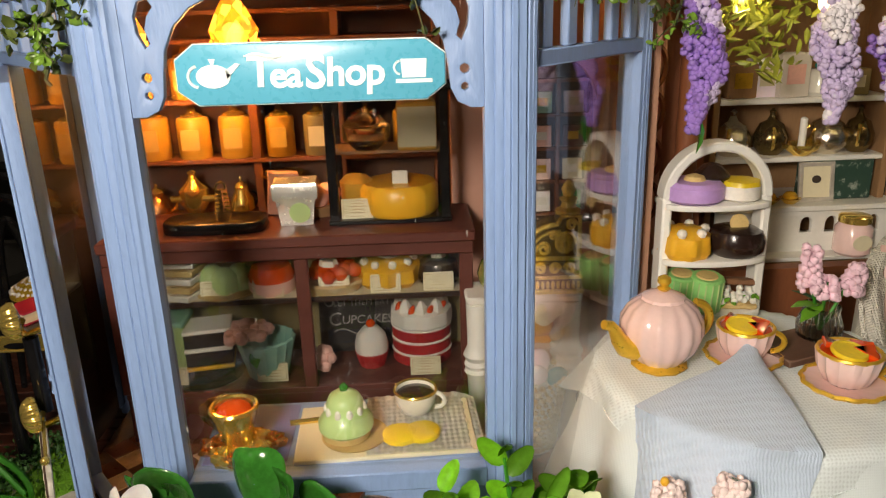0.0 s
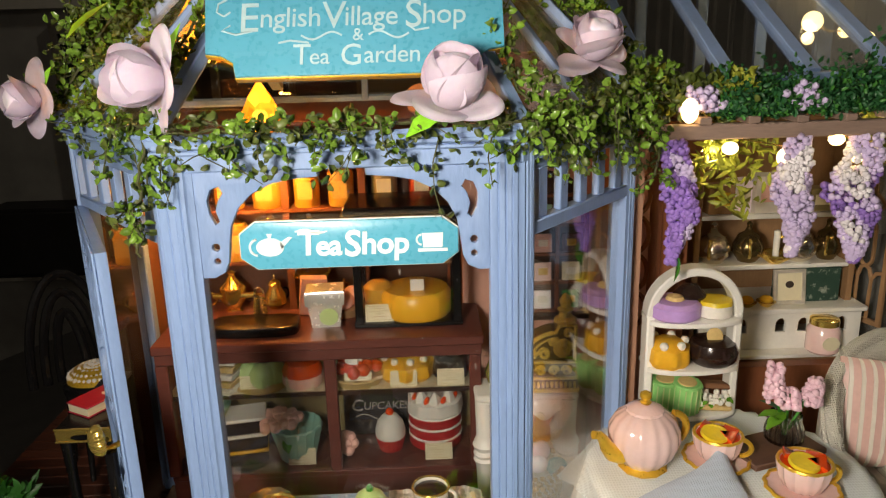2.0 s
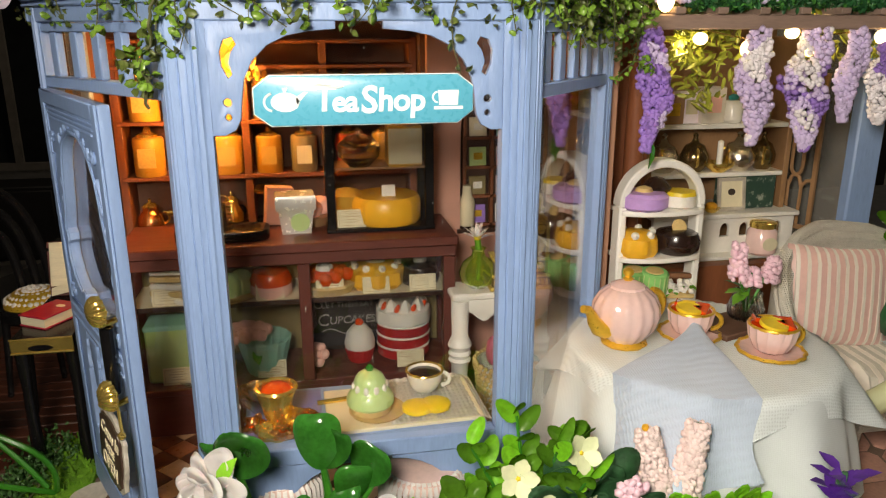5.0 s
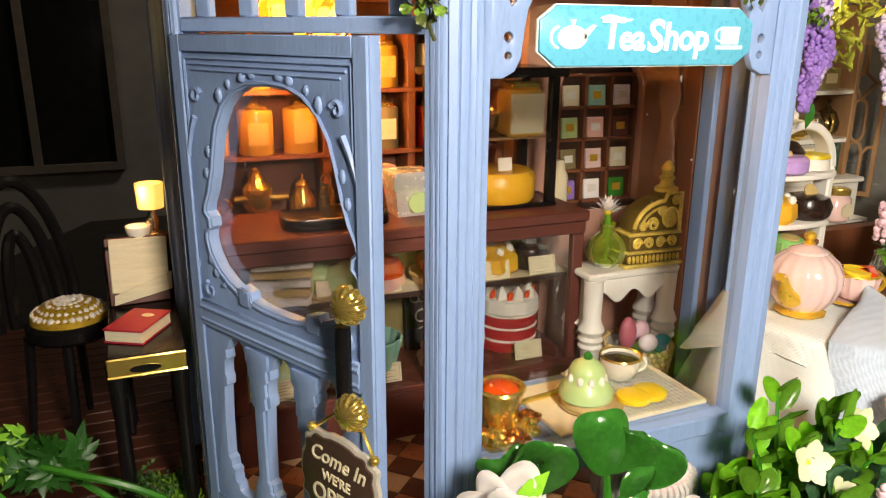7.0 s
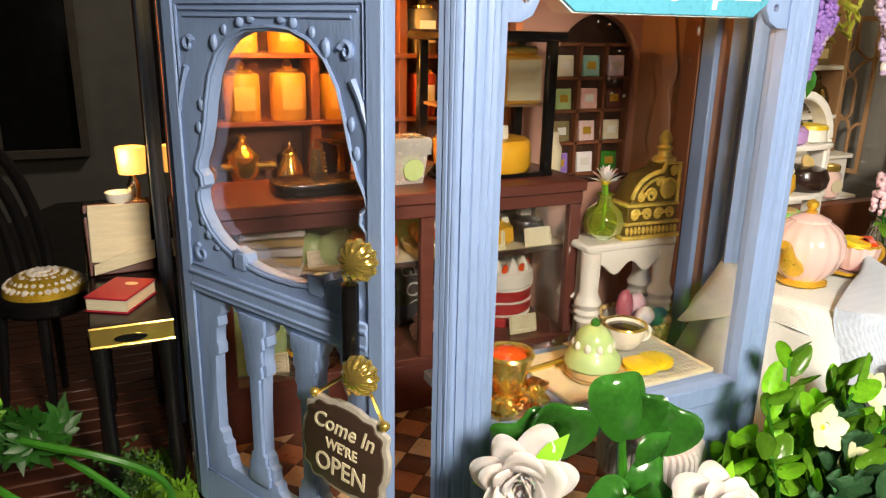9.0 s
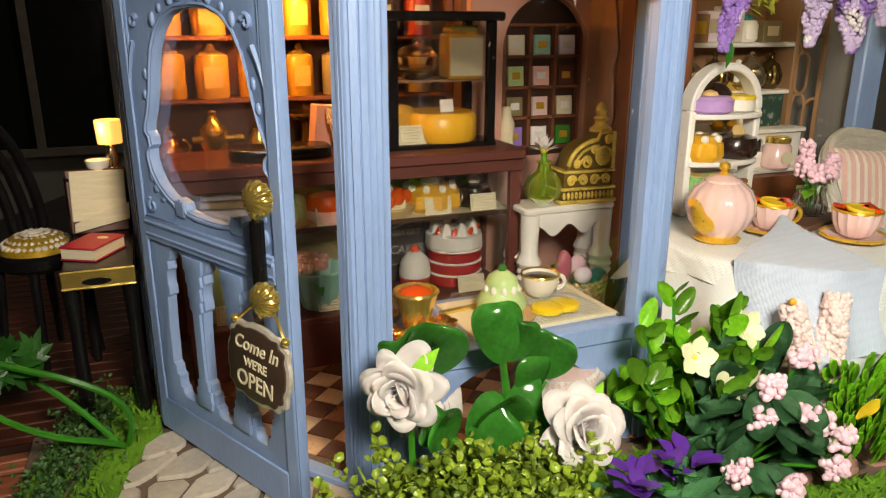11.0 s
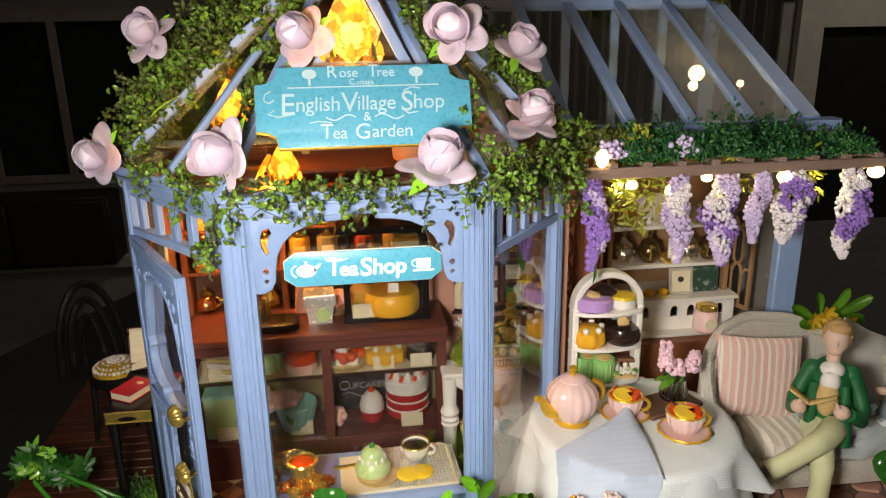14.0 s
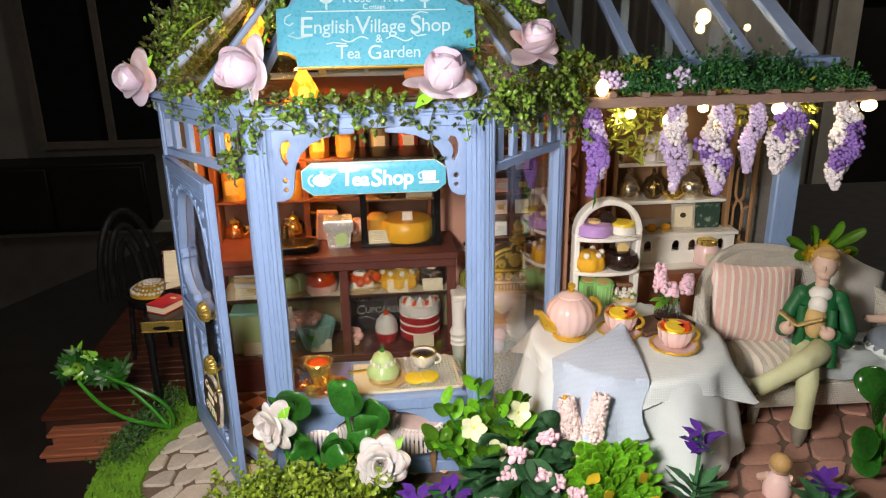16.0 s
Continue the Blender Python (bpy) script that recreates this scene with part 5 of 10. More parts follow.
t = thing("layer_slices", (-4.75, 6.95, S1), -14, label="stack of layered sponge sandwich slices", category="cake")
for i in range(5):
    part("slice", box(bmesh.new(), -0.72, 0.72, -0.5, 0.5, 0.22 * i, 0.22 * i + 0.17, at(0, 0, 0, 0, 0, 4 * i - 8), 0.03), (SPONGE if i % 2 else CREAMCAKE), t)
t = thing("green_cake", (-3.45, 7.0, S1), label="pale green domed cakes on card tray", category="cake")
part("tray", lathe(bmesh.new(), [(0.75, 0), (0.85, 0.08), (0.7, 0.1)], 16), SPONGE, t)
for x, y in ((-0.35, 0), (0.35, 0.05), (0.02, -0.25)):
    part("dome", lathe(bmesh.new(), [(0.3, 0.1), (0.36, 0.3), (0.33, 0.55), (0.2, 0.72), (0.04, 0.78)], 14, at(x, y, 0), 5, 0.06), GREENCAKE, t)
t = thing("red_jelly_cake", (-2.25, 7.0, S1), label="glossy red jelly cake with pink rim", category="cake")
part("base", lathe(bmesh.new(), [(0.55, 0), (0.62, 0.1), (0.62, 0.35)], 18), PINKCAKE, t)
part("jelly", lathe(bmesh.new(), [(0.6, 0.35), (0.62, 0.5), (0.5, 0.72), (0.2, 0.8), (0.03, 0.82)], 18), REDJAM, t)
t = thing("berry_tart", (-0.6, 7.05, S1), label="red berry tart with cream rosette", category="cake")
part("crust", lathe(bmesh.new(), [(0.7, 0), (0.85, 0.25), (0.8, 0.3), (0.7, 0.22)], 24, ID, 12, 0.03), SPONGE, t)
bm = bmesh.new()
for i in range(16):
    a, r = i * 2.4, 0.16 * math.sqrt(i)
    ball(bm, (r * math.cos(a), r * math.sin(a), 0.42 + 0.2 * (1 - r)), 0.2, 8, 5)
part("berries", bm, REDJAM, t, kind="stuff")
part("rosette", lathe(bmesh.new(), [(0.22, 0.7), (0.2, 0.85), (0.03, 0.98)], 14, at(-0.1, -0.25, 0), 6, 0.15), CREAMCAKE, t)
t = thing("custard_cake", (0.85, 7.35, S1), label="yellow scalloped custard cake with white blossoms", category="cake")
part("body", lathe(bmesh.new(), [(0.75, 0), (0.9, 0.15), (0.86, 0.5), (0.5, 0.72), (0.04, 0.75)], 40, ID, 8, 0.07), CUSTARD, t)
bm = bmesh.new()
for i in range(9):
    a = i * 0.7
    ball(bm, (0.68 * math.cos(a), 0.68 * math.sin(a), 0.66), 0.12, 7, 4)
part("blossoms", bm, CREAMCAKE, t, kind="stuff")
part("peak", lathe(bmesh.new(), [(0.3, 0.72), (0.25, 0.95), (0.04, 1.1)], 12), CREAMCAKE, t)
t = thing("chocolate_dome", (2.2, 7.3, S1), label="dark chocolate dome cake with pale rosette", category="cake")
part("dome", lathe(bmesh.new(), [(0.55, 0), (0.62, 0.2), (0.5, 0.55), (0.05, 0.7)], 18), CHOC, t)
part("rosette", lathe(bmesh.new(), [(0.2, 0.66), (0.17, 0.8), (0.03, 0.92)], 12, ID, 5, 0.12), CREAMCAKE, t)

t = thing("green_tower_cake", (-5.2, 6.9, S2), label="tall pale green iced cake", category="cake")
part("icing", box(bmesh.new(), -0.62, 0.62, -0.5, 0.5, 0, 1.75, ID, 0.08), GREENCAKE, t)
part("drips", box(bmesh.new(), -0.64, 0.64, -0.52, 0.52, 1.6, 1.78, ID, 0.05), MINT, t)
t = thing("chocolate_slice", (-4.05, 6.85, S2), 10, label="dark chocolate layer cake slice with cream fillings", category="cake")
for i in range(3):
    part("sponge", box(bmesh.new(), -0.6, 0.6, -0.5, 0.5, 0.52 * i, 0.52 * i + 0.40, ID, 0.03), CHOC, t)
    part("cream", box(bmesh.new(), -0.62, 0.62, -0.53, 0.5, 0.52 * i + 0.401, 0.52 * i + 0.515, ID, 0.03), CREAMCAKE if i else CUSTARD, t)
t = thing("cake_plate", (-4.2, 6.85, S2), label="thin glass cake plate", category="plate")
part("plate", lathe(bmesh.new(), [(0.75, 0), (0.98, 0.06), (1.0, 0.10), (0.75, 0.04)], 24), GLASSY, t)
t = thing("flower_pot_cake", (-2.7, 6.85, S2), 8, label="mint green paper cup cake with coral flower icing", category="cake")
part("cup", lathe(bmesh.new(), [(0.52, 0), (0.78, 1.05), (0.74, 1.1), (0.5, 0.1)], 32, at(0.15, 0, 0), 16, 0.035), MINT, t)
bm = bmesh.new()
for i in range(22):
    a, r = i * 2.4, 0.13 * math.sqrt(i)
    ball(bm, (-0.35 + r * math.cos(a), r * math.sin(a) - 0.1, 1.2 + 0.25 * (1 - r)), 0.18, 7, 4)
part("icing", bm, PINKCAKE, t, kind="stuff")
part("leaf", leaf(bmesh.new(), aim((-0.2, -0.55, 0.95), (0.2, -0.5, -0.6)), 0.5, 0.3), JADE, t)
t = thing("pink_posy", (-0.95, 6.8, S2), label="small pink sugar posy", category="cake decoration")
bm = bmesh.new()
for i in range(10):
    ball(bm, (rng.uniform(-0.2, 0.2), rng.uniform(-0.2, 0.2), 0.18 + rng.uniform(0, 0.45)), 0.17, 7, 4)
part("icing", bm, PINKCAKE, t, kind="stuff")
t = thing("chalkboard", (-0.05, 7.95, S2), label="slate chalkboard with white chalk lettering", category="chalkboard", rx=-6)
slate = part("slate", box(bmesh.new(), -1.18, 1.18, 0, 0.1, 0, 1.95, ID, 0.02), SLATE, t)
CHALK = mat("grey_chalk", (0.42, 0.40, 0.37), 0.9, vary=0.35, fine=12, bump=0)
part("lettering", words(bmesh.new(), "LET THEM EAT", 0.25, 0.01, at(0.05, -0.012, 1.45) @ upright()), CHALK, slate, "chalk lettering")
part("lettering", brushed((("C", 0.56, -0.04), ("UPCAKES!", 0.36, 0.0)), 0.01, at(0.05, -0.012, 0.84) @ upright(), gap=0.02, shear=0.1), CHALK, slate, "chalk lettering")
for s, z in ((1, 0.6), (-1, 1.72)):
    part("flourish", tube(bmesh.new(), [(s * (-0.8 + 1.5 * f), -0.012, z + 0.09 * math.sin(f * 9)) for f in np.linspace(0, 1, 18)], 0.018, 4), CHALK, slate)
part("scroll", tube(bmesh.new(), [(-0.85 + 0.22 * (1 - 0.7 * f) * math.cos(7 * f), -0.012, 1.5 + 0.22 * (1 - 0.7 * f) * math.sin(7 * f)) for f in np.linspace(0, 1, 18)], 0.02, 4), CHALK, slate)
t = thing("cupcake", (0.28, 7.1, S2), label="white frosted cupcake with red cherry", category="cupcake")
part("case", lathe(bmesh.new(), [(0.34, 0), (0.46, 0.42), (0.44, 0.45)], 36, ID, 18, 0.03), REDCAKE, t)
part("frosting", lathe(bmesh.new(), [(0.45, 0.42), (0.47, 0.6), (0.40, 0.9), (0.22, 1.12), (0.03, 1.18)], 24), CREAMCAKE, t)
part("cherry", ball(bmesh.new(), (0, 0, 1.22), 0.13, 9, 6), REDJAM, t)
t = thing("red_velvet_cake", (1.68, 7.5, S2), label="tall red velvet layer cake with cream and berries", category="cake")
for i in range(3):
    part("sponge", lathe(bmesh.new(), [(0.78, 0.36 * i), (0.82, 0.36 * i + 0.04), (0.82, 0.36 * i + 0.28), (0.78, 0.36 * i + 0.31)], 30), REDCAKE, t)
    part("filling", lathe(bmesh.new(), [(0.8, 0.36 * i + 0.30), (0.845, 0.36 * i + 0.33), (0.8, 0.36 * i + 0.37)], 30), CREAMCAKE, t)
bm = lathe(bmesh.new(), [(0.8, 1.07), (0.86, 1.15), (0.84, 1.5), (0.6, 1.62), (0.03, 1.64)], 36, ID, 9, 0.03)
part("cream_top", bm, CREAMCAKE, t)
for i in range(8):
    a = 2 * math.pi * i / 8
    part("peak", lathe(bmesh.new(), [(0.2, 1.5), (0.16, 1.72), (0.03, 1.9)], 10, at(0.58 * math.cos(a), 0.58 * math.sin(a), 0), 5, 0.1), CREAMCAKE, t)
    part("berry", ball(bmesh.new(), (0, 0, 0), 0.12, 8, 5, (0.7, 0.7, 1.4), at(0.66 * math.cos(a + 0.39), 0.66 * math.sin(a + 0.39), 1.62, 20 * math.cos(a), 25, 0)), REDJAM, t)

# on the counter
t = thing("black_tray", (-3.45, 6.75, CT), label="shallow black tray on the counter", category="tray")
part("tray", plate(bmesh.new(), [[(1.28 * math.copysign(abs(math.cos(a)) ** 0.5, math.cos(a)), 0.62 * math.copysign(abs(math.sin(a)) ** 0.5, math.sin(a))) for a in np.linspace(0, 2 * math.pi, 40)[:-1]]], 0.30, at(0, 0, 0.15), bev=0.05), BLACKLAC, t)
t = thing("grater", (-3.45, 7.55, CT), 15, label="small silver box grater", category="grater")
part("body", lathe(bmesh.new(), [(0.24, 0), (0.15, 0.85)], 4), SILVER, t)
bm = bmesh.new()
for s in (-1, 1):
    for k in range(7):
        ball(bm, (s * (0.2 - 0.012 * k), -0.1, 0.08 + 0.11 * k), 0.045, 6, 4)
part("studs", bm, GOLD, t, kind="stuff")
part("loop", tube(bmesh.new(), [(0.13 * math.cos(a), 0, 0.85 + 0.2 * math.sin(a)) for a in np.linspace(0, math.pi, 9)], 0.03, 5), SILVER, t)
t = thing("takeaway_box", (-1.44, 7.15, CT), 4, label="silver foil box with round green label", category="box")
part("box", rings(bmesh.new(), [[(s * x, s * y, z) for x, y in ((-0.5, -0.4), (0.5, -0.4), (0.5, 0.4), (-0.5, 0.4))] for s, z in ((0.82, 0), (1.0, 0.72))]), FOIL, t)
part("lid", rings(bmesh.new(), [[(s * x, s * y, z) for x, y in ((-0.5, -0.4), (0.5, -0.4), (0.5, 0.4), (-0.5, 0.4))] for s, z in ((1.12, 0.70), (1.15, 1.05), (1.08, 1.12))]), FOIL, t)
part("label", plate(bmesh.new(), [oval(0.1, 0.36, 0.27, 0.27, 20)], 0.02, at(0, -0.41, 0, 6) @ upright()), GREENCAKE, t, "round green paper label")
t = thing("basket_of_buns", (-1.0, 8.0, CT), label="low tray with terracotta buns and paper bag", category="tray")
part("dish", lathe(bmesh.new(), [(0.55, 0), (0.75, 0.3), (0.7, 0.3)], 18), TANWOOD, t)
for x, y in ((-0.25, 0), (0.28, 0.1), (0, -0.3)):
    part("bun", ball(bmesh.new(), (x, y, 0.5), 0.36, 10, 6, (1, 1, 0.9)), PINKCAKE, t)
t = thing("paper_bag", (-2.0, 8.1, CT), 12, label="pink paper bag standing on the counter", category="bag")
part("bag", box(bmesh.new(), -0.4, 0.4, -0.22, 0.22, 0, 1.15, at(0, 0, 0, 0, 6, 0), 0.03), PINKWALL, t)

CBX0, CBX1, CBY0, CBY1 = -0.42, 2.42, 6.75, 8.35
t = thing("glass_cabinet", (1.15, 7.4, CT), label="black framed glass cabinet on the counter", category="display cabinet")
Q = Matrix.Translation((-1.15, -7.4, 0))
for x in (CBX0, CBX1):
    for y in (CBY0, CBY1):
        part("post", box(bmesh.new(), x - 0.12, x + 0.12, y - 0.12, y + 0.12, 0, 3.35, Q, 0.02), BLACKLAC, t)
part("roof", box(bmesh.new(), CBX0 - 0.3, CBX1 + 0.3, CBY0 - 0.3, CBY1 + 0.3, 3.35, 3.6, Q, 0.06), BLACKLAC, t)
part("floor", box(bmesh.new(), CBX0 - 0.15, CBX1 + 0.15, CBY0 - 0.15, CBY1 + 0.15, 0.0, 0.12, Q, 0.02), BLACKLAC, t)
part("shelf", box(bmesh.new(), CBX0, CBX1, CBY0 + 0.3, CBY1, 1.75, 1.82, Q), TANWOOD, t)
part("pane", box(bmesh.new(), CBX0 + 0.12, CBX1 - 0.12, CBY0 - 0.01, CBY0 + 0.01, 0.12, 3.35, Q), GLASSPANE, t).visible_shadow = False
t = thing("cheese_wheel", (1.22, 7.55, CT + 0.12), label="yellow cheese wheel cake on cabinet floor", category="cheese")
part("wheel", lathe(bmesh.new(), [(0.98, 0), (1.05, 0.1), (1.05, 0.66), (0.95, 0.80), (0.03, 0.84)], 36), CUSTARD, t)
part("tag", box(bmesh.new(), -0.2, 0.2, -0.03, 0.03, 0.78, 1.16, at(0.05, -0.55, 0, -8), 0.01), PORCELAIN, t, "small white paper tag")
card(0.15, 6.8, CT + 0.12, 0.82, 0.52, group="cabinet cards")
t = thing("honey_jar", (1.75, 7.3, CT + 1.82), label="square honey jar with cream label", category="jar")
part("jar", box(bmesh.new(), -0.5, 0.5, -0.4, 0.4, 0, 1.2, ID, 0.06), ORANGEJAR, t)
part("lid", box(bmesh.new(), -0.42, 0.42, -0.34, 0.34, 1.2, 1.42, ID, 0.06), GOLD, t)
part("label", box(bmesh.new(), -0.48, 0.48, -0.43, -0.405, 0.1, 1.1), CREAM, t)
t = thing("glass_bowl", (0.45, 7.3, CT + 1.82), label="clear glass lidded bowl", category="bowl")
part("bowl", lathe(bmesh.new(), [(0.3, 0), (0.6, 0.3), (0.62, 0.6), (0.56, 0.6), (0.5, 0.3), (0.2, 0.08)], 24), GLASSY, t)
part("lid", lathe(bmesh.new(), [(0.62, 0.62), (0.4, 0.85), (0.08, 0.95), (0.12, 1.05), (0.03, 1.1)], 20), GLASSY, t)
t = thing("orange_cake", (0.1, 7.7, CT + 0.12), label="amber glazed cake behind price card", category="cake")
part("body", lathe(bmesh.new(), [(0.4, 0), (0.45, 0.8), (0.3, 0.95), (0.03, 1.0)], 18), ORANGEJAR, t)

# ---- back shelves full of tins ----
shelf = thing("back_shelves", (-3.4, 10.4, 0.17), label="red brown wall shelves crowded with tea tins", category="shelf unit")
Q = Matrix.Translation((3.4, -10.4, -0.17))
for x in (-6.6, -2.85, -0.4, 2.4):
    part("upright", box(bmesh.new(), x - 0.12, x + 0.12, 9.7, 10.88, 0.17, 11.2, Q, 0.02), REDBROWN, shelf)
for z in (5.3, 7.05, 8.75, 10.4, 11.15):
    part("board", box(bmesh.new(), -6.6, 2.4, 9.65, 10.88, z - 0.13, z, Q, 0.02), REDBROWN, shelf)
part("back_counter", box(bmesh.new(), -6.6, 2.4, 9.2, 9.64, 0.17, 5.3, Q, 0.03), MAHOG, shelf)
tint = [ORANGEJAR, ORANGEJAR, REDTIN, TEATIN]
for z, hh in ((7.05, 1.34), (8.75, 1.30)):
    for i, x in enumerate((-5.85, -4.68, -3.48, -2.2, -1.1, 0.3, 1.5)):
        mm = ORANGEJAR if i < 3 else tint[(i * 3 + int(z)) % 4]
        tin(x, 10.12, z, 0.47 if i < 3 else 0.42, hh * rng.uniform(0.96, 1.02), mm, label={ORANGEJAR: "amber storage tin with gilt lid knob", REDTIN: "red storage tin with gilt lid knob", TEATIN: "olive storage tin with gilt lid knob"}[mm])
for k, (x, w_, h_) in enumerate(((-6.0, 0.42, 0.75), (-3.5, 0.36, 0.85), (-1.2, 0.42, 0.7))):
    t = thing("brass_pot", (x, 10.1, 5.3), 40 * k, label="small polished brass pot on shelf", category="pot", group="brass pots")
    part("body", lathe(bmesh.new(), [(w_ * 0.6, 0), (w_, h_ * 0.2), (w_ * 0.95, h_ * 0.55), (w_ * 0.55, h_ * 0.85), (w_ * 0.6, h_)], 20), GOLD if k % 3 else COPPER, t)
    part("lid", lathe(bmesh.new(), [(w_ * 0.62, h_), (w_ * 0.4, h_ * 1.12), (w_ * 0.1, h_ * 1.18), (w_ * 0.13, h_ * 1.3), (0.02, h_ * 1.36)], 16), GOLD, t)
    part("handle", tube(bmesh.new(), [(w_ * 0.85 + 0.2 * math.sin(a), 0, h_ * 0.5 + 0.2 * math.cos(a)) for a in np.linspace(0.1, 3.0, 8)], 0.04, 5), BLACKLAC if k % 2 else GOLD, t)
t = thing("kitchen_scale", (-2.2, 9.75, 5.3), label="brass kitchen scale with shallow pan", category="scale")
part("base", box(bmesh.new(), -0.5, 0.5, -0.25, 0.25, 0, 0.35, ID, 0.05), BLACKLAC, t)
part("stem", lathe(bmesh.new(), [(0.12, 0.35), (0.08, 0.8), (0.12, 1.0)], 10), GOLD, t)
part("pan", lathe(bmesh.new(), [(0.1, 1.0), (0.6, 1.2), (0.66, 1.3), (0.55, 1.22), (0.1, 1.06)], 22), GOLD, t)
t = thing("brass_samovar", (-4.8, 9.75, 5.3), label="brass samovar with ball feet", category="samovar")
part("body", lathe(bmesh.new(), [(0.3, 0), (0.2, 0.15), (0.42, 0.5), (0.42, 0.9), (0.2, 1.1), (0.1, 1.3), (0.14, 1.38), (0.02, 1.45)], 20), GOLD, t)
part("rail", tube(bmesh.new(), [(-0.6, -0.2, 0.65), (0.8, -0.2, 0.65)], 0.1, 8), GOLD, t)
# amber lamps
for lx, ly, lz, s, lab in ((-3.0, 9.1, 10.55, 0.66, "amber glass pendant lamp glowing over the shelves"), (-3.4, 3.6, 13.9, 0.52, "amber glass lamp glowing under the roof"), (-2.0, 3.2, 12.25, 0.46, "small amber lamp behind the front eaves"), (-4.7, 6.0, 10.6, 0.42, "amber glass bell lamp over the counter"), (0.10, 2.15, 15.95, 0.80, "amber crystal lamp glowing in the gable")):
    t = thing("amber_lamp", (lx, ly, lz), label=lab, category="lamp", group="amber lamps")
    part("crystal", lathe(bmesh.new(), [(0.12 * s, -0.9 * s), (0.85 * s, -0.35 * s), (1.0 * s, 0.1 * s), (0.55 * s, 1.0 * s), (0.08 * s, 1.7 * s)], 9), AMBER, t, sharp=10)
    part("bulb", ball(bmesh.new(), (0, -0.3 * s, 0), 0.32 * s, 10, 6), BULB, t)
    for k in range(8):
        an = 2 * math.pi * k / 8
        part("drop", lathe(bmesh.new(), [(0.02, -0.42 * s), (0.16 * s, -0.22 * s), (0.12 * s, 0.02), (0.02, 0.22 * s)], 7, at(0.95 * s * math.cos(an), 0.95 * s * math.sin(an), -0.45 * s)), GOLD if k % 2 else AMBER, t, sharp=10)
    top = 12.0 if lz < 12 else lz + 1.2
    part("wire", tube(bmesh.new(), [(0, 0, 1.6 * s), (0, 0, max(top - lz, 1.9 * s))], 0.03, 5), DARKWOOD, t)
bm = tube(bmesh.new(), [(-6.9, 9.0, 12.0), (2.6, 9.0, 12.0)], 0.06, 5, Matrix.Translation((0, SB, 0)))
part("lamp_rail", bm, DARKWOOD, shop)

t = thing("terracotta_pot", (3.75, 4.2, 12.12), label="round terracotta pot on the attic floor", category="pot")
part("pot", lathe(bmesh.new(), [(0.4, 0), (0.62, 0.3), (0.68, 0.75), (0.6, 1.1), (0.62, 1.2), (0.5, 1.2), (0.48, 1.0)], 22), mat("terracotta", (0.50, 0.25, 0.16), 0.7, vary=0.15, bump=0.3), t)
part("rim", lathe(bmesh.new(), [(0.6, 1.16), (0.68, 1.2), (0.68, 1.34), (0.58, 1.36), (0.52, 1.2)], 22), mat("terracotta", (0.50, 0.25, 0.16)), t)
t = thing("copper_pan", (1.9, 4.1, 12.12), label="low copper pan on the attic floor", category="pan")
part("pan", lathe(bmesh.new(), [(0.5, 0), (0.66, 0.12), (0.7, 0.55), (0.62, 0.55), (0.55, 0.15)], 20), mat("terracotta", (0.50, 0.25, 0.16)), t)
part("lid", lathe(bmesh.new(), [(0.7, 0.56), (0.5, 0.7), (0.1, 0.76), (0.12, 0.86), (0.02, 0.9)], 20), mat("terracotta", (0.50, 0.25, 0.16)), t)

# ---- niche with tea packets, side table, till, vase ----
t = thing("tea_rack", (5.3, 9.12, 5.2), label="dark wooden pigeonhole rack of small tea packets", category="rack")
part("back", box(bmesh.new(), -1.35, 1.35, 0.06, 0.16, 0.0, 3.9, ID, 0.02), DARKWOOD, t)
for i in range(4):
    part("divider", box(bmesh.new(), -1.35 + i * 0.9 - 0.05, -1.35 + i * 0.9 + 0.05, -0.16, 0.06, 0.0, 3.9), REDBROWN, t)
for j in range(5):
    part("ledge", box(bmesh.new(), -1.35, 1.35, -0.16, 0.06, 0.95 * j, 0.95 * j + 0.09), REDBROWN, t)
cols = [CREAM, MINT, PINKPETAL, GREENCAKE, PINKCAKE, MAHOG, TEATIN, PINKPORC, CREAM, PURPLE, WHITEPETAL, JADE]
for j in range(4):
    for i in range(3):
        p = thing("tea_packet", (5.3 - 0.9 + i * 0.9, 9.08, 5.2 + 0.95 * j + 0.095), rng.uniform(-4, 4), label="small coloured tea packet in rack", category="packet", group="tea packets")
        part("packet", box(bmesh.new(), -0.28, 0.28, -0.05, 0.05, 0, 0.6, at(0, 0, 0, -5), 0.015), cols[(3 - j) * 3 + i], p)
        part("mark", box(bmesh.new(), -0.15, 0.15, -0.062, -0.055, 0.2, 0.42, at(0, 0, 0, -5)), PORCELAIN if (i + j) % 2 else GOLDPAINT, p)
t = thing("niche_shelf", (5.25, 9.0, 5.05), label="narrow dark shelf in the arched niche", category="shelf")
part("board", box(bmesh.new(), -1.6, 1.6, -0.35, 0.3, 0, 0.15, ID, 0.02), DARKWOOD, t)
t = thing("cream_bottle", (4.0, 8.85, 5.2), label="cream bottle with dark foot", category="bottle")
part("bottle", lathe(bmesh.new(), [(0.2, 0), (0.26, 0.1), (0.26, 0.9), (0.16, 1.1), (0.14, 1.4)], 14), CREAM, t)
part("foot", lathe(bmesh.new(), [(0.3, -0.0), (0.3, 0.06), (0.27, 0.09)], 14), CHOC, t)

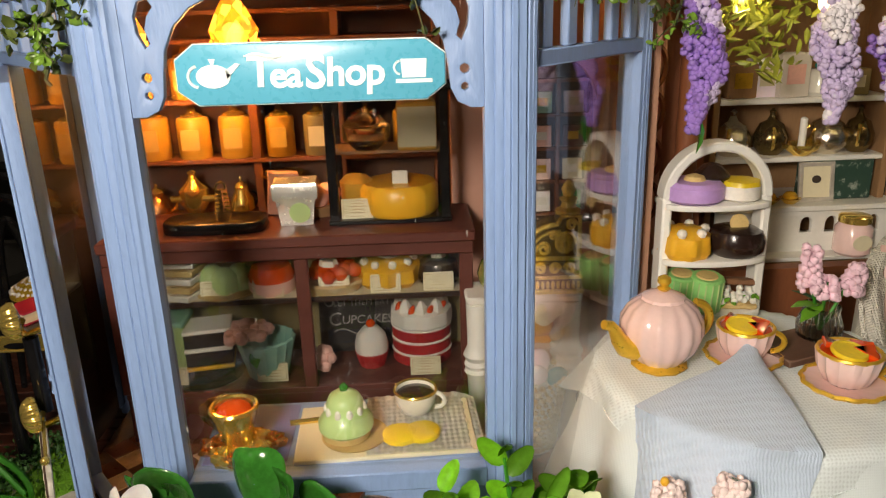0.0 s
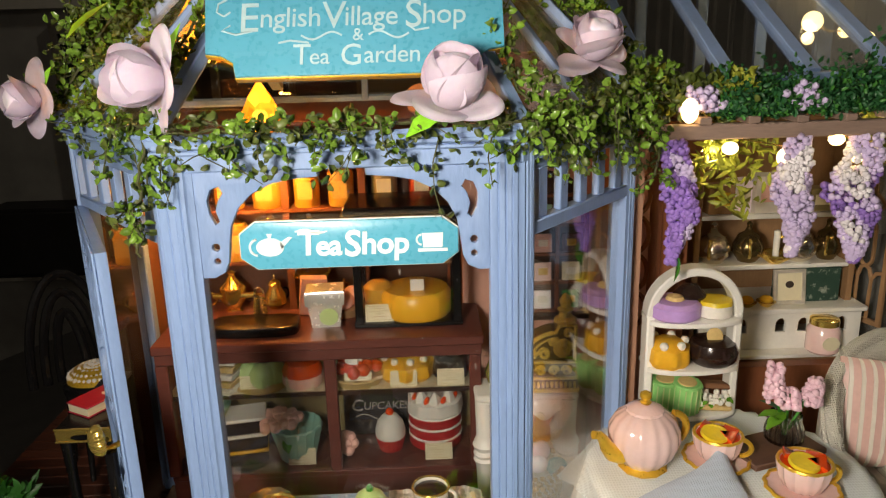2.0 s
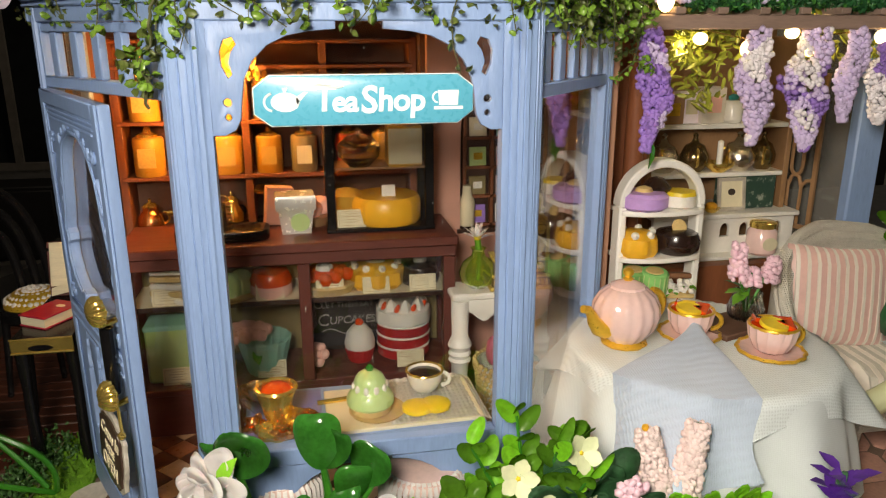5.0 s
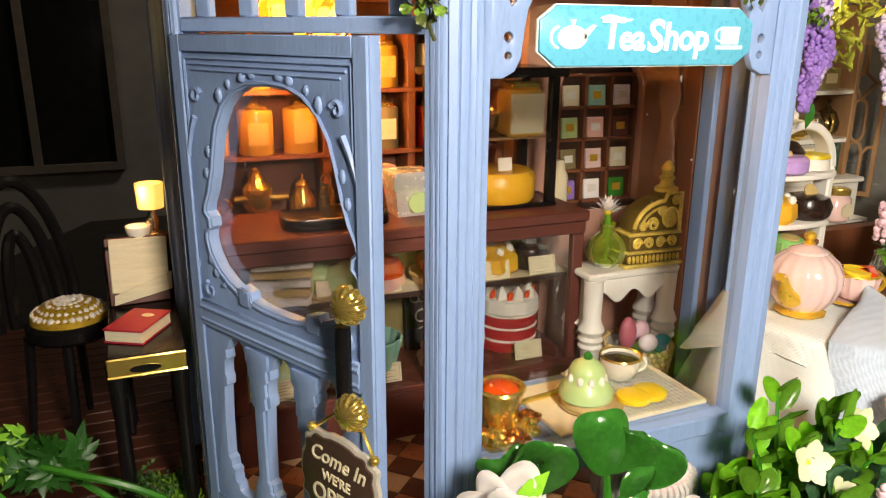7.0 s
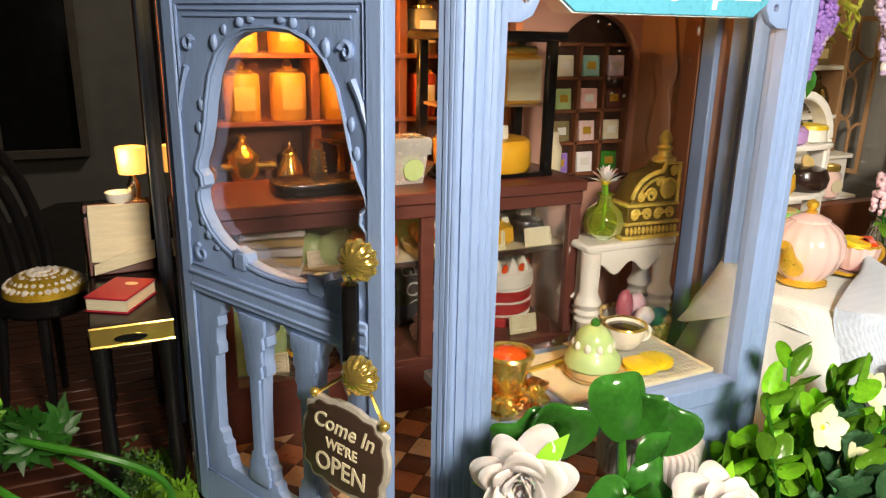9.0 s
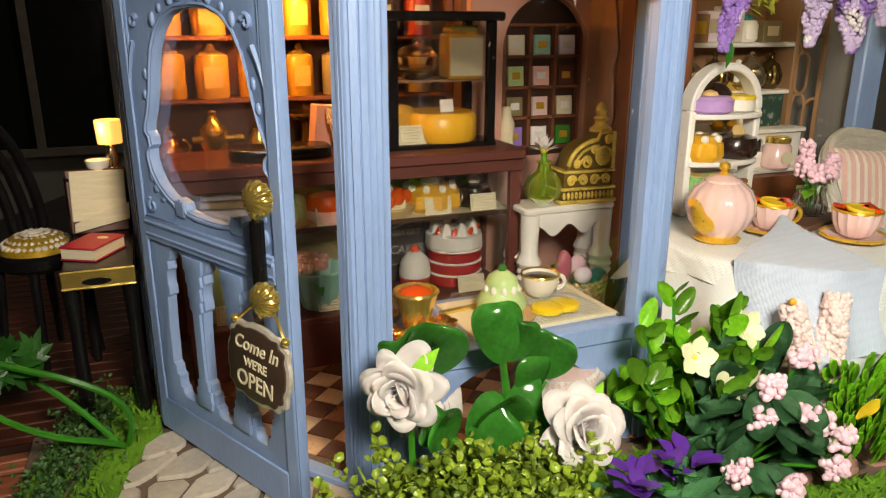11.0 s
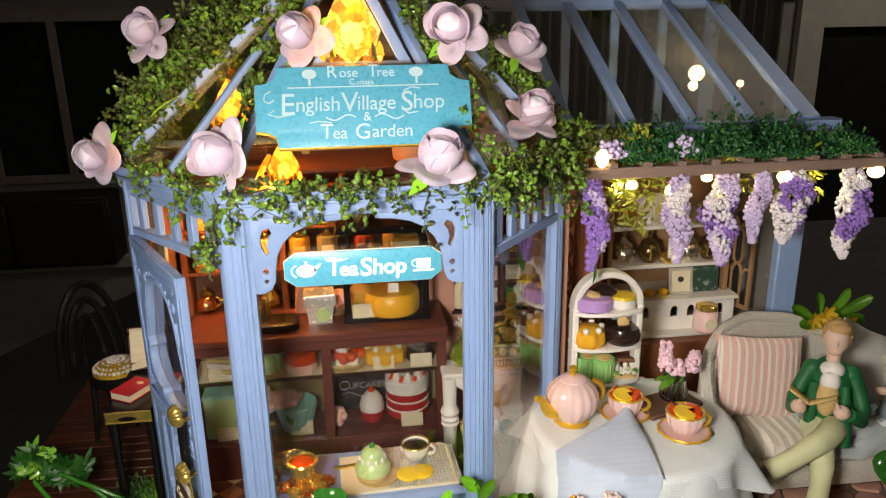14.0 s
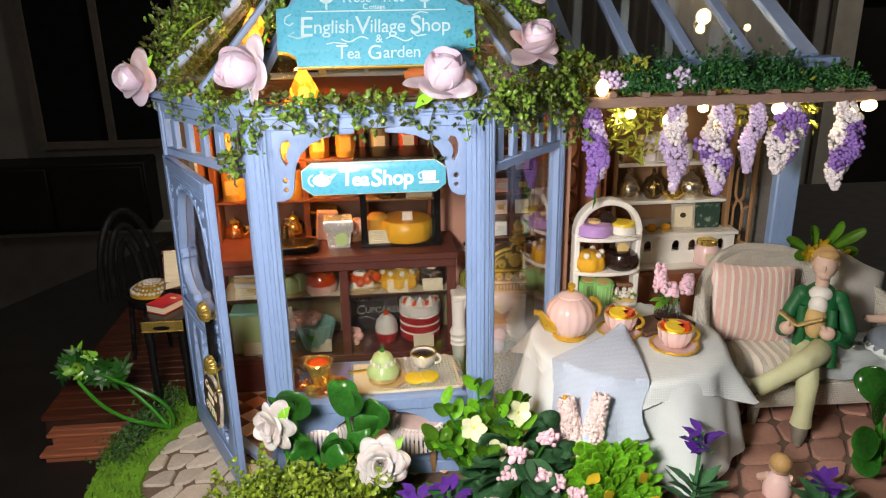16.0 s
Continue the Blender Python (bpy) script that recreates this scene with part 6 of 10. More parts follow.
t = thing("side_table", (4.24, 5.75, 0.17), label="white carved console table by the wall", category="table")
TZ = 4.06
part("top", box(bmesh.new(), -1.45, 1.45, -0.62, 0.62, TZ - 0.2, TZ, ID, 0.06), WHITE, t)
part("apron", plate(bmesh.new(), [[(-1.3, TZ - 0.2), (1.3, TZ - 0.2), (1.3, TZ - 0.85)] + [(1.0 - 2.0 * f, TZ - 0.6 + 0.16 * math.cos(f * 4 * math.pi) - 0.1) for f in np.linspace(0, 1, 18)] + [(-1.3, TZ - 0.85)]], 0.12, at(0, -0.5, 0) @ upright(), bev=0.02), WHITE, t)
for x in (-1.18, 1.18):
    for y in (-0.42, 0.42):
        part("leg", lathe(bmesh.new(), [(0.26, 0), (0.31, 0.12), (0.24, 0.3), (0.22, 1.1), (0.26, 1.9), (0.34, 2.02), (0.28, 2.1), (0.34, 2.22), (0.28, 2.32), (0.36, 2.48), (0.30, 2.62), (0.24, 2.74), (0.27, TZ - 0.2)], 14, at(x, y, 0)), WHITE, t)
t = thing("cash_register", (4.84, 5.66, 0.17 + TZ), -3, label="ornate gilt antique cash register", category="cash register")
part("base", box(bmesh.new(), -0.86, 0.86, -0.46, 0.40, 0, 0.10, ID, 0.03), GILT, t)
part("key_bank", box(bmesh.new(), -0.80, 0.80, -0.40, 0.38, 0.10, 0.34, ID, 0.02), GILTDARK, t, "dark bank behind the keys")
for i in range(13):
    part("key", ball(bmesh.new(), (-0.72 + 0.12 * i, -0.42, 0.21), 0.05, 8, 5, (0.9, 1, 1.9)), GILT, t)
part("moulding", box(bmesh.new(), -0.80, 0.82, -0.45, 0.40, 0.34, 0.41, ID, 0.02), GILT, t)
part("drawer", box(bmesh.new(), -0.74, 0.74, -0.40, 0.38, 0.41, 0.76, ID, 0.02), GILTDARK, t, "drawer front with raised scrolls")
part("moulding", box(bmesh.new(), -0.78, 0.78, -0.44, 0.40, 0.76, 0.83, ID, 0.02), GILT, t)
hood = [(-0.62, 0.83)] + [(0.28 - 0.90 * math.cos(a), 0.83 + 0.72 * math.sin(a)) for a in np.linspace(0.15, 1.5, 12)] + [(0.30, 1.72), (0.72, 1.72), (0.72, 0.83)]
part("hood", plate(bmesh.new(), [hood], 0.70, upright(), bev=0.03), GILTDARK, t, "dark gilt hood behind the openwork")
part("hood_rim", tube(bmesh.new(), [(x, -0.37, z) for x, z in hood[1:]] + [(0.72, -0.37, 0.83)], 0.055, 6), GILT, t)
part("hood_rim", tube(bmesh.new(), [(0.28 - 0.70 * math.cos(a), -0.37, 0.86 + 0.54 * math.sin(a)) for a in np.linspace(0.1, 1.57, 12)], 0.035, 6), GILT, t)
bm = bmesh.new()
for cx, cz, r, sg in ((0.38, 1.14, 0.27, 1), (-0.10, 1.02, 0.16, -1), (-0.38, 0.98, 0.10, 1), (0.12, 1.32, 0.10, 1), (-0.52, 0.585, 0.13, 1), (-0.18, 0.585, 0.13, -1), (0.16, 0.585, 0.13, 1), (0.50, 0.585, 0.13, -1), (0.52, 1.55, 0.12, 1)):
    tube(bm, [(cx + sg * r * (1 - 0.75 * f) * math.cos(10 * f), -0.42, cz + r * (1 - 0.75 * f) * math.sin(10 * f)) for f in np.linspace(0, 1, 22)], 0.04, 5)
part("scrollwork", bm, GILT, t, "raised gilt scrollwork", kind="stuff")
part("dial", lathe(bmesh.new(), [(0.20, 0), (0.22, 0.04), (0.15, 0.07), (0.06, 0.05), (0.03, 0.09)], 20, at(0.38, -0.40, 1.14, 90, 0, 0), 10, 0.06), GILT, t, "round gilt dial")
part("crest", lathe(bmesh.new(), [(0.30, 1.70), (0.30, 1.78), (0.18, 1.84), (0.15, 1.95), (0.22, 2.02), (0.12, 2.08), (0.17, 2.22), (0.10, 2.36), (0.03, 2.42)], 18, at(0.50, 0, 0)), GILT, t)
t.scale = (1.05, 1.05, 1.15)
t = thing("green_vase", (3.68, 5.78, 0.17 + TZ), label="round green glass vase with one white flower", category="vase")
part("glass", lathe(bmesh.new(), [(0.25, 0), (0.5, 0.18), (0.56, 0.45), (0.45, 0.75), (0.2, 0.95), (0.17, 1.1), (0.24, 1.18)], 24, cap=False), GREENGLASS, t)
part("stem", tube(bmesh.new(), [(0, 0, 0.1), (0.02, 0, 1.0), (-0.03, 0, 1.45)], 0.09, 6), FRESH, t)
bl = part("bloom", ball(bmesh.new(), (-0.03, 0, 1.5), 0.12, 8, 5), YELLOWPETAL, t)
for i in range(22):
    a, e = i * 2.4, 0.2 + 1.2 * (i / 22)
    part("petal", leaf(bmesh.new(), aim((-0.03, 0, 1.45), (math.cos(a) * math.cos(e), math.sin(a) * math.cos(e), math.sin(e))), 0.5, 0.14, 0.3, 0.0), WHITEPETAL, bl)
t = thing("wicker_basket", (4.35, 5.0, 0.17), label="beaded wicker basket of wrapped sweets under table", category="basket")
part("basket", lathe(bmesh.new(), [(0.6, 0), (0.74, 0.9), (0.86, 2.0), (0.78, 2.0), (0.66, 0.9)], 26), WICKER, t)
bead_cloud("beads", [(0.9 * math.cos(a + 0.1 * k) * (0.70 + 0.30 * z), 0.9 * math.sin(a + 0.1 * k) * (0.70 + 0.30 * z), 0.15 + 1.88 * z) for k, z in enumerate(np.linspace(0, 1, 12)) for a in np.linspace(0, 6.283, 29)[:-1]], 0.085, SPONGE, t, 4)
TEALFOIL = mat("teal_foil", (0.02, 0.25, 0.32), 0.3)
for x, y, z, mm, sq in ((-0.35, 0.0, 2.35, mat("raspberry_wrapper", (0.42, 0.11, 0.15), 0.35), (0.9, 0.7, 1.7)), (0.15, -0.25, 2.1, PINKPETAL, (1, 0.8, 0.9)), (0.70, -0.15, 1.95, TEALFOIL, (1.1, 0.8, 1.0)), (0.30, 0.3, 2.2, PINKBEAD, (1, 0.8, 1.2))):
    part("sweet", ball(bmesh.new(), (x, y, z), 0.28, 12, 7, sq), mm, t)

# ---- window table ----
WZ = ZS
t = thing("wooden_tray", (0.95, 1.45, WZ), 2, label="pale wooden tray on the window table", category="tray")
part("board", box(bmesh.new(), -1.85, 1.65, -1.05, 0.95, 0, 0.09, ID, 0.02), CREAM, t)
t = thing("lace_doily", (1.62, 1.5, WZ + 0.095), 2, label="white crocheted lace cloth on the tray", category="doily")
bm = bmesh.new()
nn = 26
rings(bm, [[(-1.15 + 2.3 * i / nn, -1.06 + 2.2 * j / nn, 0.02 + 0.02 * math.sin(i * 2.3) * math.sin(j * 1.9) - (0.0 if i < nn - 4 else 0.035 * (i - nn + 4))) for i in range(nn + 1)] for j in range(nn + 1)], closed=False)
bmesh.ops.solidify(bm, geom=bm.faces[:], thickness=0.015)
part("lace", bm, CROCHET, t)
bm = bmesh.new()
for j in range(9):
    ball(bm, (-0.9 + 0.2 * j, 1.02 + 0.05 * math.sin(j), 0.02), 0.1, 7, 4, (1, 1, 0.3))
part("picots", bm, CROCHET, t, kind="stuff")
t = thing("pear_cake", (0.10, 1.08, WZ + 0.09), label="pistachio green pear shaped cake with cream beads", category="cake")
part("saucer", lathe(bmesh.new(), [(0.42, 0), (0.66, 0.05), (0.68, 0.09), (0.4, 0.06)], 28, at(0.16, 0.02, 0)), SPONGE, t, "thin tan biscuit base")
part("crust", lathe(bmesh.new(), [(0.40, 0.06), (0.49, 0.12), (0.50, 0.26), (0.42, 0.3)], 24), SPONGE, t)
part("body", lathe(bmesh.new(), [(0.44, 0.2), (0.56, 0.34), (0.56, 0.5), (0.45, 0.68), (0.37, 0.8), (0.38, 0.93), (0.31, 1.1), (0.16, 1.22), (0.03, 1.26)], 26), GREENCAKE, t)
for i in range(10):
    a = 2 * math.pi * i / 10
    part("cream_drop", ball(bmesh.new(), (0.37 * math.cos(a), 0.37 * math.sin(a), 0.80), 0.09, 7, 4, (0.8, 0.8, 1.5)), CREAMCAKE, t)
part("stalk", lathe(bmesh.new(), [(0.09, 1.24), (0.1, 1.32), (0.04, 1.40)], 8), JADE, t)
t.scale = (0.96, 0.96, 0.86)


def tea_cup(name, x, y, z, label, s=1.0, rim=GOLDPAINT, body=PORCELAIN, tea=CHOC, saucer=False, lobes=0, hrz=0.0, slice_=False, foot=None):
    t = thing(name, (x, y, z), hrz, label=label, category="tea cup")
    z0 = 0.0
    if saucer:
        part("saucer", lathe(bmesh.new(), [(0.5 * s, 0), (0.84 * s, 0.1 * s), (0.88 * s, 0.15 * s), (0.5 * s, 0.07 * s), (0.02, 0.06 * s)], 40, ID, lobes, 0.03 if lobes else 0), body, t)
        part("saucer_rim", tube(bmesh.new(), [(0.87 * s * (1 + (0.03 * math.cos(lobes * a) if lobes else 0)) * math.cos(a), 0.87 * s * (1 + (0.03 * math.cos(lobes * a) if lobes else 0)) * math.sin(a), 0.14 * s) for a in np.linspace(0, 2 * math.pi, 49)], 0.055 * s, 5), rim, t)
        z0 = 0.08 * s
    c = part("bowl", lathe(bmesh.new(), [(0.28 * s, z0), (0.46 * s, z0 + 0.12 * s), (0.60 * s, z0 + 0.42 * s), (0.66 * s, z0 + 0.78 * s), (0.60 * s, z0 + 0.78 * s), (0.5 * s, z0 + 0.4 * s), (0.1 * s, z0 + 0.14 * s)], 44, ID, lobes, 0.045 if lobes else 0), body, t)
    part("rim", tube(bmesh.new(), [(0.635 * s * math.cos(a), 0.635 * s * math.sin(a), z0 + 0.785 * s) for a in np.linspace(0, 2 * math.pi, 33)], 0.045 * s, 6), rim, t)
    top_ = 0.70 if slice_ else 0.62
    part("tea", lathe(bmesh.new(), [(0.55 * s, z0 + top_ * s), (0.58 * s, z0 + (top_ + 0.05) * s), (0.02, z0 + (top_ + 0.08) * s)], 24), tea, t)
    part("handle", tube(bmesh.new(), [(0.58 * s + 0.3 * s * math.sin(a), 0, z0 + 0.45 * s + 0.25 * s * math.cos(a)) for a in np.linspace(0.05, math.pi - 0.05, 11)], 0.07 * s, 6), body if rim is not GOLDPAINT or not saucer else rim, t)
    if slice_:
        part("lemon_slice", lathe(bmesh.new(), [(0.36 * s, 0), (0.38 * s, 0.03), (0.36 * s, 0.10), (0.31 * s, 0.10), (0.29 * s, 0.085), (0.02, 0.085)], 20, at(-0.10 * s, -0.16 * s, z0 + 0.80 * s, 8, 4, 0)), LEMON, t)
        bm = bmesh.new()
        for k, (fx, fy, fr) in enumerate(((0.18, 0.15, 20), (0.25, -0.2, 75), (-0.25, 0.22, 140))):
            plate(bm, [[(-0.3 * s, -0.16 * s), (0.3 * s, -0.2 * s), (0.1 * s, 0.26 * s)]], 0.12 * s, at(fx * s, fy * s, z0 + 0.84 * s, 8 * k - 6, -8, fr), bev=0.02)
        part("fruit", bm, REDJAM, t, "translucent red jelly pieces")
    return t


tea_cup("tea_cup", 1.47, 1.87, WZ + 0.13, "white cup with gilt rim and dark tea", 0.68, GOLD, hrz=-10)
for x, y, rz in ((1.15, 0.92, 0), (1.58, 0.98, 30)):
    t = thing("lemon_slice", (x, y, WZ + 0.13), rz, label="round yellow lemon slice on lace", category="lemon slice", group="lemon slices on the tray")
    part("slice", lathe(bmesh.new(), [(0.3, 0), (0.35, 0.03), (0.35, 0.12), (0.3, 0.15), (0.03, 0.14)], 22, ID, 9, 0.012), LEMON, t)
t = thing("gold_spoon", (-0.35, 1.75, WZ + 0.095), 8, label="small gilt spoon on the tray", category="spoon")
part("handle", tube(bmesh.new(), [(-0.75, 0, 0.05), (0.3, 0, 0.05)], 0.06, 6), GOLD, t)
part("bowl", ball(bmesh.new(), (0.45, 0, 0.06), 0.2, 10, 5, (1.3, 0.8, 0.3)), GOLD, t)
t = thing("brass_goblet", (-1.95, 0.78, WZ), label="ornate brass goblet with red jelly candle", category="goblet")
part("foot", lathe(bmesh.new(), [(0.5, 0), (0.52, 0.08), (0.3, 0.16), (0.2, 0.3)], 30, ID, 8, 0.08), GOLD, t)
part("cup", lathe(bmesh.new(), [(0.2, 0.3), (0.28, 0.4), (0.36, 0.75), (0.45, 1.05), (0.38, 1.05), (0.3, 0.8)], 26, ID, 10, 0.03), GOLD, t)
part("rim", tube(bmesh.new(), [(0.42 * math.cos(a), 0.42 * math.sin(a), 1.06) for a in np.linspace(0, 6.283, 25)], 0.05, 6), GOLD, t)
part("jelly", ball(bmesh.new(), (0, 0, 1.02), 0.33, 12, 6, (1, 1, 0.45)), REDJAM, t)
for i, (x, y) in enumerate(((-0.5, 0.1), (0.45, -0.15), (0.68, 0.1), (-0.3, -0.35), (0.1, -0.45), (0.35, 0.3))):
    bm = lathe(bmesh.new(), [(0.05, 0), (0.2, 0.06), (0.25, 0.18), (0.19, 0.24), (0.14, 0.2), (0.13, 0.3), (0.05, 0.36)], 30, at(x, y, 0.06, 25 - 18 * (i % 3), 14 * (i % 2), 30 * i), 5, 0.22)
    part("brass_rose", bm, GOLD if i % 2 else COPPER, t, "cast brass rose")
t = thing("glass_dish", (-2.35, 1.75, WZ), label="small faceted glass dish with silver rim", category="dish")
part("dish", lathe(bmesh.new(), [(0.2, 0), (0.5, 0.4), (0.55, 0.55), (0.48, 0.52), (0.15, 0.1)], 20, ID, 10, 0.04), SILVER, t)
t = thing("lavender_mat", (-1.35, 1.7, WZ + 0.002), label="flat lavender mat on the window table", category="mat")
part("mat", box(bmesh.new(), -1.25, 0.35, -1.2, 0.9, 0, 0.02, ID, 0.006), mat("lavender_card", (0.20, 0.20, 0.42), 0.6), t)

# upholstered stools under the window table
for x, y in ((1.2, 0.45), (-2.0, 0.9)):
    t = thing("stool", (x, y, 0.17), label="round pink stool with silver fringe under window table", category="stool", group="stools under the window table")
    part("seat", lathe(bmesh.new(), [(0.85, 1.45), (0.95, 1.6), (0.9, 1.78), (0.5, 1.86), (0.03, 1.87)], 26), mat("blush_velvet", (0.66, 0.47, 0.42), 0.7, vary=0.12, sheen=0.3), t)
    bm = bmesh.new()
    for i in range(44):
        a = 2 * math.pi * i / 44
        tube(bm, [(0.80 * math.cos(a), 0.80 * math.sin(a), 1.82), (0.97 * math.cos(a), 0.97 * math.sin(a), 1.62), (1.0 * math.cos(a), 1.0 * math.sin(a), 1.1)], 0.06, 4)
    part("fringe", bm, mat("silver_thread", (0.74, 0.70, 0.68), 0.35, 0.2, vary=0.2), t, "silver thread fringe", kind="stuff")
    for i in range(4):
        a = math.pi / 4 + i * math.pi / 2
        part("leg", lathe(bmesh.new(), [(0.08, 0), (0.12, 0.3), (0.1, 1.46)], 8, at(0.6 * math.cos(a), 0.6 * math.sin(a), 0)), TANWOOD, t)

# ---- tea garden: table and what stands on it ----
TX, TY, TZT = 8.5, 1.7, 3.72
t = thing("tea_table", (TX, TY, 0.1), label="round wooden tea table under a white cloth", category="table")
part("top", lathe(bmesh.new(), [(3.05, TZT - 0.32), (3.1, TZT - 0.28), (3.1, TZT - 0.14), (3.05, TZT - 0.12)], 40), TANWOOD, t)
part("column", lathe(bmesh.new(), [(1.2, 0), (0.9, 0.25), (0.35, 0.5), (0.3, 3.0), (0.8, TZT - 0.32)], 16), TANWOOD, t)


def cloth_point(r, a, lift=0.0):
    """A point of a round cloth at arc length r from the middle: flat on the top, then falling in folds."""
    R = 3.12
    if r <= R:
        return Vector((r * math.cos(a), r * math.sin(a), TZT + lift + 0.03 * noise.noise(Vector((r * math.cos(a) * 1.3, r * math.sin(a) * 1.3, 4.0)))))
    f = min((r - R) / 3.2, 1.05)
    wav = math.sin(9 * a + 0.6) * 0.5 + math.sin(5 * a + 1.0) * 0.35 + math.sin(14 * a + 2.0) * 0.25 + 0.3 * noise.noise(Vector((2.2 * math.cos(a), 2.2 * math.sin(a), r * 0.7)))
    rr = R + 0.10 + lift * 1.6 + 0.80 * f + 0.55 * f * wav
    z = TZT + lift * 0.5 - (r - R) * (0.97 + 0.02 * wav)
    return Vector((rr * math.cos(a), rr * math.sin(a), max(z, 0.12 + 0.03 * wav)))


cloth = thing("tablecloth", (TX, TY, 0.1), label="white linen tablecloth falling in soft folds", category="tablecloth")
bm = bmesh.new()
rings(bm, [[cloth_point(r, 2 * math.pi * i / 120) for i in range(120)] for r in [0.05, 1, 2, 2.6, 2.9, 3.05, 3.12, 3.2, 3.3, 3.5, 3.8, 4.2, 4.7, 5.3, 5.9, 6.5]], cap=False)
bmesh.ops.recalc_face_normals(bm, faces=bm.faces[:])
bmesh.ops.solidify(bm, geom=bm.faces[:], thickness=0.03)
part("linen", bm, CLOTH, cloth, sharp=80)
CORNER = radians(-33)


def overlay_point(r, a, lift=0.05):
    """A stiff square cloth: its corners stand out from the table's edge and its sides hang in pleats."""
    R = 3.12
    if r <= R:
        return cloth_point(r, a, lift)
    ex = r - R
    k = 1 / max(abs(math.cos(a - CORNER - 0.785)), abs(math.sin(a - CORNER - 0.785)))
    cn = min((k - 1) / 0.414, 1.0)
    pleat = math.sin(11 * a + 0.8) * 0.5 + math.sin(17 * a) * 0.35 + 0.5 * noise.noise(Vector((2.5 * math.cos(a), 2.5 * math.sin(a), r * 0.6)))
    rr = R + 0.13 + ex * (0.16 + 0.42 * cn) + 0.16 * ex * pleat * (1 - 0.4 * cn)
    return Vector((rr * math.cos(a), rr * math.sin(a), TZT + 0.02 - ex * (0.98 - 0.24 * cn) + 0.04 * pleat * ex))


over = thing("lace_overlay", (TX, TY, 0.1), label="square white lace overlay with pointed corners", category="tablecloth")
bm = bmesh.new()
rows = []
for f in np.linspace(0.02, 1, 30):
    row = []
    for i in range(144):
        a = 2 * math.pi * i / 144
        k = 1 / max(abs(math.cos(a - CORNER - 0.785)), abs(math.sin(a - CORNER - 0.785)))
        row.append(overlay_point(f * 3.65 * min(k, 1.38), a))
    rows.append(row)
rings(bm, rows, cap=False)
bmesh.ops.recalc_face_normals(bm, faces=bm.faces[:])
bmesh.ops.solidify(bm, geom=bm.faces[:], thickness=0.02)
part("lace", bm, LACE, over, sharp=80)
hem = [r * 1.0 for r in rows[-1]]
part("edging", tube(bmesh.new(), hem + [hem[0]], 0.011, 5), LACE, over, "crocheted picot edge")
run = thing("napkin", (TX, TY, 0.1), label="pale blue gauze napkin tented over the table edge", category="napkin")
bm = bmesh.new()
rows = []
for i in range(37):
    u = i / 36
    an = radians(-153 + 56 * u)
    row = []
    for j in range(31):
        v = j / 30
        if v < 0.55:
            k = v / 0.55
            q = Vector((-0.42 + 0.36 * u, -0.20 + 0.2 * math.sin(u * math.pi) - 0.15 * u, 0)).lerp(cloth_point(3.22, an, 0.12), 0.02 + 0.98 * k)
            q.z = TZT + 0.15 + 0.55 * (1 - k) ** 1.3 * math.sin(math.pi * (0.1 + 0.8 * u)) + 0.10 * k * (1 - k) * 4 * (0.5 + 0.5 * math.sin(7 * u + 1.0))
        else:
            w_ = (v - 0.55) / 0.45
            an2 = an + radians(5 * math.sin(7 * (v - 0.55)) * math.sin(2.5 + 3 * u))
            q = overlay_point(3.22 + w_ * (1.75 + 0.35 * math.sin(3.3 * u + 0.4)), an2)
            q += Vector((math.cos(an2), math.sin(an2), 0)) * (0.05 + 0.07 * w_ * (0.5 + 0.5 * math.sin(13 * u)) * math.sin(math.pi * u))
        row.append(q)
    rows.append(row)
rings(bm, rows, closed=False)
bmesh.ops.recalc_face_normals(bm, faces=bm.faces[:])
bmesh.ops.solidify(bm, geom=bm.faces[:], thickness=0.02)
part("gauze", bm, BLUECLOTH, run, sharp=80)
TOP = TZT + 0.19

pot = thing("teapot", (6.52, 1.88, TOP), label="fluted pink porcelain teapot with gold spout and handle", category="teapot")
part("body", lathe(bmesh.new(), [(0.45, 0.12), (0.60, 0.26), (0.80, 0.55), (0.90, 0.9), (0.88, 1.22), (0.74, 1.5), (0.52, 1.68), (0.4, 1.72)], 96, ID, 16, 0.02), PINKPORC, pot)
part("foot", lathe(bmesh.new(), [(0.58, 0), (0.62, 0.06), (0.5, 0.14), (0.46, 0.2)], 30, ID, 10, 0.03), GOLDPAINT, pot, "gold foot ring")
part("lid", lathe(bmesh.new(), [(0.48, 1.66), (0.46, 1.76), (0.25, 1.86), (0.12, 1.9)], 40, ID, 16, 0.03), PINKPORC, pot)
part("knob", lathe(bmesh.new(), [(0.1, 1.88), (0.15, 1.95), (0.08, 2.0), (0.15, 2.1), (0.14, 2.2), (0.03, 2.27)], 14), GOLDPAINT, pot, "gold lid knob")
sp = Matrix.Rotation(radians(200), 4, "Z")
part("spout", tube(bmesh.new(), [(0.70, 0, 0.60), (0.95, 0, 0.68), (1.12, 0, 0.90), (1.22, 0, 1.12), (1.34, 0, 1.28), (1.52, 0, 1.34)], [0.30, 0.24, 0.18, 0.14, 0.12, 0.11], 12, sp), GOLDPAINT, pot, "gold spout")
part("handle", tube(bmesh.new(), [(0.75 + 0.42 * math.sin(a), 0, 1.05 + 0.45 * math.cos(a)) for a in np.linspace(0.1, math.pi - 0.2, 12)], 0.10, 8, Matrix.Rotation(radians(10), 4, "Z")), GOLDPAINT, pot, "gold handle")
pot.scale = (0.92, 0.92, 0.87)
tea_cup("tea_cup", 8.32, 1.95, TOP, "pink fluted cup of red fruit tea on gold rimmed saucer", 0.86, GOLDPAINT, PINKPORC, REDJAM, True, 14, -20, True)
